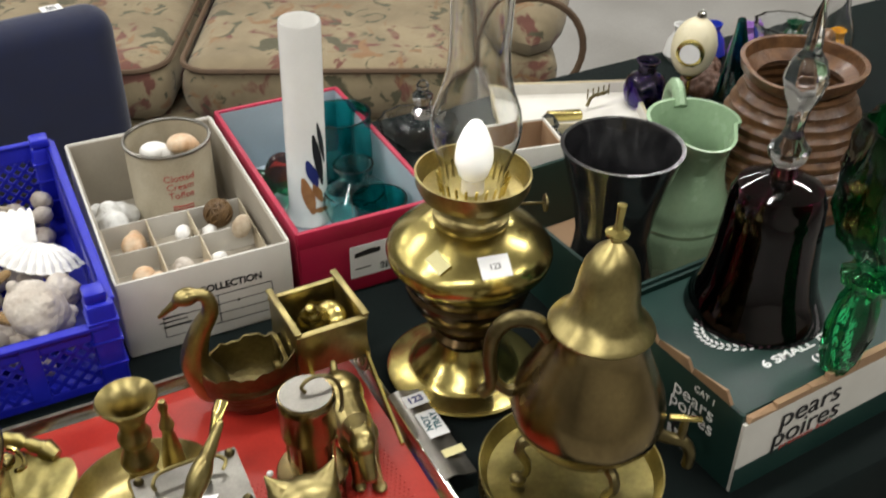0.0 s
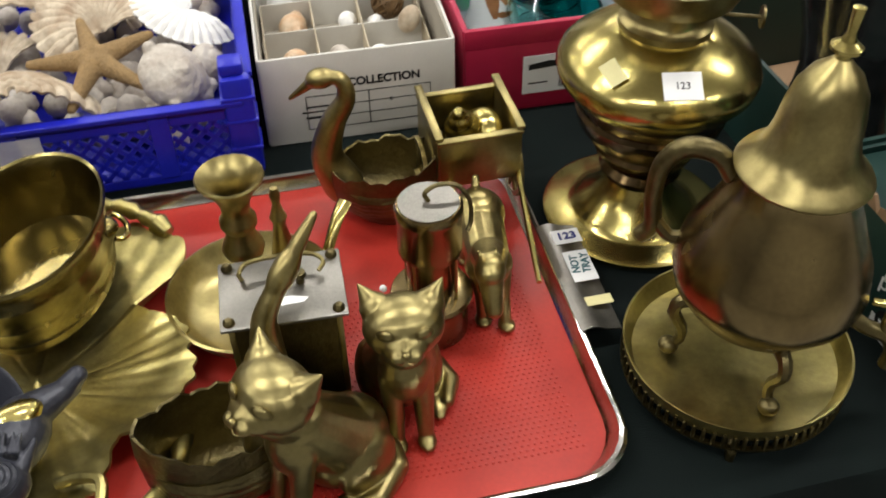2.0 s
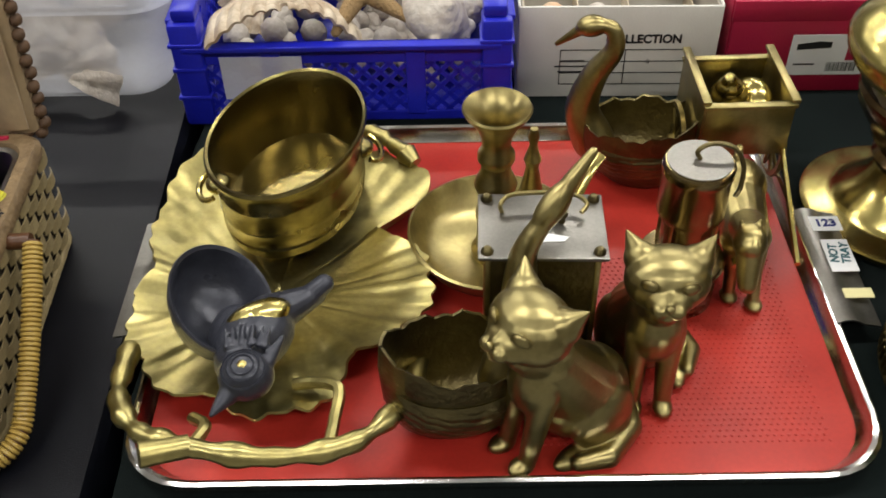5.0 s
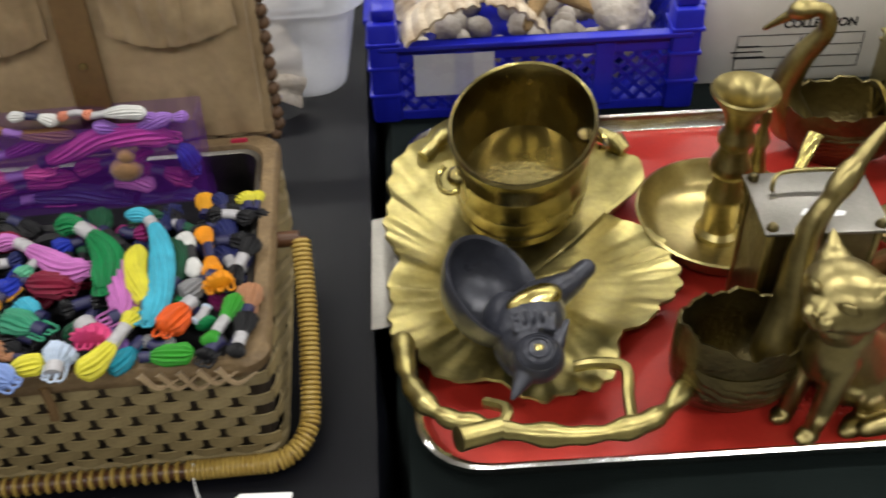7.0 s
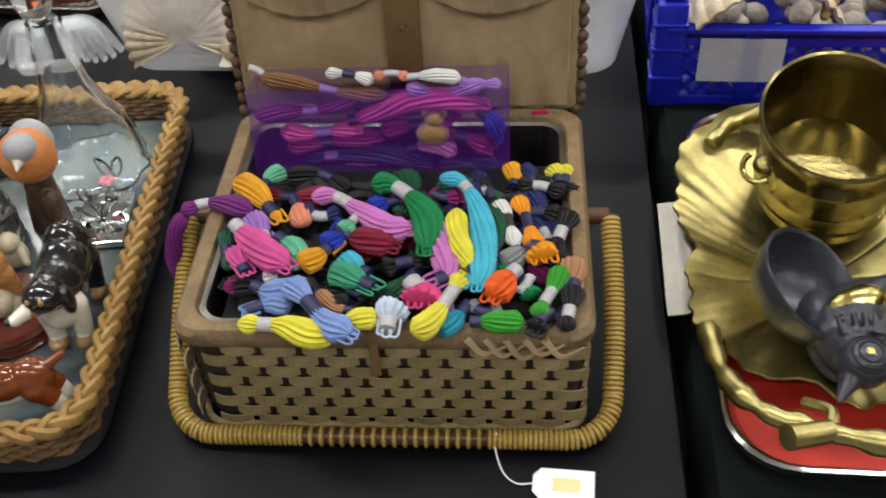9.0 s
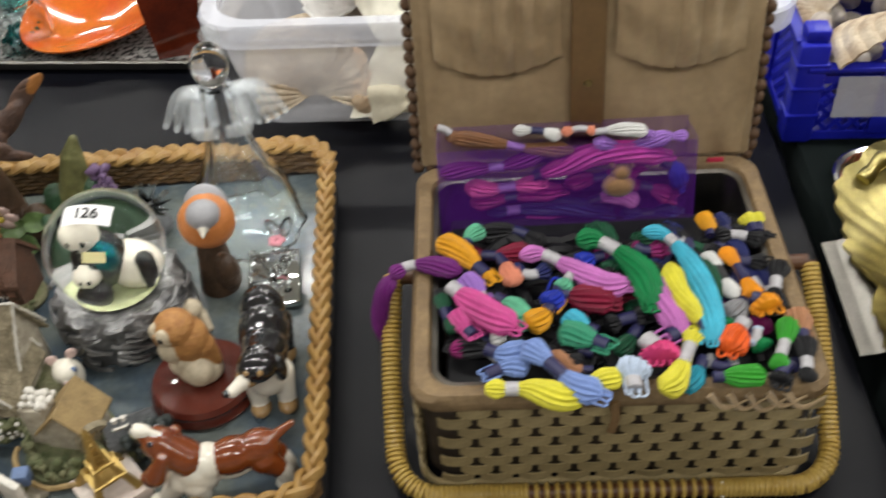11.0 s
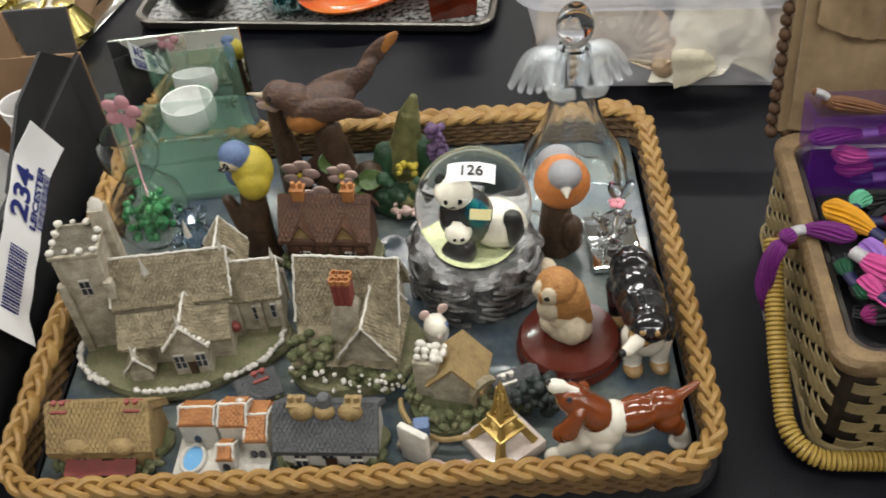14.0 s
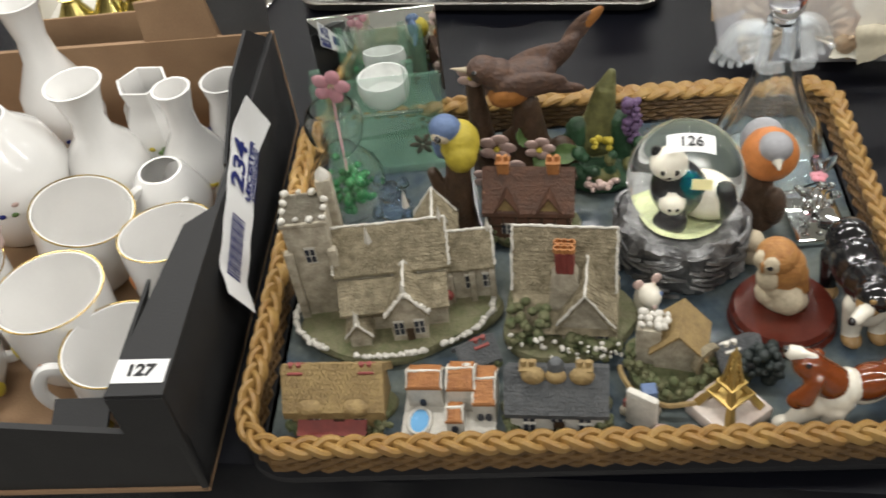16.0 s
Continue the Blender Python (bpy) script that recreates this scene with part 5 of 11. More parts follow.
# ---- black carton of china ----
def black_carton():
    at = pose(-0.768, 0.361, 0, 0, 0, 4.6)
    t = thing("carton", at, "black printed cardboard tray carton holding white china", "carton")
    w, d, h = 0.42, 0.44, 0.115
    bm = B()
    box(bm, -w / 2, d / 2, 0, w, d, 0.004)
    part("carton_base", bm, M_BROWN_CARD, t)
    bm = B()
    box(bm, -0.003, d / 2, 0, 0.006, d, h, 0.001)
    part("side_wall", bm, M_BLACK_CARD, t)
    bm = B()
    hull(bm, [(x, y, z) for z in (h, h + 0.003) for x, y in ((0.001, 0.0), (-0.040, 0.0), (-0.024, 0.165), (0.001, 0.19))])
    ledge = part("corner_ledge", bm, M_BLACK_CARD, t, "folded black corner flap", False)
    bm = B()
    hull(bm, [(-0.040, y, z) for y, z in ((0.004, h), (0.004, 0.07), (0.11, h))] + [(-0.037, y, z) for y, z in ((0.004, h), (0.004, 0.07), (0.11, h))])
    part("corner_brace", bm, M_BLACK_CARD, t, "", False)
    for y in (0.002, d - 0.004):
        bm = B()
        hull(bm, [(x, yy, z) for yy in (y, y + 0.005) for x, z in ((0, 0), (-w, 0), (-w, h), (-w + 0.06, h), (-w + 0.09, 0.066), (-0.10, 0.066), (-0.06, 0.066), (0, 0.066))] if y < 0.1 else
             [(x, yy, z) for yy in (y, y + 0.005) for x, z in ((0, 0), (-w, 0), (-w, h), (0, h))])
        part("end_wall", bm, M_BLACK_CARD if y < 0.1 else M_BROWN_CARD, t, "", False)
    bm = B()
    box(bm, -0.020, 0.001, 0.060, 0.040, 0.004, h - 0.060)
    part("corner_face", bm, M_BLACK_CARD, t, "", False)
    bm = B()
    hull(bm, [(x, y, z) for x in (-0.058, -0.100) for y, z in ((0.006, 0.064), (0.030, 0.075), (0.030, 0.078), (0.006, 0.068))])
    part("handle_flap", bm, M_BLACK_CARD, t, "", False)
    bm = B()
    hull(bm, [(-0.004, d - 0.002, h - 0.01), (-0.050, d - 0.002, h - 0.01), (-0.060, d + 0.004, h + 0.045), (0.0, d + 0.004, h + 0.045), (-0.004, d + 0.001, h - 0.01), (-0.050, d + 0.001, h - 0.01), (-0.060, d + 0.007, h + 0.045), (0.0, d + 0.007, h + 0.045)])
    part("raised_flap", bm, M_GREY_TOP, t, "grey raised end flap", False)
    bm = B()
    hull(bm, [(-0.055, d - 0.004, h - 0.01), (-0.13, d - 0.004, h - 0.01), (-0.13, d + 0.002, h + 0.04), (-0.06, d + 0.002, h + 0.045), (-0.055, d, h - 0.01), (-0.13, d, h - 0.01), (-0.13, d + 0.006, h + 0.04), (-0.06, d + 0.006, h + 0.045)])
    part("raised_flap", bm, M_BROWN_CARD, t, "brown raised end flap", False)
    bm = B()
    hull(bm, [(-0.0085, y, z) for y, z in ((0.24, 0.06), (0.24, h), (0.30, h), (0.31, h + 0.035), (0.38, h + 0.04), (0.43, h), (0.43, 0.06))] + [(-0.0055, y, z) for y, z in ((0.24, 0.06), (0.24, h), (0.30, h), (0.31, h + 0.035), (0.38, h + 0.04), (0.43, h), (0.43, 0.06))])
    part("inner_flap", bm, M_BLACK_CARD, t, "", False)
    s = tray_sticker(ledge, -0.0195, 0.020, 0.037, 0.020, h + 0.0034, M_PAPER, "127", M_INK, 0.0135, -1, bold=0.0006)
    # curling label taped to the outside
    d = Vector((0.0, 0.93, 0.37)).normalized()
    n = Vector((0.98, -0.05, 0.14))
    n = (n - d * n.dot(d)).normalized()
    e = n.cross(d)
    o = Vector((0.005, 0.215, 0.092))
    basis = Matrix(((d.x, e.x, n.x, o.x), (d.y, e.y, n.y, o.y), (d.z, e.z, n.z, o.z), (0, 0, 0, 1)))
    bm = B()
    def curl(u, v):
        x, y = (u - 0.5) * 0.178, (v - 0.5) * 0.048
        return Vector((x, y, 0.010 * max(0, abs(u - 0.5) - 0.36) / 0.14 + 0.0005 * math.sin(u * 30)))
    sheet(bm, 24, 4, curl, 0.0004)
    lab = part("address_label", bm, M_PAPER, t, "curling white printed lot label", True, basis)
    letters("lettering", "234", 0.030, M_INK_BLUE, lab, pose(0.032, 0.008, 0.0009), bold=0.0008)
    letters("lettering", "LEICESTER", 0.0105, M_INK_BLUE, lab, pose(0.036, -0.0105, 0.0009), width=0.058, bold=0.0003)
    bm = B()
    for k in range(24):
        box(bm, 0.012 + 0.0021 * k, -0.019, 0, 0.0008 + 0.0006 * (k % 3 == 0), 0.008, 0.0003)
    for k in range(24):
        box(bm, -0.074 + 0.0026 * k, 0.002, 0, 0.0010 + 0.0007 * (k % 3 == 0), 0.022, 0.0003)
    part("barcode_bars", bm, M_INK_BLUE, lab, "", False, pose(0, 0, 0.0009))
    return t


black_carton()


# ---- clear tub of shells behind the basket ----
TUB = pose(-0.118, 0.985, 0, 0, 0, -1.0)


def plastic_tub(at):
    t = thing("storage_tub", at, "clouded clear plastic storage tub holding large shells", "tub")
    w, d, h = 0.56, 0.27, 0.135
    bm = B()
    rings(bm, [[p + Vector((0, 0, z)) for p in rounded(w - e, d - e, 0.035)] for e, z in ((0.075, 0.001), (0.06, 0.006), (0.02, h - 0.02), (0.022, h - 0.02), (0.063, 0.009))], cap0=True, cap1=True)
    b = part("tub_body", bm, M_CLEAR_PLASTIC, t)
    b.visible_shadow = False
    bm = B()
    rings(bm, [[p + Vector((0, 0, z)) for p in rounded(w - e, d - e, 0.04)] for e, z in ((0.020, h - 0.026), (0.002, h - 0.024), (0.0, h - 0.003), (0.004, h), (0.030, h), (0.032, h - 0.004), (0.022, h - 0.022))], cap0=False)
    part("tub_rim", bm, M_PLASTIC_RIM, t, "rounded clouded rim")
    return t


plastic_tub(TUB)


# ---- silver tray of glass behind ----
def silver_tray(at, w=0.43, d=0.27):
    t = thing("metal_tray", at, "oblong silver-coloured tray with patterned lining", "tray")
    bm = B()
    rings(bm, [[p + Vector((0, 0, z)) for p in rounded(w - e, d - e, 0.025)] for e, z in ((0.02, 0), (0.006, 0.004), (0, 0.014), (0.003, 0.016), (0.012, 0.015), (0.02, 0.006))], cap0=True, cap1=False)
    part("rim", bm, M_STEEL, t)
    bm = B()
    rings(bm, [[p + Vector((0, 0, z)) for p in rounded(w - 0.022, d - 0.022, 0.02)] for z in (0.002, 0.0062)], cap0=True, cap1=True)
    part("lining", bm, mat("speckled_print", (0.45, 0.44, 0.42), 0.3, 0, 0.5, 160, 0, 300, second=(0.05, 0.05, 0.05), spread=0.15), t, "speckled black and silver print")
    return t


STRAY = pose(-0.632, 1.137, 0, 0, 0, -3.5)
silver_tray(STRAY)


# ---- brass pieces on the red tray ----
TZ = 0.0046


def leaf_sheet(bm, base, tip, width, z0, lift, seed, relief=1.0, thick=0.0020):
    a, b = Vector((*base, 0)), Vector((*tip, 0))
    d = b - a
    ln = d.length
    d.normalize()
    s = Vector((-d.y, d.x, 0))
    rnd = random.Random(seed)
    ph = rnd.uniform(0, 6)
    def f(u, v):
        vv = v * 2 - 1
        wid = width * (math.sin(math.pi * (0.06 + 0.94 * u) ** 0.8) ** 0.55) * (0.98 + 0.09 * abs(math.sin(math.pi * (u * 5 + ph))) + 0.035 * abs(math.sin(math.pi * u * 17)))
        x = u * ln + 0.07 * ln * abs(vv) * (0.5 - u)
        vein = abs(math.sin(math.pi * (u * 4.0 - abs(vv) * 1.6))) ** 0.35
        z = z0 + lift * 0.50 * (abs(vv) ** 2.5 * 0.7 + (u ** 3) * 0.7) + relief * 0.0010 * vein * min(1, abs(vv) * 2.5) * (1 - 0.4 * abs(vv)) - relief * 0.0014 * math.exp(-(vv * 14) ** 2)
        z += relief * 0.0022 * math.sin(u * 11 + vv * 3 + ph) * abs(vv) ** 2
        return a + d * x + s * (vv * wid) + Vector((0, 0, z))
    sheet(bm, 84 if relief == 1 else 14, 40 if relief == 1 else 6, f, thick)


def leaf_dish():
    o = Vector((0.28, 0.58, TZ))
    t = thing("leaf_dish", Matrix.Translation(o), "cast brass leaf-shaped dish with a twig handle", "dish")
    inv = Matrix.Translation(-o)
    # three broad leaves grown together into one shallow plate
    LOBES = ((0.252, 0.655, 0.084, 0.125), (0.292, 0.580, 0.090, 0.070), (0.235, 0.560, 0.068, 0.080), (0.276, 0.522, 0.052, 0.060), (0.330, 0.690, 0.050, 0.042))
    mx, my = 0.268, 0.585
    def edge(a):
        c, q = math.cos(a), math.sin(a)
        best = 0.05
        for lx, ly, rx, ry in LOBES:
            px, py = (mx - lx) / rx, (my - ly) / ry
            dx, dy = c / rx, q / ry
            aa, bb, cc = dx * dx + dy * dy, px * dx + py * dy, px * px + py * py - 1
            disc = bb * bb - aa * cc
            if disc > 0:
                best = max(best, (-bb + math.sqrt(disc)) / aa)
        return best * (1 + 0.050 * abs(math.sin(6.5 * a)) + 0.022 * abs(math.sin(21 * a + 0.6)) + 0.008 * math.sin(47 * a))
    VEINS = [(radians(g), w) for g, w in ((8, 1.0), (-24, 0.8), (40, 0.8), (82, 1.0), (118, 0.8), (150, 0.8), (184, 1.0), (214, 0.8), (246, 0.8), (276, 1.0), (306, 0.8))]
    def plate(u, v):
        a = 2 * math.pi * u
        r = v * edge(a)
        vein = 0.0
        for g, w in VEINS:
            d = abs((a - g + math.pi) % (2 * math.pi) - math.pi) * r
            vein = max(vein, w * math.exp(-(d / 0.0016) ** 2))
        x, y = r * math.cos(a), r * math.sin(a)
        swell = math.sin(62 * x + 2.0) * math.sin(55 * y + 0.7) + 0.5 * math.sin(120 * x - 90 * y)
        z = 0.011 + 0.015 * v ** 2.6 + 0.0014 * swell * v ** 1.5 + 0.0008 * v ** 6 * math.sin(13 * a + 1.2) - 0.0007 * vein * min(1, 3 * v) * (1 - 0.7 * v)
        return Vector((mx + r * math.cos(a) - o.x, my + r * math.sin(a) - o.y, z))
    bm = B()
    sheet(bm, 260, 34, plate, 0.0022)
    part("leaf_plate", bm, M_BRASS_LEAF, t, "veined leaf plate with scalloped edge")
    for k, (lx, ly, rz) in enumerate(((0.235, 0.585, 20), (0.305, 0.610, 140), (0.270, 0.520, 260))):
        bm = B()
        lathe(bm, [(0, 0), (0.010, 0), (0.008, 0.0112), (0, 0.0112)], 14, pose(lx - o.x, ly - o.y, 0, 0, 0, rz))
        part("foot", bm, M_BRASS_LEAF, t)
    bm = B()
    knob = lambda u: 0.0068 + 0.0012 * math.sin(u * 40) + 0.001 * math.sin(u * 90)
    tube(bm, [p - o for p in curve([(0.172, 0.520, 0.034), (0.176, 0.470, 0.044), (0.196, 0.436, 0.050), (0.232, 0.420, 0.052), (0.285, 0.415, 0.046), (0.335, 0.428, 0.042), (0.366, 0.462, 0.042), (0.378, 0.510, 0.034)], 60)], knob, 12)
    tube(bm, [p - o for p in curve([(0.232, 0.421, 0.052), (0.212, 0.414, 0.056), (0.204, 0.411, 0.058)], 6)], lambda u: 0.0075 + 0.001 * u, 12)
    part("twig_handle", bm, M_BRASS_LEAF, t, "knotted brass twig handle")
    bm = B()
    tube(bm, [p - o for p in curve([(0.200, 0.735, 0.030), (0.225, 0.755, 0.040), (0.27, 0.762, 0.044), (0.33, 0.752, 0.046), (0.366, 0.726, 0.040)], 30)], knob, 10)
    tube(bm, [p - o for p in curve([(0.366, 0.726, 0.040), (0.374, 0.716, 0.036)], 6)], lambda u: 0.010 - 0.004 * u, 10)
    part("twig_handle", bm, M_BRASS_LEAF, t, "knotted brass twig handle")
    for pts in ([(0.232, 0.421, 0.050), (0.238, 0.440, 0.046), (0.226, 0.455, 0.036)], [(0.318, 0.424, 0.044), (0.320, 0.445, 0.042), (0.322, 0.468, 0.046), (0.305, 0.480, 0.038), (0.290, 0.482, 0.034)]):
        bm = B()
        tube(bm, [p - o for p in curve(pts, 16)], 0.0042, 8)
        part("tendril", bm, M_BRASS_LEAF, t)


leaf_dish()


M_POT = mat("brown_stained_brass", (0.37, 0.305, 0.12), 0.24, 1.0, 0.45, 30, 0.0003, 220, second=(0.20, 0.16, 0.065), spread=0.4, glossvary=0.1)


def oval_pot():
    t = thing("planter_pot", pose(0.278, 0.672, 0.040, 0, 0, -15), "oval tarnished brass planter pot standing on the leaf dish", "pot")
    bm = B()
    prof = [(0.0, 0.0), (0.90, 0.0), (0.93, 0.004), (0.92, 0.010), (0.95, 0.014), (0.93, 0.018), (0.950, 0.030), (0.957, 0.032), (0.950, 0.034), (0.958, 0.055), (0.965, 0.057), (0.958, 0.059), (0.96, 0.070), (0.955, 0.073), (0.97, 0.078), (1.0, 0.080), (1.03, 0.082), (1.04, 0.0855), (1.02, 0.0885), (0.985, 0.087), (0.965, 0.082), (0.94, 0.070), (0.935, 0.045), (0.90, 0.026), (0.87, 0.016), (0, 0.015)]
    lathe(bm, [(r * 0.0565, z) for r, z in prof], 72)
    bmesh.ops.transform(bm, matrix=Matrix.Diagonal((1.0, 1.44, 0.79, 1)), verts=bm.verts)
    part("bowl", bm, M_POT, t)
    for a in (210, 20):
        c, s = math.cos(radians(a)), math.sin(radians(a))
        p = Vector((c * 0.052, s * 0.052 * 1.52, 0.038))
        bm = B()
        ball(bm, p, (0.010, 0.010, 0.008))
        plate = part("handle_lug", bm, M_POT, t)
        bm = B()
        q = Vector((-s, c, 0))
        out = Vector((c, s, 0))
        tube(bm, [p + q * (0.016 * math.cos(k * math.pi / 8)) + out * (0.006 + 0.010 * math.sin(k * math.pi / 8)) + Vector((0, 0, -0.006 * math.sin(k * math.pi / 8))) for k in range(9)], 0.0024, 8)
        part("drop_handle", bm, M_BRASS_BRIGHT, plate)


oval_pot()


def bird_dish():
    o = Vector((0.255, 0.515, 0.030))
    t = thing("bird_dish", Matrix.Translation(o) @ Matrix.Scale(0.90, 4), "dark grey enamel bird-shaped dish with brass inlay", "dish")
    bm = B()
    m = pose(-0.022, 0.022, 0.030, 22, 18, 30) @ Matrix.Diagonal((1.14, 1.38, 1.08, 1))
    lathe(bm, [(0, -0.026), (0.018, -0.023), (0.029, -0.014), (0.034, 0.0), (0.036, 0.012), (0.035, 0.014), (0.033, 0.012), (0.031, 0.0), (0.026, -0.012), (0.016, -0.020), (0, -0.0225)], 48, m)
    part("bowl", bm, M_PEWTER, t, "deep grey scoop bowl")
    prims = [(0, "ball", (0.008, -0.004, 0.022), (0.027, 0.037, 0.024), (0, 0, -35)), (0, "bar", (0.018, 0.014, 0.026), 0.018, (0.052, 0.036, 0.026), 0.009), (0, "bar", (0.050, 0.035, 0.028), 0.009, (0.060, 0.040, 0.034), 0.008),
             (0, "ball", (0.008, -0.048, 0.030), (0.021, 0.019, 0.019)), (0, "bar", (0.0, -0.030, 0.024), 0.019, (0.006, -0.046, 0.028), 0.018),
             (0, "bar", (-0.004, -0.062, 0.026), 0.008, (-0.014, -0.078, 0.024), 0.0022), (0, "bar", (0.024, -0.040, 0.036), 0.006, (0.034, -0.024, 0.044), 0.002),
             (0, "ball", (0.0, -0.010, 0.008), (0.022, 0.04, 0.012)), (0, "ball", (-0.008, 0.0, 0.02), (0.02, 0.03, 0.018)),
             (1, "ball", (0.012, 0.004, 0.037), (0.026, 0.0135, 0.0105), (0, 0, 28)), (1, "ball", (0.008, -0.052, 0.0478), (0.0032, 0.0032, 0.0024))]
    for k in range(6):
        a = radians(-60 + 24 * k)
        prims.append((0, "bar", (0.008 + 0.016 * math.sin(a), -0.034 + 0.004 * math.cos(a), 0.044), 0.0026, (0.008 + 0.019 * math.sin(a), -0.020 + 0.006 * math.cos(a), 0.046), 0.0014))
    ob = new("bird", blob("bird", prims, 0.0012, [M_PEWTER, M_BRASS_BRIGHT], 2))
    ob.parent = t
    for r in (0.008, 0.012, 0.016):
        bm = B()
        lathe(bm, [(r - 0.001, 0), (r, 0.0012), (r + 0.001, 0)], 24, pose(0.008, -0.052, 0.0485 - r * r * 26, 12, 0, 0), caps=(False, False))
        part("head_ring", bm, M_PEWTER, t)


bird_dish()


def chamberstick():
    t = thing("chamber_candlestick", pose(0.436, 0.634, TZ), "brass chamber candlestick on a wide dish with snuffer", "candlestick")
    bm = B()
    lathe(bm, [(0, 0.0), (0.046, 0.0), (0.050, 0.003), (0.060, 0.012), (0.0675, 0.026), (0.069, 0.029), (0.067, 0.030), (0.064, 0.026), (0.057, 0.014), (0.047, 0.006), (0.02, 0.004), (0, 0.004)], 64)
    part("drip_dish", bm, M_BRASS, t)
    bm = B()
    lathe(bm, [(0.0185, 0.004), (0.0185, 0.009), (0.0145, 0.013), (0.0135, 0.040), (0.0150, 0.043), (0.0150, 0.048), (0.0125, 0.052), (0.0115, 0.066), (0.0150, 0.070), (0.0165, 0.075), (0.0150, 0.080), (0.0120, 0.086), (0.0110, 0.094), (0.0140, 0.099), (0.0140, 0.104), (0.0105, 0.110), (0.0115, 0.120), (0.017, 0.132), (0.0235, 0.140), (0.0255, 0.144), (0.0245, 0.1455), (0.018, 0.140), (0.010, 0.128), (0.009, 0.118), (0.009, 0.100), (0.0, 0.099)], 44)
    part("stem", bm, M_BRASS, t, "turned stem with flared socket")
    bm = B()
    lathe(bm, [(0.0165, 0.004), (0.0165, 0.008), (0.012, 0.020), (0.009, 0.050), (0.005, 0.072), (0.0055, 0.076), (0.007, 0.080), (0.005, 0.086), (0.003, 0.094), (0.0045, 0.102), (0.003, 0.109), (0, 0.11)], 28, pose(0.030, 0.022, 0))
    part("snuffer", bm, M_BRASS, t, "tall cone candle snuffer")
    bm = B()
    tube(bm, curve([(0.060, 0.014, 0.026), (0.070, 0.026, 0.046), (0.078, 0.036, 0.058), (0.086, 0.046, 0.064)], 14), lambda u: 0.0045 + 0.002 * u, 8, squash=0.4)
    part("thumb_clip", bm, M_BRASS_BRIGHT, t)


chamberstick()


def iron_box():
    t = thing("metal_lantern_box", pose(0.459, 0.536, TZ, 0, 0, -3), "square brass box with a bolted grey steel lid", "box")
    bm = B()
    hull(bm, [(sx * a, sy * b, z) for z, a, b in ((0, 0.036, 0.027), (0.116, 0.036, 0.027)) for sx in (-1, 1) for sy in (-1, 1)])
    body = part("body", bm, M_BRASS_DARK, t, "dark brass body", False)
    for sx in (-1, 1):
        for sy in (-1, 1):
            bm = B()
            box(bm, sx * 0.0355, sy * 0.0265, 0, 0.004, 0.004, 0.116, 0.0008)
            part("corner_strip", bm, M_BRASS, body)
    bm = B()
    box(bm, 0, 0, 0.1162, 0.084, 0.064, 0.003, 0.001)
    lid = part("lid_plate", bm, M_STEEL, t, "grey steel lid plate")
    for sx in (-1, 1):
        for sy in (-1, 1):
            bm = B()
            lathe(bm, [(0, 0), (0.0042, 0), (0.004, 0.002), (0.0022, 0.004), (0, 0.0044)], 12, pose(sx * 0.036, sy * 0.026, 0.1192))
            part("bolt", bm, M_BRASS_DARK, lid)
    bm = B()
    tube(bm, curve([(-0.026, 0.013, 0.119), (-0.027, 0.012, 0.126), (-0.022, 0.018, 0.129), (-0.008, 0.020, 0.130), (0.014, 0.020, 0.130), (0.025, 0.018, 0.129), (0.030, 0.012, 0.127), (0.026, 0.006, 0.125)], 30), 0.0016, 8)
    part("wire_handle", bm, M_BRASS, lid)
    bm = B()
    lathe(bm, [(0, 0), (0.003, 0), (0.0025, 0.004), (0.0045, 0.006), (0.004, 0.009), (0, 0.010)], 12, pose(0.013, 0.004, 0.1192))
    part("knob", bm, M_BRASS_DARK, lid)
    bm = B()
    hull(bm, [(x, y, z) for z in (0.1193, 0.1197) for x, y in ((-0.014, -0.014), (-0.010, -0.008), (0.006, -0.009), (0.017, -0.012), (0.014, -0.016), (-0.006, -0.017))])
    part("white_residue", bm, M_PAPER, lid, "torn white label residue", False)
    return t


iron_box()


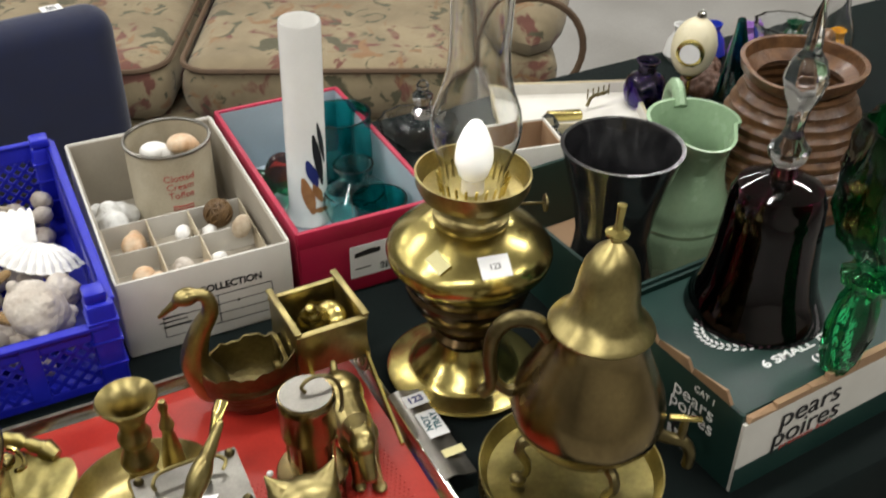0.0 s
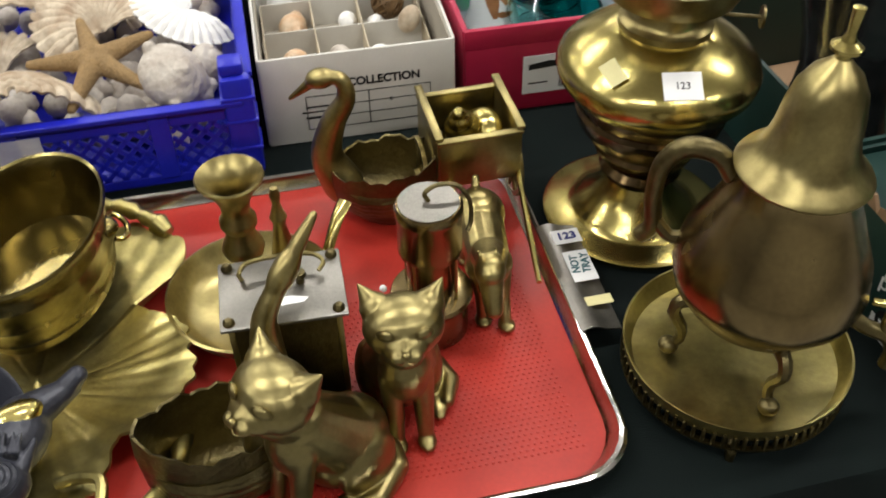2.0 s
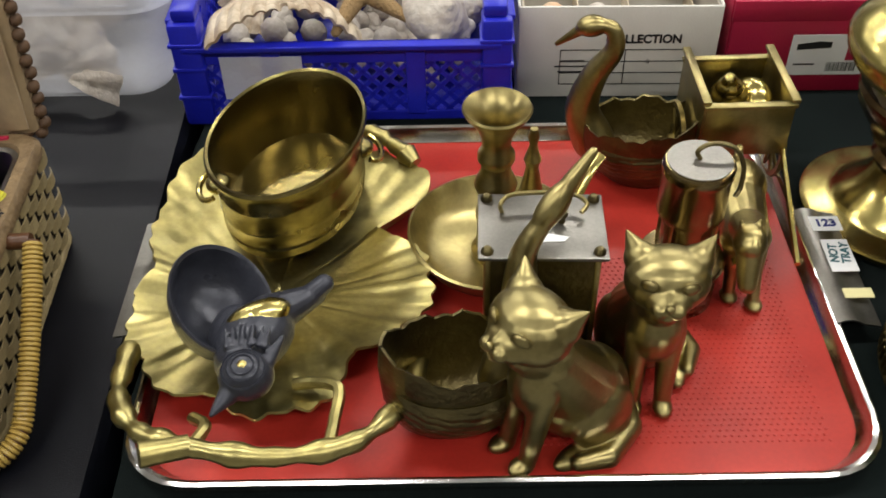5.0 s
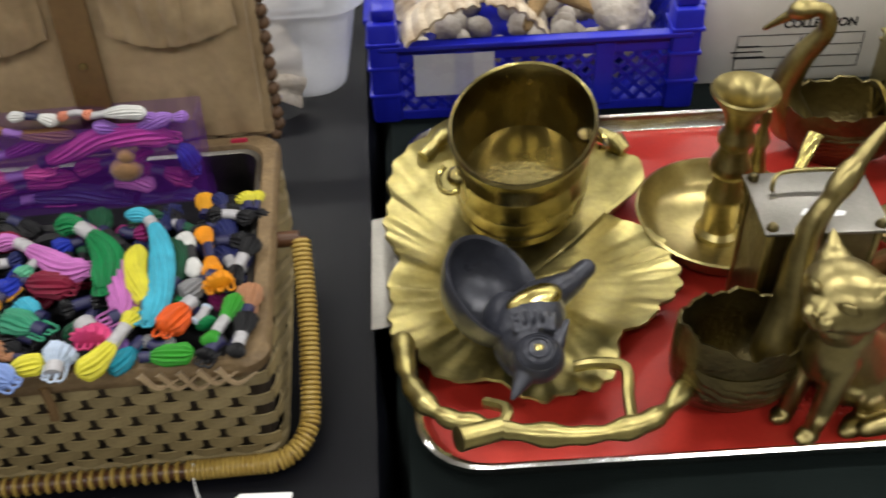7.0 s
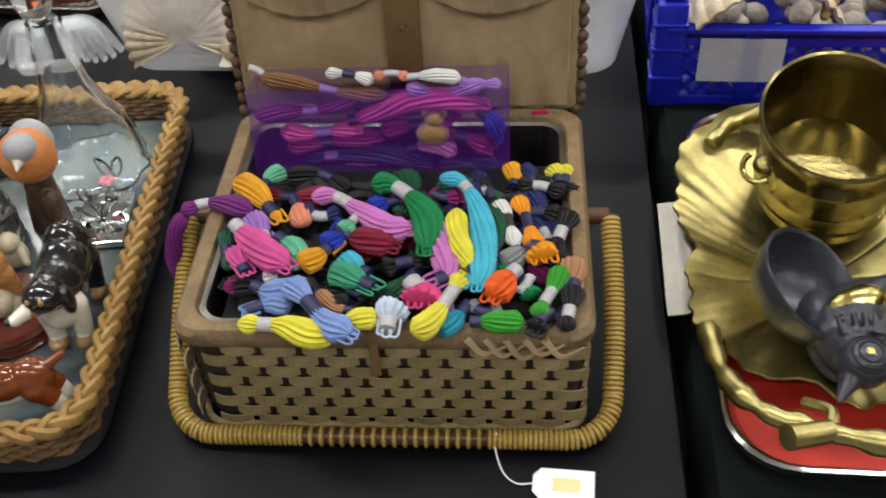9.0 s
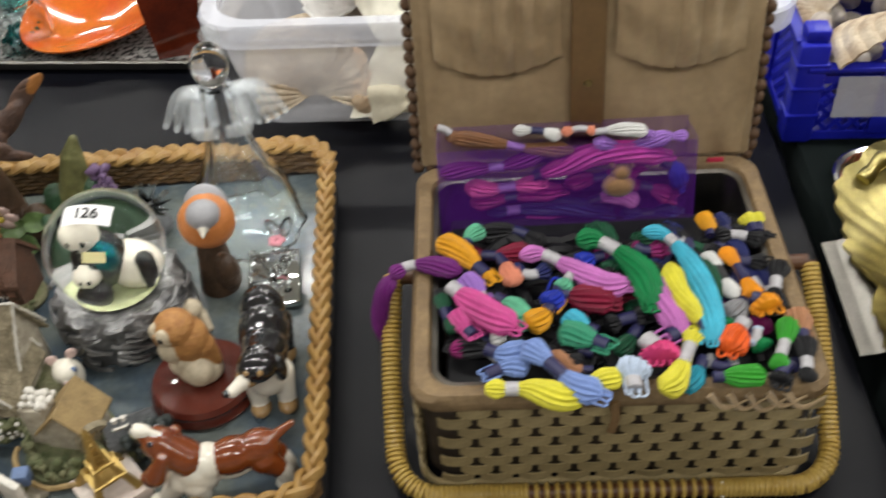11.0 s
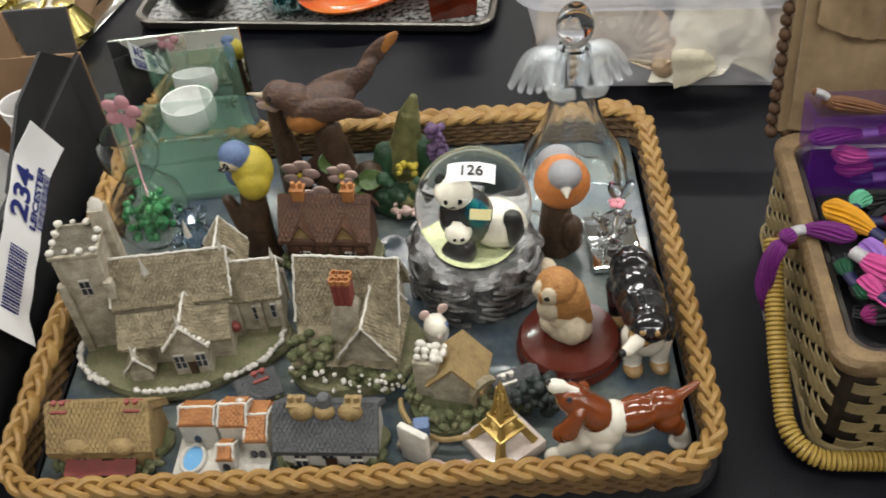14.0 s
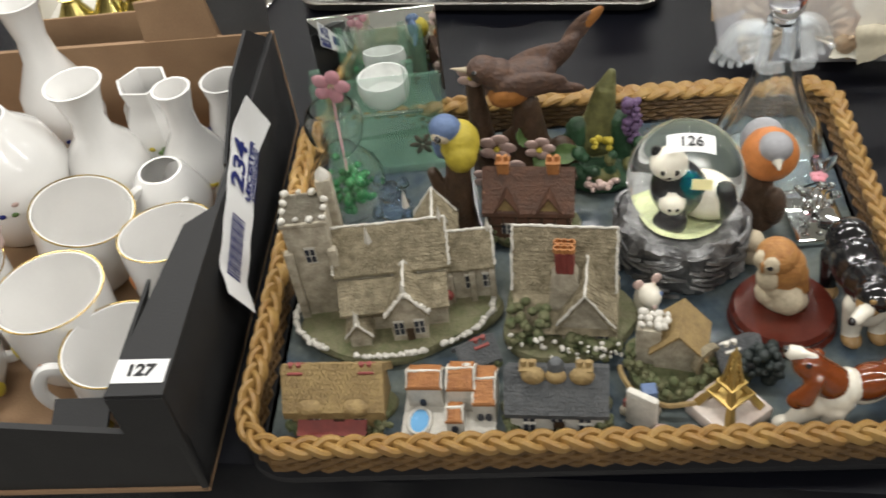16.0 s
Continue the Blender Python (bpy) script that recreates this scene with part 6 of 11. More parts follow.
def swan(at, label, neck, ln=0.052, wd=0.035, tall=0.062):
    """A swan planter that looks along -x; neck: keys of its line."""
    t = thing("swan_planter", at, label, "planter", "brass swan planters")
    bm = B()
    n = 48
    def loop(k, z, lift):
        out = []
        for i in range(n):
            a = 2 * math.pi * i / n
            x, y = math.cos(a), math.sin(a)
            rag = 0.0022 * math.sin(a * 9) + 0.0014 * math.sin(a * 23)
            tail = max(0, x) ** 2 * 0.020
            out.append(Vector((ln * k * x * (1.08 if x > 0 else 1.0), wd * k * y * (1 - 0.25 * max(0, x) ** 3), z + lift * (tail + rag - 0.010 * max(0, -x)))))
        return out
    outer = [loop(0.30, 0.0, 0), loop(0.55, 0.002, 0), loop(0.82, 0.014, 0), loop(0.97, 0.032, 0.4), loop(1.0, tall * 0.78, 0.8), loop(0.97, tall, 1.0)]
    inner = [loop(0.93, tall - 0.001, 1.0), loop(0.93, tall * 0.75, 0.8), loop(0.88, 0.032, 0.4), loop(0.70, 0.016, 0), loop(0.3, 0.006, 0)]
    rings(bm, outer + inner, True, True)
    part("body", bm, M_BRASS_DARK, t, "ragged-edged hollow body")
    for s in (-1, 1):
        bm = B()
        def feather(u, v, s=s):
            a = radians(128 - 112 * u)
            z = 0.016 + (tall * 0.66 - 0.012) * v + 0.010 * u * u
            k = 0.84 + 0.15 * min(1, (z - 0.014) / 0.022)
            ridge = 0.0009 * abs(math.sin(math.pi * (v * 5 - u * 2.5 + 0.8 * math.sin(u * 3.2) + 0.12 * math.sin(u * 40)))) ** 0.6
            edge = -0.0002 + (0.0014 + ridge) * min(1, 6 * u, 6 * (1 - u), 5 * v, 5 * (1 - v))
            return Vector(((ln * k + edge) * math.cos(a), s * (wd * k + edge) * math.sin(a), z))
        sheet(bm, 40, 56, feather, 0.0012)
        part("wing", bm, M_BRASS_DARK, t)
    prims = []
    line = curve(neck, 26)
    for i in range(len(line) - 1):
        u = i / (len(line) - 1)
        r0 = 0.0130 * (1 - u) ** 1.8 + 0.0056
        prims.append((0, "bar", line[i], r0, line[i + 1], r0 * 0.98))
    return t, prims


t, pr = swan(pose(0.566, 0.730, TZ, 0, 0, -22), "tarnished brass swan planter with a long curved neck", [(-0.040, 0, 0.030), (-0.052, 0, 0.060), (-0.044, 0, 0.095), (-0.030, 0, 0.122), (-0.033, 0, 0.140), (-0.047, 0, 0.142)])
pr += [(0, "ball", (-0.050, 0, 0.140), (0.0135, 0.0095, 0.0090), (0, -14, 0)), (0, "bar", (-0.060, 0, 0.134), 0.0048, (-0.078, 0, 0.118), 0.0022)]
ob = new("neck", blob("neck", pr, 0.0014, [M_BRASS], 2))
ob.parent = t
t, pr = swan(pose(0.402, 0.473, TZ, 0, 0, 196), "small dark brass swan planter with an upright head", [(-0.032, 0, 0.030), (-0.044, -0.010, 0.070), (-0.048, -0.0185, 0.105), (-0.051, -0.019, 0.128), (-0.066, -0.022, 0.150), (-0.082, -0.026, 0.170)], 0.050, 0.034, 0.072)
pr += [(0, "ball", (-0.069, -0.023, 0.154), (0.020, 0.0085, 0.0095), (0, 50, 14)), (0, "bar", (-0.082, -0.026, 0.170), 0.0055, (-0.096, -0.029, 0.186), 0.0030)]
ob = new("neck", blob("neck", pr, 0.0014, [M_BRASS], 2))
ob.parent = t


def cat(at, label, turn=0.0, tail_side=1):
    K = 1.17
    hx = lambda p: Matrix.Translation((0, -0.016, 0.135)) @ pose(0, 0, 0, 0, 0, turn) @ pose(0, 0, 0, -24, 0, 0) @ Matrix.Scale(K, 4) @ Matrix.Translation((0, 0.016, -0.138)) @ Vector(p)
    prims = [(0, "ball", (0, 0.032, 0.038), (0.031, 0.038, 0.038)), (0, "bar", (0, 0.026, 0.050), 0.031, (0, -0.002, 0.096), 0.022), (0, "ball", (0, -0.010, 0.078), (0.021, 0.020, 0.032)),
             (0, "bar", (0, -0.004, 0.098), 0.019, hx((0, -0.014, 0.122)), 0.0160),
             (0, "ball", hx((0, -0.018, 0.1390)), (0.0310, 0.0263, 0.0240)), (0, "ball", hx((0, -0.0310, 0.1310)), (0.0180, 0.0146, 0.0134)),
             (0, "bar", hx((0, -0.0330, 0.1430)), 0.0046, hx((0, -0.0418, 0.1315)), 0.0040), (0, "ball", hx((0, -0.0380, 0.1235)), (0.0072, 0.0060, 0.0050)),
             (0, "bar", (0.000, 0.070, 0.010), 0.010, (tail_side * 0.030, 0.056, 0.009), 0.010), (0, "bar", (tail_side * 0.030, 0.056, 0.009), 0.010, (tail_side * 0.042, 0.026, 0.010), 0.009), (0, "bar", (tail_side * 0.042, 0.026, 0.010), 0.009, (tail_side * 0.036, 0.004, 0.012), 0.006)]
    for s in (-1, 1):
        prims += [(0, "bar", (s * 0.012, -0.012, 0.075), 0.0105, (s * 0.012, -0.023, 0.010), 0.0068), (0, "ball", (s * 0.012, -0.028, 0.006), (0.0080, 0.012, 0.006)),
                  (0, "ball", (s * 0.023, 0.034, 0.030), (0.014, 0.027, 0.030)), (0, "ball", (s * 0.027, 0.008, 0.007), (0.009, 0.019, 0.007)),
                  (0, "ball", hx((s * 0.0048, -0.0410, 0.1270)), (0.0065, 0.0054, 0.0052)), (0, "bar", hx((s * 0.0165, -0.0140, 0.1500)), 0.0125, hx((s * 0.0265, -0.0130, 0.1665)), 0.0012)]
    def face(bm):
        for s in (-1, 1):
            # almond eyes with a raised rim
            e = hx((s * 0.0120, -0.0372, 0.1405))
            ball(bm, e, (0.0066, 0.0030, 0.0048), (-6, s * 16, turn + s * 28), 14, 9)
            m = Matrix.Translation(e) @ pose(0, 0, 0, -6, s * 16, turn + s * 24)
            rim = [m @ Vector((0.0074 * math.cos(a), -0.0006, 0.0056 * math.sin(a))) for a in (2 * math.pi * k / 20 for k in range(20))]
            tube(bm, rim, 0.0005, 6, closed=True)
        ball(bm, hx((0, -0.0455, 0.1300)), (0.0034, 0.0024, 0.0024), (0, 0, 0), 10, 7)
        for s in (-1, 1):
            tube(bm, [hx(p) for p in ((0, -0.0452, 0.1272), (0, -0.0448, 0.1250), (s * 0.004, -0.0452, 0.1236), (s * 0.0080, -0.0430, 0.1245))], 0.0003, 5)
    return figure("cat_ornament", prims, 0.00105, [M_BRASS_CAT], at, label, "ornament", "brass cat ornaments", 6, face)


cat(pose(0.457, 0.450, TZ, 0, 0, -58) @ Matrix.Scale(0.92, 4), "brass sitting cat ornament with head turned aside", 2, 1)
cat(pose(0.532, 0.497, TZ, 0, 0, -2) @ Matrix.Scale(0.88, 4), "brass sitting cat ornament facing forward", -6, 1)


def miners_lamp():
    t = thing("miners_lamp", pose(0.572, 0.584, TZ, 0, 0, 0), "small brass and copper miner's lamp with a hook", "lamp")
    bm = B()
    lathe(bm, [(0, 0), (0.027, 0), (0.0285, 0.002), (0.0285, 0.034), (0.031, 0.036), (0.0325, 0.040), (0.031, 0.043), (0.020, 0.045), (0.0, 0.045)], 44)
    part("fuel_base", bm, M_COPPER, t, "copper-toned fuel base")
    bm = B()
    lathe(bm, [(0.0185, 0.044), (0.0185, 0.078), (0.0205, 0.080), (0.0205, 0.084), (0.0235, 0.086)], 40)
    part("glass_tube_cover", bm, M_COPPER, t)
    for k in range(4):
        a = radians(45 + 90 * k)
        bm = B()
        tube(bm, [(0.0225 * math.cos(a), 0.0225 * math.sin(a), 0.044), (0.0225 * math.cos(a), 0.0225 * math.sin(a), 0.086)], 0.0014, 6)
        part("guard_rod", bm, M_BRASS, t)
    bm = B()
    lathe(bm, [(0.0235, 0.085), (0.0245, 0.088), (0.0242, 0.092), (0.0240, 0.120), (0.0252, 0.122), (0.0252, 0.128), (0.0235, 0.1305), (0, 0.1315)], 44)
    bonnet = part("bonnet", bm, M_COPPER, t)
    bm = B()
    lathe(bm, [(0, 0.1316), (0.0225, 0.1308), (0.0225, 0.1316), (0, 0.1324)], 40)
    part("steel_cap", bm, M_STEEL, bonnet, "grey steel top disc")
    bm = B()
    tube(bm, curve([(0.0, 0, 0.132), (-0.002, 0.002, 0.138), (0.008, 0.004, 0.142), (0.022, 0.002, 0.140), (0.030, -0.002, 0.128), (0.030, -0.006, 0.112), (0.026, -0.010, 0.106)], 30), 0.0018, 8)
    part("hook", bm, M_BRASS_DARK, bonnet)
    bm = B()
    ball(bm, (-0.036, 0.012, 0.040), 0.003)
    part("filler_screw", bm, M_PAPER, t)


miners_lamp()


def horse_cart():
    t = thing("horse_and_cart", pose(0.640, 0.690, TZ), "brass horse ornament harnessed to an open cart", "ornament")
    prims = [(0, "bar", (-0.016, -0.048, 0.066), 0.0225, (-0.022, -0.098, 0.066), 0.0190), (0, "ball", (-0.015, -0.046, 0.068), (0.024, 0.024, 0.025)), (0, "ball", (-0.022, -0.100, 0.062), (0.021, 0.017, 0.021)),
             (0, "bar", (-0.022, -0.100, 0.072), 0.0165, (-0.028, -0.120, 0.084), 0.0125), (0, "bar", (-0.028, -0.122, 0.086), 0.0125, (-0.030, -0.141, 0.052), 0.0078), (0, "ball", (-0.0285, -0.124, 0.082), (0.0135, 0.014, 0.013)),
             (0, "bar", (-0.034, -0.118, 0.090), 0.0028, (-0.036, -0.116, 0.099), 0.0018), (0, "bar", (-0.022, -0.118, 0.090), 0.0028, (-0.021, -0.116, 0.099), 0.0018), (0, "bar", (-0.013, -0.030, 0.078), 0.005, (-0.011, -0.022, 0.090), 0.0035)]
    for x, y, ly in ((-0.030, -0.102, -0.112), (-0.012, -0.100, -0.122), (-0.026, -0.046, -0.040), (-0.006, -0.046, -0.036)):
        prims += [(0, "bar", (x, y, 0.056), 0.0105, (x, (y + ly) / 2, 0.030), 0.0062), (0, "bar", (x, (y + ly) / 2, 0.030), 0.0060, (x, ly, 0.006), 0.0052), (0, "ball", (x, ly - 0.001, 0.0045), (0.0078, 0.009, 0.0045))]
    ob = new("horse", blob("horse", prims, 0.0013, [M_BRASS], 2))
    ob.parent = t
    ob.matrix_basis = Matrix.Diagonal((0.92, 1.0, 0.84, 1))
    w, d = 0.070, 0.078
    cz = 0.052
    for nm, x, y, sx, sy, h in (("cart_board", 0, 0.0, w, 0.003, 0.046), ("cart_board", 0, d, w, 0.003, 0.040), ("cart_board", -w / 2, d / 2, 0.003, d, 0.050), ("cart_board", w / 2, d / 2, 0.003, d, 0.050)):
        bm = B()
        box(bm, x, y, cz, sx, sy, h, 0.0008)
        box(bm, x, y, cz + h, sx + 0.004, sy + 0.004, 0.003, 0.0008)
        part(nm, bm, M_BRASS, t)
    bm = B()
    box(bm, 0, d / 2, cz, w, d, 0.003)
    part("cart_floor", bm, M_BRASS_DARK, t)
    for s in (-1, 1):
        bm = B()
        lathe(bm, [(0.030, -0.002), (0.034, -0.002), (0.034, 0.002), (0.030, 0.002), (0.030, -0.002)], 30, pose(s * 0.042, 0.046, 0.034, 0, 90, 0), caps=(False, False))
        for k in range(6):
            a = math.pi * k / 6
            tube(bm, [(s * 0.042, 0.046 + 0.031 * math.cos(a), 0.034 + 0.031 * math.sin(a)), (s * 0.042, 0.046 - 0.031 * math.cos(a), 0.034 - 0.031 * math.sin(a))], 0.0016, 6)
        lathe(bm, [(0, -0.004), (0.006, -0.004), (0.005, 0.005), (0, 0.006)], 12, pose(s * 0.043, 0.046, 0.034, 0, 90 * s, 0))
        part("cart_wheel", bm, M_BRASS, t)
        bm = B()
        tube(bm, curve([(s * 0.030 + 0.004, 0.0, 0.056), (s * 0.026, -0.05, 0.050), (s * 0.020 - 0.010 + (0.006 if s > 0 else 0), -0.118, 0.040)], 12), 0.0024, 6)
        part("shaft", bm, M_BRASS_BRIGHT, t)
    bm = B()
    box(bm, 0, 0.03, 0.030, 0.08, 0.006, 0.006)
    box(bm, 0, 0.046, 0.030, 0.084, 0.005, 0.005)
    box(bm, 0, 0.046, 0.034, 0.012, 0.05, 0.020)
    part("axle", bm, M_BRASS_DARK, t)
    return t


horse_cart()
prims = [(0, "ball", (0, 0, 0.016), (0.024, 0.020, 0.018)), (0, "ball", (-0.008, -0.004, 0.030), (0.017, 0.016, 0.014)), (0, "ball", (-0.013, -0.008, 0.042), (0.011, 0.011, 0.009)), (0, "ball", (-0.016, -0.010, 0.051), (0.006, 0.006, 0.006)),
         (0, "ball", (0.012, -0.006, 0.020), (0.014, 0.022, 0.020), (0, 30, 0)), (0, "bar", (0.010, 0.010, 0.006), 0.006, (0.026, 0.018, 0.004), 0.004), (0, "bar", (0.008, -0.018, 0.020), 0.005, (0.012, -0.026, 0.016), 0.004)]
figure("shell_ornament", prims, 0.0013, [M_BRASS_BRIGHT], pose(0.640, 0.732, TZ + 0.0552, 0, 0, 20), "brass spiral shell ornament lying in the cart", "ornament", smooth=1)
bm = B()
tube(bm, [(0, 0, 0), (0.024, 0.004, 0)], 0.0035, 8)
single("brass_pin", bm, M_BRASS_BRIGHT, pose(0.700, 0.823, 0.0036), "short brass pin lying on the cloth", "pin")


# ---- ornaments on the wicker tray ----
WZ = 0.0125
M_STONE = mat("cream_resin_stone", (0.64, 0.58, 0.46), 0.7, 0, 0.45, 110, 0.0012, 420, second=(0.30, 0.26, 0.19))
# the dark second tone puts shade between the tiles into the roof colour
M_ROOF_G = mat("shaded_grey_green_tiles", (0.44, 0.375, 0.25), 0.7, 0, 0.55, 130, 0.0018, 620, second=(0.20, 0.165, 0.10), spread=0.35)
M_ROOF_BR = mat("red_brown_resin_tiles", (0.16, 0.075, 0.045), 0.6, 0, 0.45, 120, 0.0010, 500, second=(0.08, 0.04, 0.025))
M_ROOF_SL = mat("slate_grey_resin", (0.13, 0.135, 0.14), 0.65, 0, 0.4, 110, 0.0010, 500, second=(0.06, 0.065, 0.07))
M_THATCH = mat("straw_thatch_resin", (0.42, 0.30, 0.13), 0.7, 0, 0.4, 120, 0.0010, 500, second=(0.24, 0.16, 0.07))
M_GRASS_R = mat("painted_resin_grass", (0.15, 0.17, 0.075), 0.75, 0, 0.5, 90, 0.0015, 380, second=(0.26, 0.23, 0.14))
M_HEDGE = mat("painted_resin_hedge", (0.07, 0.10, 0.035), 0.75, 0, 0.5, 120, 0.002, 300, second=(0.20, 0.19, 0.10))
M_WHITE_R = mat("white_painted_resin", (0.72, 0.69, 0.62), 0.55, 0, 0.25, 120, 0.0008, 400)
M_TERRA = mat("terracotta_resin", (0.50, 0.22, 0.075), 0.6, 0, 0.35, 120, 0.001, 400, second=(0.34, 0.13, 0.04))
M_POOL = mat("pale_blue_paint", (0.17, 0.42, 0.72), 0.25, 0, 0.1, 80)
M_PANE = mat("dark_painted_window", (0.03, 0.035, 0.05), 0.35, 0, 0.2, 100)
M_REDP = mat("dull_red_paint", (0.28, 0.06, 0.05), 0.6, 0, 0.3, 120)
M_BARK = mat("brown_ceramic_bark", (0.10, 0.055, 0.03), 0.45, 0, 0.5, 70, 0.0016, 260, second=(0.04, 0.025, 0.015))
M_MAHOG = mat("red_mahogany_gloss", (0.11, 0.022, 0.014), 0.18, 0, 0.35, 40, 0, 300, coat=0.6)
M_SILVERN = mat("silver_painted_resin", (0.42, 0.42, 0.42), 0.38, 0.75, 0.5, 60, 0.0016, 240, second=(0.10, 0.10, 0.105))
M_GLASS = glass("clear_glass")
M_CRYSTAL = glass("cut_crystal", (0.96, 0.98, 1.0), 0.01, 1.5)
M_GREEN_GLASS = glass("pale_green_glass", (0.72, 0.92, 0.82), 0.02)
M_ICE = mat("moulded_clear_glass", (0.72, 0.76, 0.78), 0.05, 0, 0.1, 60, alpha=0.24, coat=0.5, glossvary=0.03)
M_GREEN_PANE = mat("pale_green_pane", (0.20, 0.38, 0.27), 0.05, 0, 0.05, 30, alpha=0.22, glossvary=0.02)
M_MIRROR = mat("mirror", (0.80, 0.84, 0.82), 0.04, 1.0, 0.05, 30, glossvary=0.02)


def gable(bm, x, y, z, w, d, rise, over=0.003, t=0.0022, along="x"):
    """Two roof slopes over a w by d block with the ridge along x or y."""
    m = pose(x, y, z, 0, 0, 0 if along == "x" else 90)
    if along == "y":
        w, d = d, w
    hw, hd = w / 2 + over, d / 2 + over
    drop = rise * over / (d / 2)
    for s in (-1, 1):
        hull(bm, [(sx * hw, s * hd, -drop) for sx in (-1, 1)] + [(sx * hw, 0, rise) for sx in (-1, 1)] + [(sx * hw, s * hd, -drop + t) for sx in (-1, 1)] + [(sx * hw, 0, rise + t) for sx in (-1, 1)], m)


def prism(bm, x, y, z, w, d, h, rise, along="x"):
    m = pose(x, y, z, 0, 0, 0 if along == "x" else 90)
    if along == "y":
        w, d = d, w
    hull(bm, [(sx * w / 2, sy * d / 2, zz) for sx in (-1, 1) for sy in (-1, 1) for zz in (0, h)] + [(sx * w / 2, 0, h + rise) for sx in (-1, 1)], m)


def lumps(bm, pts, r, seed=1, squash=0.8):
    rnd = random.Random(seed)
    for p in pts:
        k = r * rnd.uniform(0.7, 1.25)
        ball(bm, Vector(p) + Vector((rnd.uniform(-r, r), rnd.uniform(-r, r), 0)) * 0.4, (k, k * 1.1, k * squash), (rnd.random() * 180, rnd.random() * 180, 0), 9, 6)


def tile_rows(bm, x, y, z, w, d, rise, rows, along="x", over=0.003):
    """Stepped tile courses on both slopes, each course split into tiles, with a crusted ridge and verges."""
    m = pose(x, y, z, 0, 0, 0 if along == "x" else 90)
    if along == "y":
        w, d = d, w
    hd = d / 2 + over
    ang = math.degrees(math.atan2(rise, d / 2))
    rnd = random.Random(int(w * 1e5) + rows)
    rows = int(rows * 1.7)
    drop = rise * over / (d / 2)
    deep = hd / math.cos(radians(ang)) / rows
    cols = int((w + 2 * over) / 0.0034)
    tw = (w + 2 * over) / cols
    for s in (-1, 1):
        for k in range(rows):
            u = (k + 0.5) / rows
            mm = m @ pose(0, s * hd * (1 - u), -drop + (rise + drop) * u + 0.0024, ang if s < 0 else -ang, 0, 0) @ pose(0, 0, 0, 5 * s, 0, 0)
            for c in range(cols):
                box(bm, (c - cols / 2 + 0.5 + 0.5 * (k % 2)) * tw if c < cols - 1 or k % 2 == 0 else (c - cols / 2 + 0.5) * tw, 0, rnd.uniform(-0.0002, 0.0003), tw * 0.86, deep * 0.98, 0.0008, 0, mm)


def verges(parent, *roofs):
    """Whitened, crusted ridges and gable edges."""
    bm = B()
    for k, (x, y, z, w, d, rise, along) in enumerate(roofs):
        m = pose(x, y, z, 0, 0, 0 if along == "x" else 90)
        if along == "y":
            w, d = d, w
        hw, hd = w / 2 + 0.003, d / 2 + 0.003
        rnd = random.Random(k)
        wob = lambda: 0.0007 + rnd.uniform(0, 0.0006)
        lines = [[(-hw, 0, rise + 0.003), (hw, 0, rise + 0.003)]] + [[(sx * hw, 0, rise + 0.003), (sx * hw, sy * hd, 0.0005)] for sx in (-1, 1) for sy in (-1, 1)]
        for a, b in lines:
            a, b = m @ Vector(a), m @ Vector(b)
            n = max(3, int((b - a).length / 0.003))
            tube(bm, [a.lerp(b, i / n) + Vector((rnd.uniform(-1, 1), rnd.uniform(-1, 1), rnd.uniform(-1, 1))) * 0.0004 for i in range(n + 1)], lambda u: wob(), 6)
    part("roof_edging", bm, M_WHITE_R, parent, "whitened crusted roof edges")


def windows(parent, spots, w, h, material=None):
    for x, y, z, rz in spots:
        bm = B()
        box(bm, 0, 0, 0, w, 0.0012, h, 0)
        f = part("window", bm, M_WHITE_R, parent, "", False, pose(x, y, z, 0, 0, rz))
        for dx in (-0.26, 0.26):
            for dz in (0.1, 0.55):
                bm = B()
                box(bm, dx * w, -0.0008, dz * h, w * 0.38, 0.0008, h * 0.36)
                part("pane", bm, M_PANE, f, "", False)


def plinth(parent, rx, ry, h, seed, material=M_GRASS_R, cx=0.0, cy=0.0):
    rnd = random.Random(seed)
    ph = [rnd.uniform(0, 6) for _ in range(3)]
    bm = B()
    def loop(k, z):
        return [Vector((cx + rx * k * math.cos(a) * (1 + 0.07 * math.sin(3 * a + ph[0]) + 0.04 * math.sin(5 * a + ph[1])), cy + ry * k * math.sin(a) * (1 + 0.06 * math.sin(4 * a + ph[2])), z)) for a in (2 * math.pi * i / 48 for i in range(48))]
    rings(bm, [loop(0.97, 0), loop(1.0, h * 0.5), loop(0.97, h), loop(0.8, h * 1.08)], True, True)
    return part("ground_base", bm, material, parent)


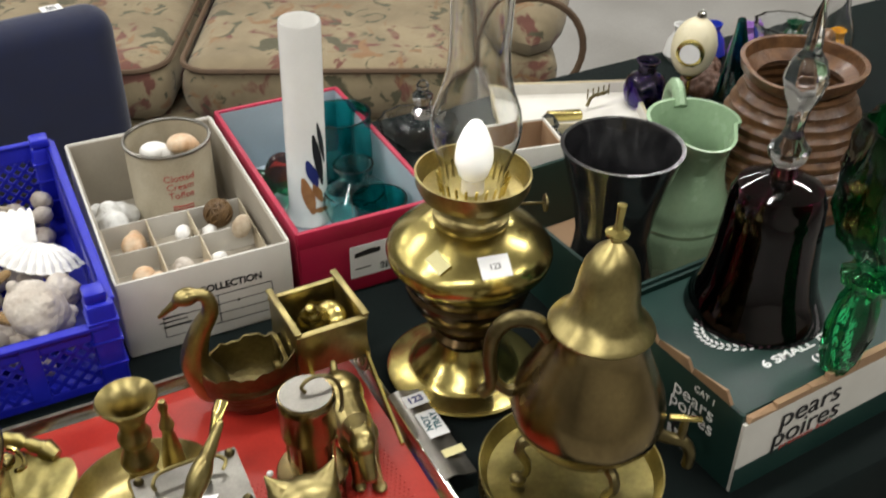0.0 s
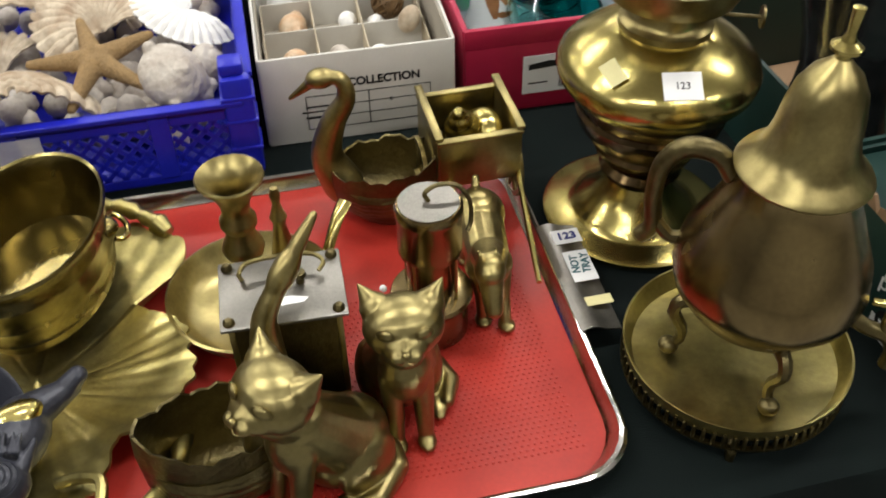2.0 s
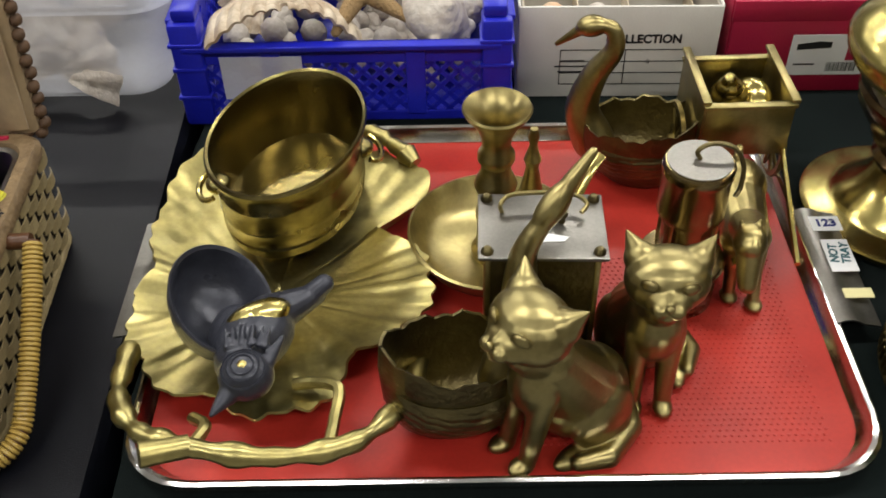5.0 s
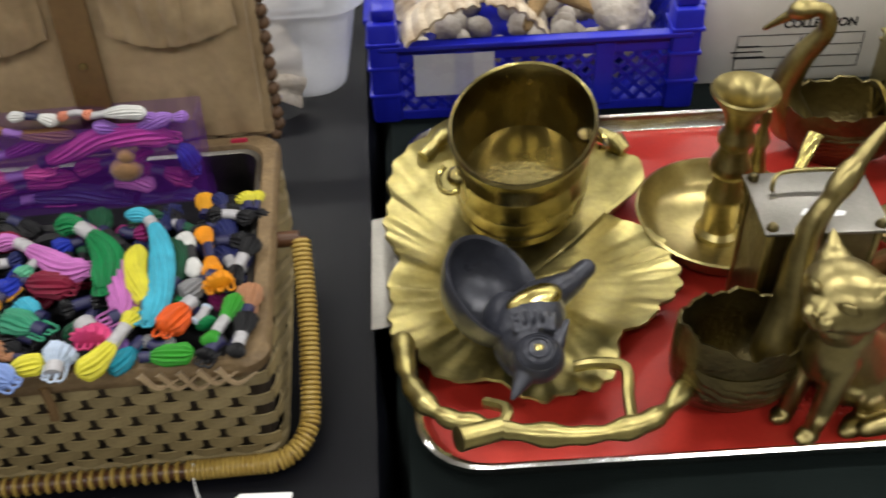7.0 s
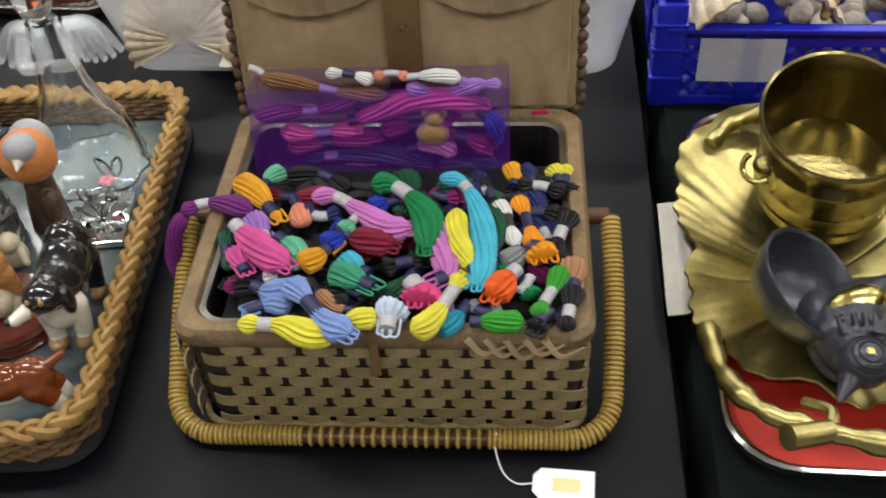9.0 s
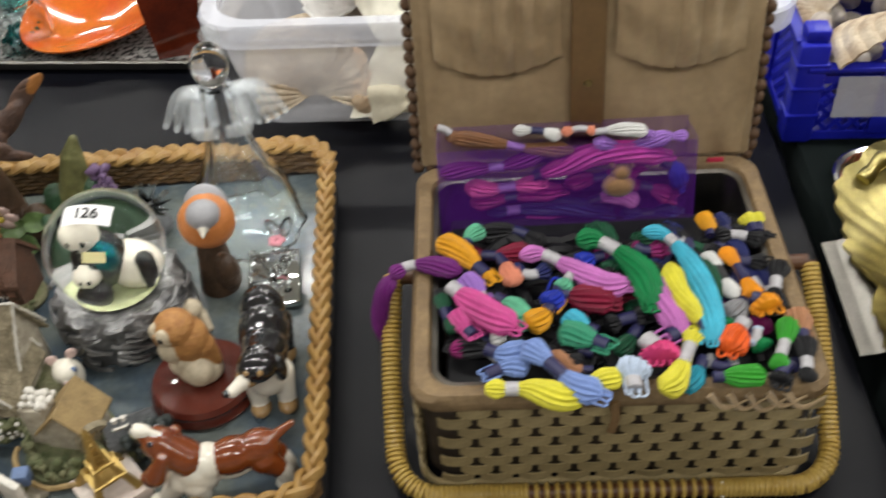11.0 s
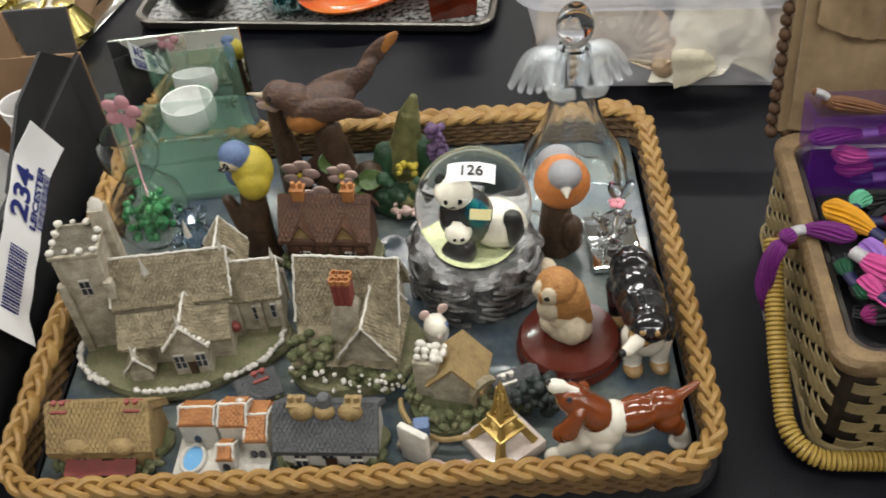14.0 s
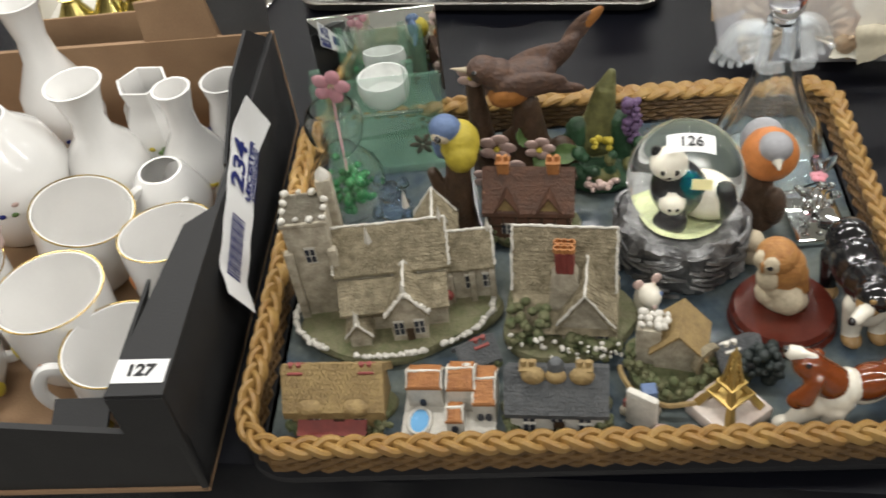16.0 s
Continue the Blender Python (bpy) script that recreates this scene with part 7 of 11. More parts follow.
def church():
    t = thing("church_ornament", pose(-0.652, 0.530, WZ, 0, 0, 9), "cream resin model church with square tower and walled yard", "ornament", "model buildings on the tray")
    plinth(t, 0.083, 0.052, 0.010, 3, cy=-0.005)
    bm = B()
    box(bm, -0.056, 0.014, 0.008, 0.034, 0.034, 0.104, 0.001)
    for sx in (-1, 1):
        for sy in (-1, 1):
            box(bm, -0.056 + sx * 0.017, 0.014 + sy * 0.017, 0.008, 0.007, 0.007, 0.075, 0.001)
    box(bm, -0.056, 0.014, 0.108, 0.037, 0.037, 0.004, 0.001)
    box(bm, -0.039, 0.030, 0.008, 0.012, 0.012, 0.120, 0.001)
    tower = part("tower", bm, M_STONE, t, "square battlemented tower")
    bm = B()
    for k in range(4):
        for s in (-1, 1):
            lumps(bm, [(-0.056 + (k - 1.5) * 0.0105, 0.014 + s * 0.016, 0.115), (-0.056 + s * 0.016, 0.014 + (k - 1.5) * 0.0105, 0.115)], 0.0027, k)
    lathe(bm, [(0.006, 0.126), (0.005, 0.132), (0.0, 0.138)], 8, pose(-0.039, 0.030, 0))
    part("battlements", bm, M_WHITE_R, tower)
    bm = B()
    prism(bm, 0.004, 0.012, 0.008, 0.086, 0.040, 0.052, 0.026)
    prism(bm, 0.064, 0.014, 0.008, 0.036, 0.032, 0.040, 0.020)
    prism(bm, 0.004, -0.014, 0.008, 0.080, 0.026, 0.032, 0.010)
    prism(bm, 0.014, -0.026, 0.008, 0.028, 0.030, 0.034, 0.020, "y")
    prism(bm, -0.026, -0.034, 0.008, 0.016, 0.018, 0.016, 0.012, "y")
    prism(bm, 0.040, 0.034, 0.008, 0.030, 0.030, 0.050, 0.024, "y")
    for x in (0.082, 0.066, 0.048):
        box(bm, x, -0.004, 0.008, 0.005, 0.006, 0.034, 0.001)
        box(bm, x, 0.030, 0.008, 0.005, 0.006, 0.034, 0.001)
    part("nave_wall", bm, M_STONE, t)
    for nm, args in (("nave_roof", (0.004, 0.012, 0.060, 0.086, 0.040, 0.027)), ("chancel_roof", (0.064, 0.014, 0.048, 0.036, 0.032, 0.021))):
        bm = B()
        gable(bm, *args)
        tile_rows(bm, *args, 7)
        part(nm, bm, M_ROOF_G, t)
    bm = B()
    gable(bm, 0.004, -0.016, 0.040, 0.080, 0.034, 0.014)
    tile_rows(bm, 0.004, -0.016, 0.040, 0.080, 0.034, 0.014, 5)
    part("aisle_roof", bm, M_ROOF_G, t)
    for nm, args in (("porch_roof", (0.014, -0.026, 0.042, 0.028, 0.030, 0.021)), ("porch_roof", (-0.026, -0.034, 0.024, 0.016, 0.018, 0.013)), ("transept_roof", (0.040, 0.034, 0.058, 0.030, 0.030, 0.025))):
        bm = B()
        gable(bm, *args, along="y")
        tile_rows(bm, *args, 5, "y")
        part(nm, bm, M_ROOF_G, t)
    verges(t, (0.004, 0.012, 0.060, 0.086, 0.040, 0.027, "x"), (0.064, 0.014, 0.048, 0.036, 0.032, 0.021, "x"), (0.014, -0.026, 0.042, 0.028, 0.030, 0.021, "y"), (-0.026, -0.034, 0.024, 0.016, 0.018, 0.013, "y"), (0.040, 0.034, 0.058, 0.030, 0.030, 0.025, "y"))
    bm = B()
    for x, y, z in ((0.014, -0.041, 0.065), (-0.026, -0.043, 0.040), (-0.010, -0.002, 0.088), (0.046, 0.012, 0.088), (0.082, 0.014, 0.070), (0.020, 0.030, 0.092)):
        hull(bm, [(x - 0.003, y, z - 0.004), (x + 0.003, y, z - 0.004), (x, y + 0.003, z - 0.004), (x, y - 0.003, z - 0.004), (x, y, z + 0.014)])
    for s in (-1, 1):
        for k in range(7):
            lumps(bm, [(0.014 + s * 0.0165 * (1 - k / 6.5), -0.042, 0.044 + 0.021 * k / 6.5)], 0.0018, k)
    part("pinnacles", bm, M_WHITE_R, t)
    windows(t, [(0.014 + dx, -0.0415, 0.018, 0) for dx in (-0.008, 0.008)] + [(0.064, -0.0025, 0.022, 0), (0.078, -0.0025, 0.022, 0), (-0.056, -0.0035, 0.070, 0)], 0.008, 0.016)
    bm = B()
    box(bm, 0.014, -0.0415, 0.008, 0.006, 0.001, 0.016)
    part("door", bm, M_BARK, t)
    bm = B()
    for k in range(46):
        a = radians(168 + 190 * k / 45)
        if 62 < (190 * k / 45) < 78 or 120 < (190 * k / 45) < 128:
            continue
        for q in (0.0, 1.4):
            b = a + radians(q)
            lumps(bm, [(0.082 * math.cos(b), -0.005 + 0.052 * math.sin(b), 0.0125)], 0.0025, k * 2 + int(q))
    part("boundary_wall", bm, M_WHITE_R, t, "whitened dry-stone boundary wall")
    bm = B()
    lumps(bm, [(0.040, -0.012, 0.020), (0.043, -0.013, 0.026), (0.037, -0.013, 0.024)], 0.006, 4)
    part("rose_bush", bm, M_REDP, t)


church()


def cottage():
    t = thing("cottage_ornament", pose(-0.512, 0.530, WZ, 0, 0, -2), "resin model cottage with a grey-green tiled roof", "ornament", "model buildings on the tray")
    plinth(t, 0.053, 0.052, 0.010, 7, cy=-0.004)
    bm = B()
    prism(bm, 0, 0.012, 0.008, 0.070, 0.044, 0.034, 0.040)
    prism(bm, 0.018, -0.010, 0.008, 0.036, 0.050, 0.024, 0.030, "y")
    part("wall", bm, M_STONE, t)
    bm = B()
    gable(bm, 0, 0.012, 0.042, 0.070, 0.044, 0.042, 0.005)
    tile_rows(bm, 0, 0.012, 0.042, 0.070, 0.044, 0.042, 9, over=0.005)
    gable(bm, 0.018, -0.010, 0.032, 0.036, 0.050, 0.032, 0.005, along="y")
    tile_rows(bm, 0.018, -0.010, 0.032, 0.036, 0.050, 0.032, 7, "y", 0.005)
    hull(bm, [(-0.038, -0.012, 0.040), (0.040, -0.012, 0.040), (-0.040, -0.040, 0.022), (0.042, -0.040, 0.022), (-0.038, -0.012, 0.034), (0.040, -0.012, 0.034)])
    part("roof", bm, M_ROOF_G, t)
    verges(t, (0, 0.012, 0.042, 0.074, 0.046, 0.042, "x"), (0.018, -0.010, 0.032, 0.038, 0.054, 0.032, "y"))
    bm = B()
    hull(bm, [(0.002 + sx * w, -0.014 + sy * w * 0.8, z) for z, w in ((0.028, 0.013), (0.058, 0.011), (0.070, 0.0065)) for sx in (-1, 1) for sy in (-1, 1)])
    part("chimney_breast", bm, M_STONE, t, "stone chimney breast")
    bm = B()
    box(bm, 0.002, -0.014, 0.068, 0.014, 0.012, 0.022, 0.001)
    for k in range(3):
        box(bm, -0.0025 + 0.0045 * k, -0.0202, 0.069, 0.0026, 0.0012, 0.020)
    ch = part("chimney", bm, M_REDP, t, "red brick chimney")
    bm = B()
    for k in range(3):
        for q in (-1, 1):
            lathe(bm, [(0.0034, 0), (0.0032, 0.004), (0.0020, 0.004), (0.0020, 0.001), (0.0, 0.001)], 10, pose(-0.0030 + 0.0050 * k, -0.014 + q * 0.0032, 0.0898))
    part("chimney_pots", bm, M_TERRA, ch, "pinkish clay chimney pots")
    windows(t, [(-0.018, -0.033, 0.012, 0), (0.018, -0.0355, 0.012, 0), (0.032, -0.0355, 0.012, 0)], 0.010, 0.010)
    bm = B()
    rnd = random.Random(5)
    lumps(bm, [(rnd.uniform(-0.040, -0.012), rnd.uniform(-0.045, -0.022), rnd.uniform(0.012, 0.042)) for _ in range(46)], 0.0042, 9)
    lumps(bm, [(rnd.uniform(0.0, 0.046), rnd.uniform(-0.052, -0.040), rnd.uniform(0.010, 0.024)) for _ in range(40)], 0.0038, 10)
    part("climbing_plant", bm, M_HEDGE, t)
    bm = B()
    lumps(bm, [(rnd.uniform(-0.04, 0.046), rnd.uniform(-0.056, -0.046), rnd.uniform(0.012, 0.030)) for _ in range(36)], 0.0018, 12)
    part("blossom", bm, M_WHITE_R, t)


cottage()


def small_house(at, label, w, d, wall_h, rise, wall_m, roof_m, chim_m, seed, wins, base_m=M_GRASS_R, thick=0.004, chim_x=(-0.6, 0.6), chim_h=0.018, extra=None):
    t = thing("house_ornament", at, label, "ornament", "model buildings on the tray")
    plinth(t, w * 0.60, d * 0.72, 0.006, seed, base_m)
    bm = B()
    prism(bm, 0, 0, 0.005, w, d, wall_h, rise)
    part("wall", bm, wall_m, t)
    bm = B()
    gable(bm, 0, 0, 0.005 + wall_h, w, d, rise, 0.004, thick)
    tile_rows(bm, 0, 0, 0.005 + wall_h + thick - 0.002, w, d, rise, 6, over=0.004)
    part("roof", bm, roof_m, t)
    for c in chim_x:
        bm = B()
        box(bm, c * w / 2, 0, 0.005 + wall_h + rise - 0.006, 0.010, 0.009, chim_h, 0.001)
        box(bm, c * w / 2, 0, 0.005 + wall_h + rise - 0.006 + chim_h, 0.012, 0.011, 0.002, 0.0006)
        ch = part("chimney", bm, chim_m, t)
        for k in (-1, 1):
            bm = B()
            lathe(bm, [(0.0022, 0), (0.0020, 0.005), (0, 0.005)], 8, pose(c * w / 2 + k * 0.003, 0, 0.005 + wall_h + rise - 0.004 + chim_h))
            part("chimney_pot", bm, chim_m, ch)
    windows(t, [(x * w / 2, -d / 2 - 0.0006, 0.005 + z * wall_h, 0) for x, z in wins], 0.009, wall_h * 0.34)
    bm = B()
    box(bm, 0.02 * w, -d / 2 - 0.0006, 0.006, 0.008, 0.0016, wall_h * 0.5)
    part("door", bm, M_BARK, t)
    bm = B()
    rnd = random.Random(seed)
    lumps(bm, [(rnd.choice((-1, 1)) * w * rnd.uniform(0.42, 0.56), -d * rnd.uniform(0.3, 0.66), rnd.uniform(0.007, 0.014)) for _ in range(26)] + [(rnd.uniform(-0.5, 0.5) * w, -d * rnd.uniform(0.58, 0.68), 0.008) for _ in range(16)], 0.0032, seed)
    part("shrubs", bm, M_HEDGE, t)
    return t


h = small_house(pose(-0.546, 0.632, WZ, 0, 0, -1), "brown resin model of a timbered Tudor house", 0.070, 0.040, 0.034, 0.026, M_ROOF_BR, M_ROOF_BR, M_TERRA, 21, ((-0.55, 0.2), (0.55, 0.2)), chim_h=0.016)
for x in (-0.018, 0.018):
    bm = B()
    prism(bm, x, -0.016, 0.036, 0.018, 0.014, 0.004, 0.014, "y")
    dm = part("dormer", bm, M_THATCH, h)
    bm = B()
    gable(bm, x, -0.016, 0.040, 0.018, 0.014, 0.015, 0.002, along="y")
    part("dormer_roof", bm, M_ROOF_BR, dm)
bm = B()
for k in range(7):
    box(bm, -0.033 + 0.011 * k, -0.0206, 0.006, 0.0018, 0.0016, 0.032)
for s in (-1, 1):
    box(bm, s * 0.0275, -0.0206, 0.020, 0.010, 0.0016, 0.0018, 0, pose(0, 0, 0))
part("timber_frame", bm, M_BARK, h)

h = small_house(pose(-0.676, 0.428, WZ, 0, 0, 3), "yellow resin model inn with thatched roof and red awning", 0.068, 0.038, 0.022, 0.022, M_THATCH, M_THATCH, M_REDP, 22, ((-0.5, 0.55), (0.5, 0.55)), thick=0.007, chim_x=(-0.8, 0.75), chim_h=0.008)
bm = B()
hull(bm, [(-0.030, -0.019, 0.016), (0.022, -0.019, 0.016), (-0.030, -0.030, 0.011), (0.022, -0.030, 0.011), (-0.030, -0.019, 0.013), (0.022, -0.019, 0.013)])
part("awning", bm, M_REDP, h)
bm = B()
for x in (-0.017, 0.017):
    ball(bm, (x, -0.016, 0.030), (0.013, 0.010, 0.008))
part("thatch_brow", bm, M_THATCH, h)
bm = B()
box(bm, -0.012, -0.030, 0.006, 0.018, 0.008, 0.006, 0.001)
part("bench", bm, M_REDP, h)

h = small_house(pose(-0.514, 0.433, WZ, 0, 0, 1), "resin model inn with white walls and slate roof", 0.066, 0.038, 0.024, 0.020, M_WHITE_R, M_ROOF_SL, M_THATCH, 23, ((-0.6, 0.52), (0.0, 0.52), (0.6, 0.52), (-0.6, 0.06), (0.6, 0.06)), chim_h=0.012)
bm = B()
for x, r in ((-0.016, 0.009), (0.0, 0.0075), (0.018, 0.009)):
    ball(bm, (x, -0.004, 0.050), (r, 0.006, r * 0.8))
part("ridge_gables", bm, M_THATCH, h)
bm = B()
lathe(bm, [(0.006, 0.046), (0.006, 0.058), (0.004, 0.062), (0, 0.063)], 14)
part("round_vent", bm, M_ROOF_SL, h)


def villa():
    t = thing("villa_ornament", pose(-0.594, 0.428, WZ, 0, 0, 2), "white resin Mediterranean villa model with terracotta roofs and pool", "ornament", "model buildings on the tray")
    bm = B()
    box(bm, 0, 0, 0, 0.070, 0.050, 0.005, 0.001)
    part("ground_base", bm, M_WHITE_R, t)
    for x, y, w, d, h, r in ((-0.018, 0.014, 0.026, 0.020, 0.022, 0.006), (0.010, 0.012, 0.020, 0.024, 0.026, 0.008), (0.027, 0.008, 0.016, 0.034, 0.020, 0.007), (0.006, -0.012, 0.012, 0.016, 0.014, 0.005)):
        bm = B()
        prism(bm, x, y, 0.004, w, d, h, r)
        wl = part("wall", bm, M_WHITE_R, t)
        bm = B()
        gable(bm, x, y, 0.004 + h, w, d, r, 0.0005, 0.002)
        tile_rows(bm, x, y, 0.0045 + h, w - 0.002, d, r, 5, over=0.0)
        part("roof", bm, M_TERRA, wl)
        verges(t, (x, y, 0.0042 + h, w - 0.006, d - 0.006, r, "x"))
    bm = B()
    tube(bm, [(0.014 * math.cos(a) * 0.6 - 0.022, 0.014 * math.sin(a) * 0.85 - 0.010, 0.0065) for a in (2 * math.pi * k / 24 for k in range(24))], 0.0016, 6, closed=True)
    part("pool_edge", bm, M_WHITE_R, t)
    bm = B()
    lathe(bm, [(0.0, 0.0052), (0.0085, 0.0052), (0.0085, 0.0062), (0, 0.0062)], 24, pose(-0.022, -0.010, 0) @ Matrix.Diagonal((0.95, 1.35, 1, 1)))
    part("pool", bm, M_POOL, t, "pale blue painted pool")
    bm = B()
    lathe(bm, [(0.004, 0.030), (0.004, 0.038), (0, 0.042)], 8, pose(0.014, 0.016, 0))
    part("chimney", bm, M_WHITE_R, t)
    bm = B()
    for x, y in ((0.024, -0.0095), (0.030, -0.0095), (0.006, -0.0203), (-0.020, 0.0035)):
        lathe(bm, [(0, 0), (0.0026, 0), (0.0026, 0.0008), (0, 0.0008)], 12, pose(x, y, 0.011, 90, 0, 0) @ Matrix.Diagonal((1, 1.6, 1, 1)))
    part("arched_openings", bm, M_PANE, t)


villa()


def mill_cottage():
    t = thing("watermill_ornament", pose(-0.431, 0.474, WZ, 0, 0, -8), "mossy resin model watermill with pale blossom", "ornament", "model buildings on the tray")
    plinth(t, 0.036, 0.034, 0.012, 31, M_HEDGE)
    bm = B()
    prism(bm, 0.004, 0.008, 0.010, 0.034, 0.030, 0.024, 0.018, "y")
    box(bm, -0.018, 0.004, 0.010, 0.018, 0.018, 0.040, 0.001)
    part("wall", bm, M_STONE, t)
    bm = B()
    gable(bm, 0.004, 0.008, 0.034, 0.034, 0.030, 0.019, 0.004, along="y")
    part("roof", bm, M_THATCH, t)
    bm = B()
    lumps(bm, [(-0.018 + 0.0055 * i, 0.004 + 0.0055 * j, 0.053) for i in (-1, 0, 1, 2) for j in (-1, 0, 1)], 0.0032, 3)
    part("tower_blossom", bm, M_WHITE_R, t)
    bm = B()
    lathe(bm, [(0.009, -0.003), (0.013, -0.003), (0.013, 0.003), (0.009, 0.003), (0.009, -0.003)], 24, pose(0.024, -0.004, 0.026, 0, 90, -40), caps=(False, False))
    for k in range(4):
        a = math.pi * k / 4
        tube(bm, [pose(0.024, -0.004, 0.026, 0, 90, -40) @ Vector((0.012 * math.cos(a), 0.012 * math.sin(a), 0)), pose(0.024, -0.004, 0.026, 0, 90, -40) @ Vector((-0.012 * math.cos(a), -0.012 * math.sin(a), 0))], 0.0012, 5)
    part("mill_wheel", bm, M_ROOF_G, t)
    bm = B()
    rnd = random.Random(8)
    lumps(bm, [(0.034 * math.cos(a) * rnd.uniform(0.7, 1), 0.032 * math.sin(a) * rnd.uniform(0.7, 1), rnd.uniform(0.012, 0.022)) for a in (rnd.uniform(2.8, 6.6) for _ in range(60))], 0.0036, 14)
    part("bushes", bm, M_HEDGE, t)
    bm = B()
    tube(bm, [(0.038 * math.cos(a), -0.004 + 0.036 * math.sin(a), 0.013 + 0.001 * math.sin(a * 9)) for a in (radians(190 + 6 * k) for k in range(26))], 0.0022, 6)
    part("fence_rail", bm, M_THATCH, t)


mill_cottage()


def eiffel():
    t = thing("tower_souvenir", pose(-0.393, 0.437, WZ, 0, 0, 42), "gilt metal lattice tower souvenir on a marble block", "souvenir")
    bm = B()
    box(bm, 0, 0, 0, 0.043, 0.043, 0.013, 0.0012)
    part("marble_base", bm, mat("pink_marble", (0.62, 0.50, 0.44), 0.15, 0, 0.3, 60, 0, 300, second=(0.72, 0.66, 0.60), coat=0.4), t, "polished pinkish marble block")
    g = mat("gilt", (0.66, 0.47, 0.16), 0.42, 0.85, 0.2, 60, 0.0003, 500)
    tiers = [(0.017, 0.013), (0.0105, 0.026), (0.0065, 0.034), (0.0035, 0.050), (0.0018, 0.070)]
    for s in range(4):
        a = radians(45 + 90 * s)
        bm = B()
        tube(bm, [(math.cos(a) * r * 1.25, math.sin(a) * r * 1.25, z) for r, z in tiers], lambda u: 0.0030 * (1 - u) + 0.0009, 4)
        part("leg", bm, g, t)
    bm = B()
    for z, r in ((0.026, 0.012), (0.0375, 0.0078)):
        box(bm, 0, 0, z, r * 2, r * 2, 0.0022, 0.0004)
    for k in range(7):
        z = 0.040 + 0.0045 * k
        box(bm, 0, 0, z, 0.011 - 0.0012 * k, 0.011 - 0.0012 * k, 0.0012)
    lathe(bm, [(0.0022, 0.066), (0.0025, 0.070), (0.001, 0.074), (0, 0.078)], 8)
    part("platform", bm, g, t)


eiffel()

# glazed dogs, birds and other figures, each one mesh
GL_W = mat("white_glaze", (0.74, 0.70, 0.60), 0.12, 0, 0.12, 50, coat=0.7)
GL_BR = mat("chestnut_glaze", (0.23, 0.055, 0.012), 0.12, 0, 0.4, 60, second=(0.14, 0.03, 0.008), coat=0.7)
GL_BK = mat("black_glaze", (0.012, 0.012, 0.014), 0.10, 0, 0.3, 50, coat=0.8)
GL_TAN = mat("tan_glaze", (0.36, 0.22, 0.09), 0.2, 0, 0.3, 60, coat=0.5)
M_FEATH = mat("brown_bisque_feathers", (0.15, 0.08, 0.05), 0.6, 0, 0.5, 110, 0.0016, 300, second=(0.07, 0.045, 0.04))
M_RUST = mat("rust_feathers", (0.42, 0.17, 0.04), 0.6, 0, 0.3, 90, 0.0006, 320)
M_OWL = mat("amber_owl_feathers", (0.52, 0.26, 0.08), 0.6, 0, 0.4, 160, 0.0012, 420, second=(0.34, 0.14, 0.04))
M_CREAM = mat("cream_bisque", (0.62, 0.53, 0.38), 0.6, 0, 0.25, 90, 0.0006, 360)
M_BLUEF = mat("blue_grey_feathers", (0.14, 0.21, 0.38), 0.55, 0, 0.35, 90, 0.0006, 320)
M_YELF = mat("yellow_feathers", (0.58, 0.46, 0.05), 0.55, 0, 0.3, 90, 0.0006, 320)
M_ORAF = mat("orange_feathers", (0.62, 0.22, 0.06), 0.55, 0, 0.25, 90, 0.0004, 320)
M_GREYF = mat("pale_grey_feathers", (0.36, 0.36, 0.38), 0.55, 0, 0.2, 90, 0.0004, 320)
M_PINKF = mat("pale_pink_petals", (0.64, 0.47, 0.42), 0.5, 0, 0.25, 80)
M_LEAFC = mat("green_ceramic_leaf", (0.13, 0.22, 0.07), 0.4, 0, 0.4, 80)

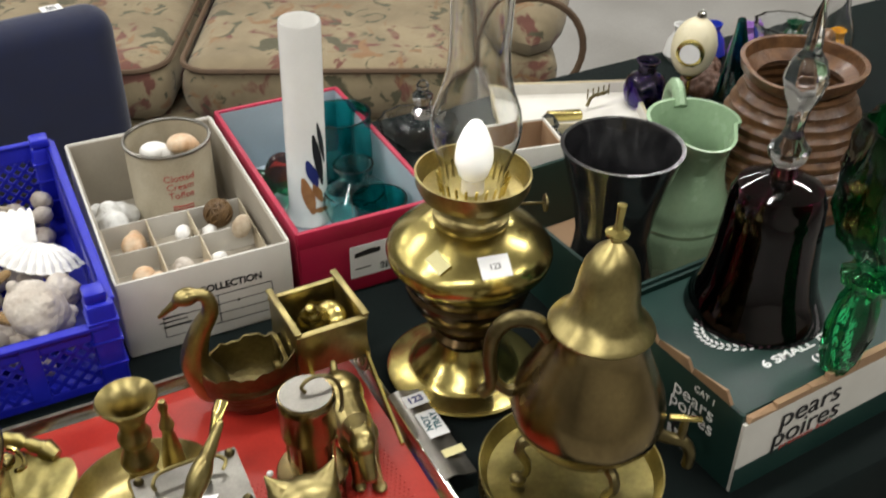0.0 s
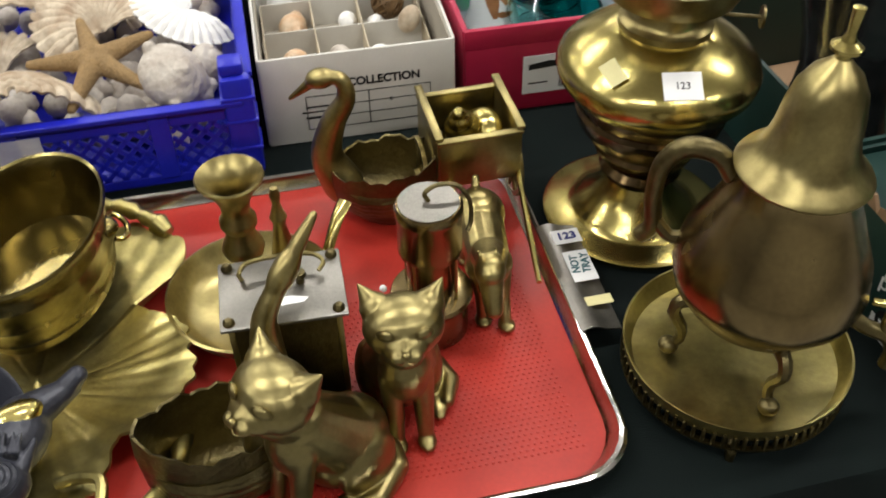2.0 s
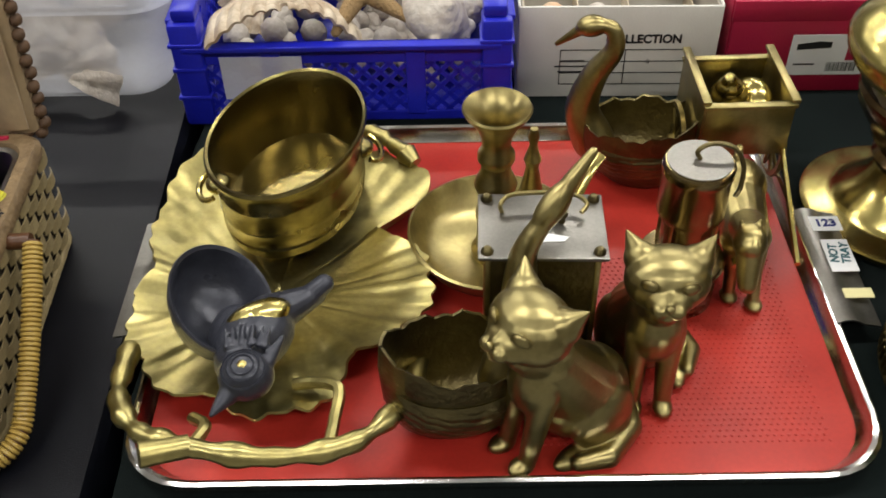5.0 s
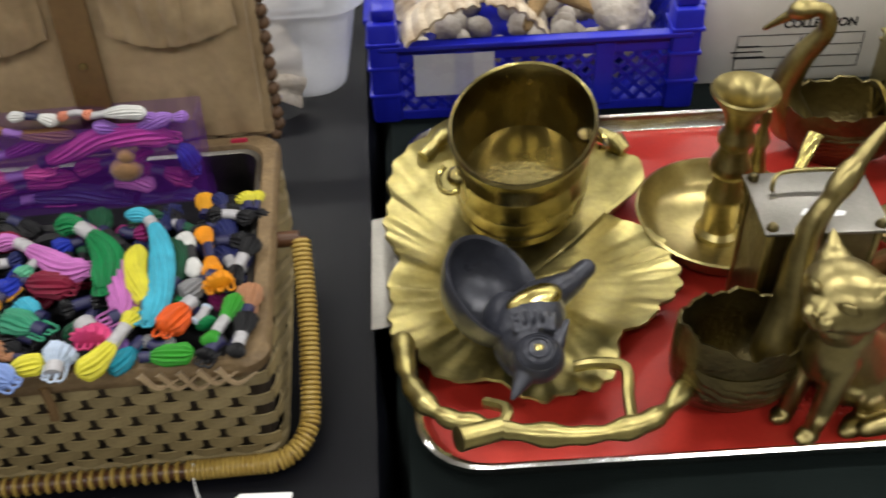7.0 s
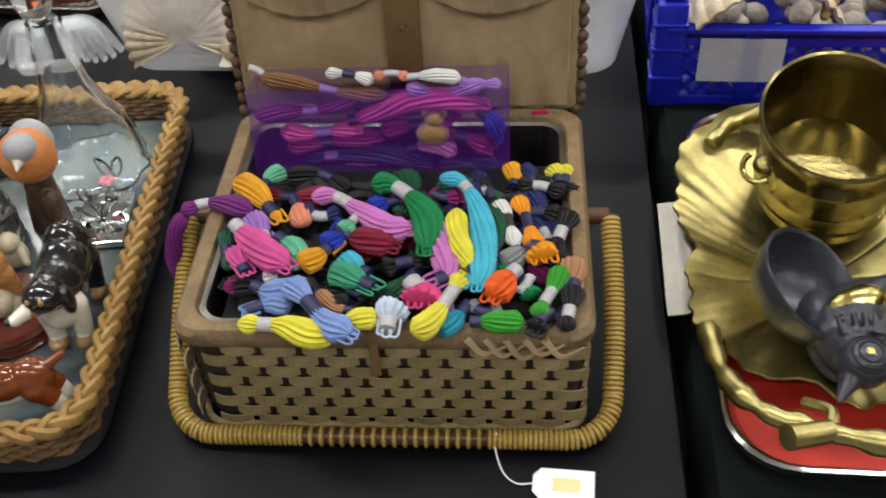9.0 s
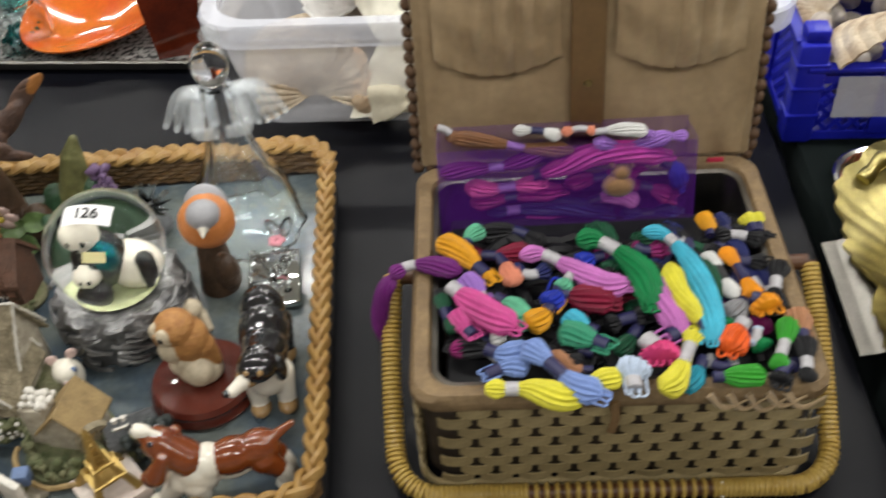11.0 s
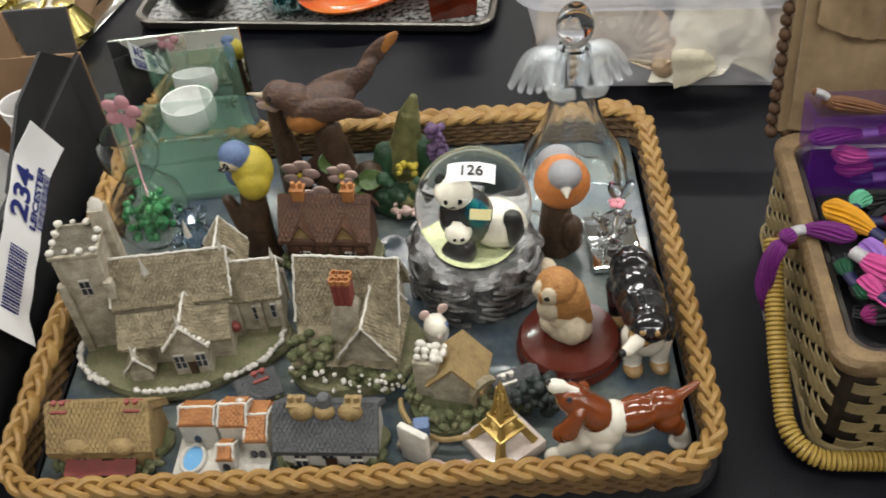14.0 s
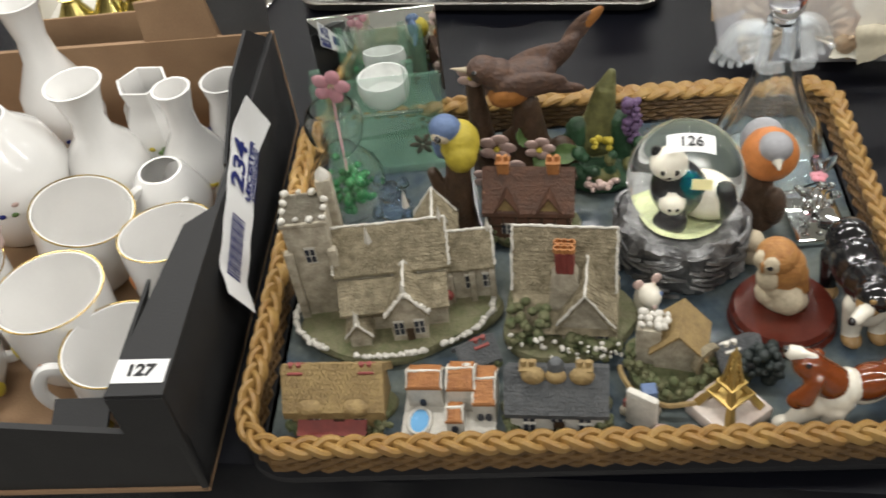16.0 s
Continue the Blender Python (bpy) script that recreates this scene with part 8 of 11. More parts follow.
# spaniel looking up along -x, long ears hanging, tail out along +x
sp = [(0, "ball", (0.000, 0.000, 0.033), (0.0165, 0.0135, 0.0185), (0, 12, 0)), (0, "ball", (0.008, 0.003, 0.040), (0.0105, 0.0135, 0.0145)), (1, "ball", (0.024, 0.008, 0.0405), (0.0175, 0.0128, 0.0135), (0, 0, 22)), (0, "ball", (0.026, 0.009, 0.031), (0.018, 0.0105, 0.0085), (0, -12, 22)),
      (1, "ball", (0.041, 0.014, 0.0395), (0.0155, 0.0128, 0.0155), (0, 0, 22)), (1, "bar", (0.050, 0.017, 0.046), 0.0046, (0.064, 0.023, 0.0545), 0.0026),
      (1, "bar", (-0.004, 0.001, 0.048), 0.0125, (-0.016, 0.002, 0.059), 0.0112), (1, "ball", (-0.019, 0.003, 0.062), (0.0125, 0.0112, 0.0108), (0, 35, 0)), (1, "bar", (-0.022, 0.003, 0.065), 0.0072, (-0.029, 0.005, 0.0705), 0.0056),
      (0, "bar", (-0.027, 0.004, 0.0735), 0.0048, (-0.031, 0.005, 0.0725), 0.0054), (0, "bar", (-0.017, 0.002, 0.0722), 0.0019, (-0.027, 0.0035, 0.0755), 0.0026), (2, "ball", (-0.0355, 0.0055, 0.0755), 0.0026),
      (2, "ball", (-0.0215, -0.0050, 0.0705), 0.0017), (2, "ball", (-0.0205, 0.0105, 0.0705), 0.0017),
      (1, "bar", (-0.015, -0.009, 0.060), 0.0046, (-0.022, -0.0115, 0.046), 0.0075), (1, "ball", (-0.025, -0.0115, 0.0425), (0.0082, 0.0050, 0.0090), (0, 25, 0)), (1, "bar", (-0.012, 0.014, 0.060), 0.0046, (-0.016, 0.016, 0.044), 0.0066),
      (0, "bar", (-0.010, -0.003, 0.030), 0.0105, (-0.024, -0.004, 0.011), 0.0062), (0, "ball", (-0.0300, -0.0050, 0.0062), (0.0085, 0.0068, 0.0062)),
      (0, "bar", (0.000, -0.005, 0.028), 0.0105, (0.001, -0.007, 0.010), 0.0072), (0, "ball", (-0.001, -0.0085, 0.0058), (0.0082, 0.0072, 0.0058)),
      (1, "bar", (0.044, 0.009, 0.034), 0.0105, (0.051, 0.010, 0.024), 0.0075), (0, "bar", (0.052, 0.010, 0.023), 0.0068, (0.057, 0.011, 0.010), 0.0060), (0, "ball", (0.0555, 0.0100, 0.0060), (0.0080, 0.0068, 0.0060)),
      (1, "bar", (0.042, 0.020, 0.034), 0.0095, (0.050, 0.022, 0.024), 0.0070), (0, "bar", (0.051, 0.022, 0.023), 0.0062, (0.056, 0.023, 0.010), 0.0056), (0, "ball", (0.0545, 0.0225, 0.0058), (0.0075, 0.0064, 0.0058))]
figure("dog_ornament", sp, 0.0010, [GL_W, GL_BR, GL_BK], pose(-0.326, 0.432, WZ), "glazed brown and white spaniel ornament standing", "ornament", smooth=3)
# black dog looking along -y, head turned to -x
sp = [(2, "ball", (0, 0.030, 0.056), (0.023, 0.034, 0.024)), (2, "ball", (0, 0.054, 0.060), (0.021, 0.022, 0.024)), (2, "bar", (0, 0.006, 0.058), 0.021, (-0.002, -0.014, 0.068), 0.017), (2, "ball", (-0.004, -0.022, 0.072), (0.0170, 0.0170, 0.0140)), (1, "ball", (-0.012, -0.028, 0.067), (0.011, 0.011, 0.009)), (0, "bar", (-0.014, -0.032, 0.068), 0.0072, (-0.026, -0.040, 0.064), 0.0055),
      (2, "ball", (-0.031, -0.043, 0.0655), 0.0036), (2, "ball", (-0.012, -0.010, 0.062), (0.0065, 0.008, 0.015)), (2, "ball", (0.014, -0.020, 0.062), (0.006, 0.008, 0.015)), (0, "ball", (-0.001, -0.014, 0.046), (0.016, 0.012, 0.022)),
      (2, "bar", (0.0, 0.072, 0.060), 0.007, (-0.012, 0.086, 0.052), 0.004), (1, "ball", (-0.0125, -0.0345, 0.0775), 0.0024), (1, "ball", (-0.0010, -0.0370, 0.0775), 0.0024)]
for x, y, c in ((-0.012, -0.008, 0), (0.012, -0.008, 0), (-0.013, 0.052, 2), (0.013, 0.052, 2)):
    sp += [(c, "bar", (x, y, 0.045), 0.0115, (x, y - 0.002, 0.010), 0.0080), (1, "ball", (x, y - 0.006, 0.007), (0.0092, 0.012, 0.007))]
figure("dog_ornament", sp, 0.0012, [GL_W, GL_TAN, GL_BK], pose(-0.291, 0.520, WZ, 0, 0, 10) @ Matrix.Scale(0.84, 4), "glazed black, tan and white dog ornament standing", "ornament", smooth=2)


def owl():
    bm = B()
    lathe(bm, [(0, 0), (0.040, 0), (0.041, 0.003), (0.0385, 0.006), (0.038, 0.009), (0.0395, 0.012), (0.037, 0.016), (0, 0.017)], 56)
    single("wooden_plinth", bm, M_MAHOG, pose(-0.346, 0.530, WZ), "round polished mahogany display plinth", "plinth")
    sp = [(1, "ball", (0.006, 0, 0.006), (0.020, 0.016, 0.012)), (1, "ball", (0.010, -0.008, 0.012), (0.013, 0.012, 0.014)), (1, "ball", (-0.006, -0.002, 0.012), (0.012, 0.012, 0.012)), (1, "ball", (0.000, -0.004, 0.022), (0.012, 0.011, 0.012)),
          (0, "ball", (0.002, 0.002, 0.038), (0.0175, 0.0170, 0.0215), (0, 14, 0)), (0, "bar", (0.012, 0.004, 0.032), 0.0105, (0.020, 0.006, 0.014), 0.0050), (0, "ball", (-0.004, -0.001, 0.054), (0.0170, 0.0160, 0.0150)),
          (1, "ball", (-0.0150, -0.0085, 0.0545), (0.0072, 0.0058, 0.0088), (0, 0, 45)), (1, "ball", (-0.0060, -0.0145, 0.0545), (0.0072, 0.0046, 0.0088), (0, 0, 12)), (1, "ball", (-0.0110, -0.0120, 0.0480), (0.0060, 0.0050, 0.0070)),
          (2, "ball", (-0.0178, -0.0122, 0.0555), 0.0022), (2, "ball", (-0.0072, -0.0190, 0.0555), 0.0022), (0, "bar", (-0.0130, -0.0165, 0.0560), 0.0018, (-0.0130, -0.0165, 0.0480), 0.0014), (1, "ball", (-0.008, -0.010, 0.036), (0.010, 0.009, 0.013))]
    figure("owl_ornament", sp, 0.0010, [M_OWL, M_CREAM, GL_BK], pose(-0.352, 0.534, WZ + 0.0165, 0, 0, -14) @ Matrix.Scale(0.92, 4), "amber barn owl ornament on a rock", "ornament", smooth=2)


owl()


def thrush():
    t = thing("bird_group_ornament", pose(-0.552, 0.705, WZ), "brown thrush ornament on a flowering stump", "ornament")
    sp = [(0, "ball", (-0.004, 0, 0.107), (0.033, 0.017, 0.017), (0, -16, 8)), (0, "ball", (-0.034, -0.005, 0.121), (0.0145, 0.0125, 0.0125)), (0, "bar", (-0.022, -0.003, 0.114), 0.0145, (-0.033, -0.005, 0.120), 0.0115), (2, "bar", (-0.046, -0.006, 0.121), 0.0032, (-0.062, -0.006, 0.123), 0.0009),
          (0, "ball", (0.030, 0.010, 0.124), (0.024, 0.006, 0.009), (0, -46, 12)), (0, "ball", (0.046, 0.018, 0.143), (0.022, 0.0032, 0.0085), (0, -48, 12)), (1, "ball", (0.053, 0.0195, 0.149), (0.020, 0.0030, 0.0062), (0, -42, 12)),
          (0, "ball", (0.006, -0.014, 0.110), (0.032, 0.0055, 0.0115), (0, -6, 4)), (0, "ball", (0.032, -0.012, 0.106), (0.021, 0.0034, 0.0060), (0, 6, 4)), (0, "ball", (0.010, 0.016, 0.118), (0.030, 0.0055, 0.0100), (0, -14, 10)),
          (1, "ball", (-0.012, -0.010, 0.100), (0.020, 0.012, 0.013), (0, -14, 8)), (3, "ball", (-0.041, -0.0165, 0.1245), 0.0022), (2, "bar", (-0.004, -0.004, 0.094), 0.0022, (-0.004, -0.004, 0.074), 0.0022), (2, "bar", (0.008, -0.002, 0.094), 0.0022, (0.008, -0.002, 0.074), 0.0022)]
    ob = new("bird", blob("bird", sp, 0.0013, [M_FEATH, M_RUST, M_CREAM, GL_BK], 2))
    ob.parent = t
    sp = [(0, "bar", (0.0, 0.0, 0.0), 0.024, (0.002, 0, 0.040), 0.017), (0, "bar", (0.002, 0, 0.040), 0.017, (0.0, -0.002, 0.082), 0.012), (0, "bar", (-0.040, 0.004, 0.0), 0.014, (-0.046, 0.006, 0.110), 0.007), (0, "bar", (-0.030, 0.010, 0.02), 0.010, (-0.008, 0.0, 0.05), 0.008), (0, "ball", (0.030, -0.004, 0.020), (0.016, 0.014, 0.026))]
    ob = new("stump", blob("stump", sp, 0.0018, [M_BARK], 1))
    ob.parent = t
    for x, y, z, r in ((-0.012, -0.028, 0.026, 0.016), (-0.026, -0.022, 0.050, 0.016), (-0.036, -0.028, 0.020, 0.013), (-0.046, 0.0, 0.112, 0.012), (0.012, -0.026, 0.052, 0.013)):
        for k in range(5):
            a = 2 * math.pi * k / 5
            bm = B()
            ball(bm, (x + r * 0.6 * math.cos(a), y - 0.002, z + r * 0.6 * math.sin(a)), (r * 0.52, 0.0022, r * 0.52), (20, 0, 0), 10, 6)
            part("petal", bm, M_PINKF, t)
        bm = B()
        ball(bm, (x, y - 0.004, z), 0.0028)
        part("flower_centre", bm, M_YELF, t)
    for x, y, z, a in ((0.006, -0.030, 0.036, 30), (0.016, -0.026, 0.022, -20), (-0.006, -0.026, 0.056, 70), (-0.036, -0.018, 0.036, 130), (0.024, -0.022, 0.040, 10)):
        bm = B()
        leaf_sheet(bm, (0, 0), (0.024, 0), 0.0085, 0, 0.004, 3, 0.4, 0.0006)
        bmesh.ops.transform(bm, matrix=pose(x, y, z, 55, 0, a), verts=bm.verts)
        part("leaf", bm, M_LEAFC, t)


thrush()
sp = [(0, "bar", (0, 0, 0), 0.018, (0.002, 0, 0.030), 0.013), (0, "bar", (0.002, 0, 0.030), 0.013, (0.004, 0.004, 0.080), 0.010), (0, "bar", (-0.004, 0, 0.02), 0.010, (-0.018, 0.0, 0.066), 0.005), (1, "ball", (0.006, 0.010, 0.092), (0.017, 0.018, 0.021)), (1, "ball", (0.008, 0.002, 0.086), (0.014, 0.014, 0.016)),
      (2, "ball", (-0.004, 0.006, 0.110), (0.0135, 0.0125, 0.0115)), (2, "ball", (-0.010, 0.014, 0.092), (0.008, 0.016, 0.018)), (3, "ball", (-0.006, -0.003, 0.107), (0.008, 0.005, 0.006)), (4, "bar", (-0.007, -0.007, 0.108), 0.003, (-0.008, -0.013, 0.107), 0.001), (2, "bar", (-0.010, 0.022, 0.084), 0.006, (-0.018, 0.032, 0.066), 0.003)]
figure("blue_tit_ornament", sp, 0.0012, [M_BARK, M_YELF, M_BLUEF, M_CREAM, GL_BK], pose(-0.609, 0.628, WZ, 0, 0, -6), "blue and yellow bird ornament on a stump", "ornament", smooth=2)
sp = [(0, "bar", (0, 0, 0), 0.017, (0.0, 0.004, 0.045), 0.012), (0, "ball", (0.012, -0.010, 0.022), (0.010, 0.010, 0.020)), (1, "ball", (0.004, -0.004, 0.074), (0.023, 0.021, 0.023)), (2, "ball", (0.005, -0.012, 0.088), (0.0135, 0.0135, 0.0115)), (2, "ball", (0.002, 0.016, 0.074), (0.018, 0.014, 0.020)), (3, "bar", (0.005, -0.024, 0.083), 0.004, (0.005, -0.030, 0.080), 0.0016), (4, "bar", (0, 0.026, 0.066), 0.007, (-0.006, 0.040, 0.054), 0.004)]
figure("bullfinch_ornament", sp, 0.0012, [M_BARK, M_ORAF, M_GREYF, GL_W, GL_BK], pose(-0.356, 0.644, WZ, 0, 0, 6), "orange-breasted grey-headed bird ornament on a stump", "ornament", smooth=2)
sp = [(0, "ball", (0, 0, 0.014), (0.010, 0.012, 0.014)), (0, "ball", (-0.002, -0.008, 0.028), (0.0095, 0.011, 0.009)), (1, "ball", (-0.0085, -0.002, 0.037), (0.0045, 0.002, 0.005)), (1, "ball", (0.0065, -0.002, 0.038), (0.0045, 0.002, 0.005)), (1, "ball", (-0.003, -0.019, 0.026), 0.002), (2, "ball", (0.0045, -0.013, 0.031), (0.0025, 0.002, 0.003))]
figure("mouse_ornament", sp, 0.0009, [GL_W, M_PINKF, M_BLUEF], pose(-0.449, 0.535, WZ, 0, 0, 25), "small white china mouse ornament", "ornament", smooth=1)
sp = [(0, "ball", (0, 0, 0.012), (0.010, 0.010, 0.013)), (0, "ball", (0, -0.003, 0.027), (0.0085, 0.009, 0.009)), (0, "bar", (-0.008, -0.004, 0.018), 0.004, (-0.013, -0.010, 0.012), 0.003), (0, "bar", (0.008, -0.004, 0.018), 0.004, (0.013, -0.010, 0.012), 0.003), (1, "ball", (0, -0.008, 0.030), 0.003)]
figure("cream_figurine", sp, 0.0009, [M_CREAM, M_BARK], pose(-0.364, 0.592, WZ, 0, 0, 0), "little cream resin animal figurine", "ornament", smooth=1)


def globe():
    t = thing("snow_globe", pose(-0.421, 0.601, WZ), "panda snow globe on a silver twig-textured base", "snow globe")
    bm = B()
    rnd = random.Random(4)
    def rough(a, r, z):
        return r * (1 + 0.05 * math.sin(9 * a + z * 300) + 0.03 * math.sin(23 * a - z * 500))
    lathe(bm, [(0, 0), (0.047, 0), (0.050, 0.006), (0.0515, 0.022), (0.052, 0.036), (0.050, 0.046), (0.045, 0.050), (0.038, 0.047), (0.0, 0.046)], 72, shape=lambda a, r, z: rough(a, r, z) if r > 0.041 else r)
    base = part("base", bm, M_SILVERN, t, "silver twig-textured base")
    for k in range(90):
        a = rnd.uniform(0, 2 * math.pi)
        z = rnd.uniform(0.005, 0.047)
        da, dz = rnd.uniform(0.25, 0.5), rnd.uniform(-0.012, 0.008)
        bm = B()
        tube(bm, [((0.0525 + 0.0015 * math.sin(u * math.pi)) * math.cos(a + da * u), (0.0525 + 0.0015 * math.sin(u * math.pi)) * math.sin(a + da * u), max(0.003, z + dz * u)) for u in (0, 0.25, 0.5, 0.75, 1)], 0.0020, 5)
        part("twig", bm, M_SILVERN, base)
    bm = B()
    ball(bm, (0.001, 0.0, 0.085), 0.0455, (0, 0, 0), 48, 28)
    g = part("glass_ball", bm, glass("globe_glass", (0.97, 0.99, 0.96), 0.01, 1.2), t, "water-filled glass ball")
    g.visible_shadow = False
    bm = B()
    lathe(bm, [(0, 0.046), (0.030, 0.047), (0.034, 0.0495), (0.020, 0.053), (0, 0.054)], 36)
    part("snow_floor", bm, mat("pale_yellow_snow", (0.50, 0.54, 0.30), 0.6, 0, 0.3, 90, 0.001, 400), t)
    sp = [(0, "ball", (0.014, 0.004, 0.073), (0.018, 0.014, 0.015), (0, 14, 0)), (1, "ball", (-0.004, -0.002, 0.082), (0.0165, 0.015, 0.019)), (0, "ball", (-0.012, -0.004, 0.102), (0.0125, 0.0115, 0.011)), (1, "ball", (-0.022, -0.001, 0.110), 0.004), (1, "ball", (-0.003, 0.001, 0.112), 0.004), (1, "ball", (-0.016, -0.0145, 0.102), (0.003, 0.002, 0.0035)), (1, "ball", (-0.008, -0.0145, 0.102), (0.003, 0.002, 0.0035)), (1, "ball", (-0.012, -0.0155, 0.098), 0.0018),
          (1, "bar", (0.028, -0.004, 0.080), 0.007, (0.031, -0.008, 0.062), 0.006), (1, "bar", (-0.004, -0.010, 0.074), 0.007, (-0.016, -0.016, 0.066), 0.005), (1, "ball", (-0.008, -0.016, 0.066), (0.010, 0.008, 0.010)), (0, "ball", (-0.009, -0.020, 0.081), (0.0085, 0.008, 0.0075)), (1, "ball", (-0.015, -0.018, 0.086), 0.0028), (1, "ball", (-0.003, -0.018, 0.087), 0.0028), (1, "ball", (-0.011, -0.0275, 0.081), 0.0019), (1, "ball", (-0.006, -0.0275, 0.081), 0.0019), (2, "ball", (0.004, -0.011, 0.089), (0.0085, 0.0075, 0.0105))]
    sp = [(c, k, *((Vector((q[0][0] * 0.94, q[0][1] * 0.94, 0.053 + (q[0][2] - 0.060) * 1.14)), *((q[1] if isinstance(q[1], (int, float)) else tuple(w * 1.08 for w in q[1]),) if k == "ball" else (q[1] * 0.95, Vector((q[2][0] * 0.94, q[2][1] * 0.94, 0.053 + (q[2][2] - 0.060) * 1.14)), q[3] * 0.95)), *q[2 if k == "ball" else 4:])) ) for c, k, *q in sp]
    ob = new("panda_pair", blob("panda_pair", sp, 0.0010, [GL_W, GL_BK, mat("blue_green_glitter", (0.0, 0.30, 0.26), 0.2, 0.7, 0.6, 500, 0.001, 900, second=(0.0, 0.05, 0.18), spread=0.2)], 1))
    ob.parent = t
    bm = B()
    def on_ball(u, v):
        x, y = (u - 0.5) * 0.036, (v - 0.5) * 0.017
        p = Vector((x, y, math.sqrt(0.0462 ** 2 - x * x - y * y)))
        return pose(0.001, 0, 0.085, 15, 2, 0) @ p
    sheet(bm, 8, 4, on_ball, 0.0003)
    s = part("lot_sticker", bm, M_PAPER, t, "white printed lot sticker")
    lt = letters("lettering", "126", 0.0125, M_INK, s, Matrix(), bold=0.0001)
    for v in lt.data.vertices:
        x, y = v.co.x, v.co.y
        v.co = pose(0.001, 0, 0.085, 15, 2, 0) @ Vector((x, y, math.sqrt(0.0470 ** 2 - x * x - y * y) + v.co.z))
    bm = B()
    box(bm, 0, 0, 0, 0.016, 0.008, 0.0004)
    part("price_sticker", bm, M_YELLOW_PAPER, t, "", False, pose(0.010, -0.0375, 0.1095, 58, 14, 12))


globe()


def glass_angel():
    t = thing("glass_figurine", pose(-0.342, 0.714, WZ, 0, 0, 10) @ Matrix.Diagonal((1.0, 1.0, 1.16, 1)), "clear moulded glass winged figurine", "ornament")
    fold = lambda a, r, z: r * (1 + 0.05 * math.cos(9 * a + z * 30) * max(0, 1 - z / 0.12))
    o = [(0.046, 0.0), (0.050, 0.004), (0.047, 0.012), (0.045, 0.030), (0.040, 0.044), (0.029, 0.060), (0.021, 0.080), (0.017, 0.100), (0.016, 0.118), (0.013, 0.132)]
    bm = B()
    lathe(bm, o + [(max(r - 0.004, 0.002), max(z, 0.003)) for r, z in o[::-1]], 60, shape=fold)
    part("skirt", bm, M_CRYSTAL, t).visible_shadow = False
    bm = B()
    ball(bm, (0, -0.003, 0.150), (0.015, 0.015, 0.017), u=24, v=16)
    head = part("head", bm, M_CRYSTAL, t)
    bm = B()
    ball(bm, (0.004, 0.010, 0.164), (0.009, 0.007, 0.010), u=16, v=10)
    part("hair_knot", bm, M_ICE, head)
    for sx in (-1, 1):
        for k in range(6):
            a = radians(38 + 11 * k)
            ln = 0.046 - 0.003 * k
            bm = B()
            tube(bm, curve([(sx * 0.012, 0.012, 0.124 - 0.002 * k), (sx * (0.014 + ln * 0.55 * math.cos(a)), 0.016, 0.128 - ln * 0.35 * math.sin(a)), (sx * (0.014 + ln * math.cos(a)), 0.018, 0.122 - ln * math.sin(a))], 12), lambda u: 0.0050 + 0.0030 * math.sin(math.pi * u), 10, squash=0.55)
            part("wing_feather", bm, M_ICE, t).visible_shadow = False
        bm = B()
        tube(bm, curve([(sx * 0.015, -0.004, 0.122), (sx * 0.020, -0.018, 0.106), (sx * 0.004, -0.026, 0.108)], 10), lambda u: 0.0065 - 0.002 * u, 10)
        part("arm", bm, M_ICE, t)


glass_angel()


def green_grotto():
    t = thing("garden_ornament", pose(-0.488, 0.704, WZ), "green resin garden arch ornament with purple flowers", "ornament")
    rnd = random.Random(6)
    sp = [(0, "ball", (0, 0, 0.006), (0.038, 0.032, 0.012)), (0, "bar", (-0.022, 0.006, 0.01), 0.013, (-0.020, 0.012, 0.045), 0.010), (0, "bar", (0.020, 0.010, 0.01), 0.012, (0.016, 0.014, 0.050), 0.010), (1, "bar", (-0.004, 0.016, 0.03), 0.018, (0.004, 0.018, 0.080), 0.010), (1, "bar", (0.004, 0.018, 0.080), 0.010, (0.010, 0.020, 0.098), 0.004)]
    for k in range(40):
        a = rnd.uniform(0, 6.28)
        sp.append((0 if k % 3 else 1, "ball", (0.034 * math.cos(a), 0.026 * math.sin(a) + 0.004, rnd.uniform(0.008, 0.040)), rnd.uniform(0.004, 0.007)))
    ob = new("arch", blob("arch", sp, 0.0015, [mat("deep_green_resin", (0.035, 0.10, 0.045), 0.5, 0, 0.5, 90, 0.001, 300), mat("mossy_yellow_resin", (0.22, 0.22, 0.08), 0.55, 0, 0.5, 90, 0.001, 300)], 1))
    ob.parent = t
    bm = B()
    lumps(bm, [(0.028 + rnd.uniform(-0.006, 0.006), 0.008 + rnd.uniform(-0.006, 0.006), 0.036 + 0.040 * rnd.random()) for _ in range(50)], 0.0040, 8)
    part("purple_blossom", bm, mat("mauve_resin", (0.20, 0.12, 0.25), 0.55, 0, 0.4, 120), t)
    bm = B()
    lumps(bm, [(rnd.uniform(-0.010, 0.020), -0.030 + rnd.uniform(-0.004, 0.004), 0.010 + rnd.uniform(0, 0.006)) for _ in range(16)], 0.0035, 9)
    part("pink_blossom", bm, M_PINKF, t)
    bm = B()
    lumps(bm, [(rnd.uniform(-0.008, 0.010), -0.010 + rnd.uniform(-0.006, 0.006), 0.040 + rnd.uniform(0, 0.010)) for _ in range(12)], 0.0035, 11)
    part("yellow_blossom", bm, M_YELF, t)


green_grotto()


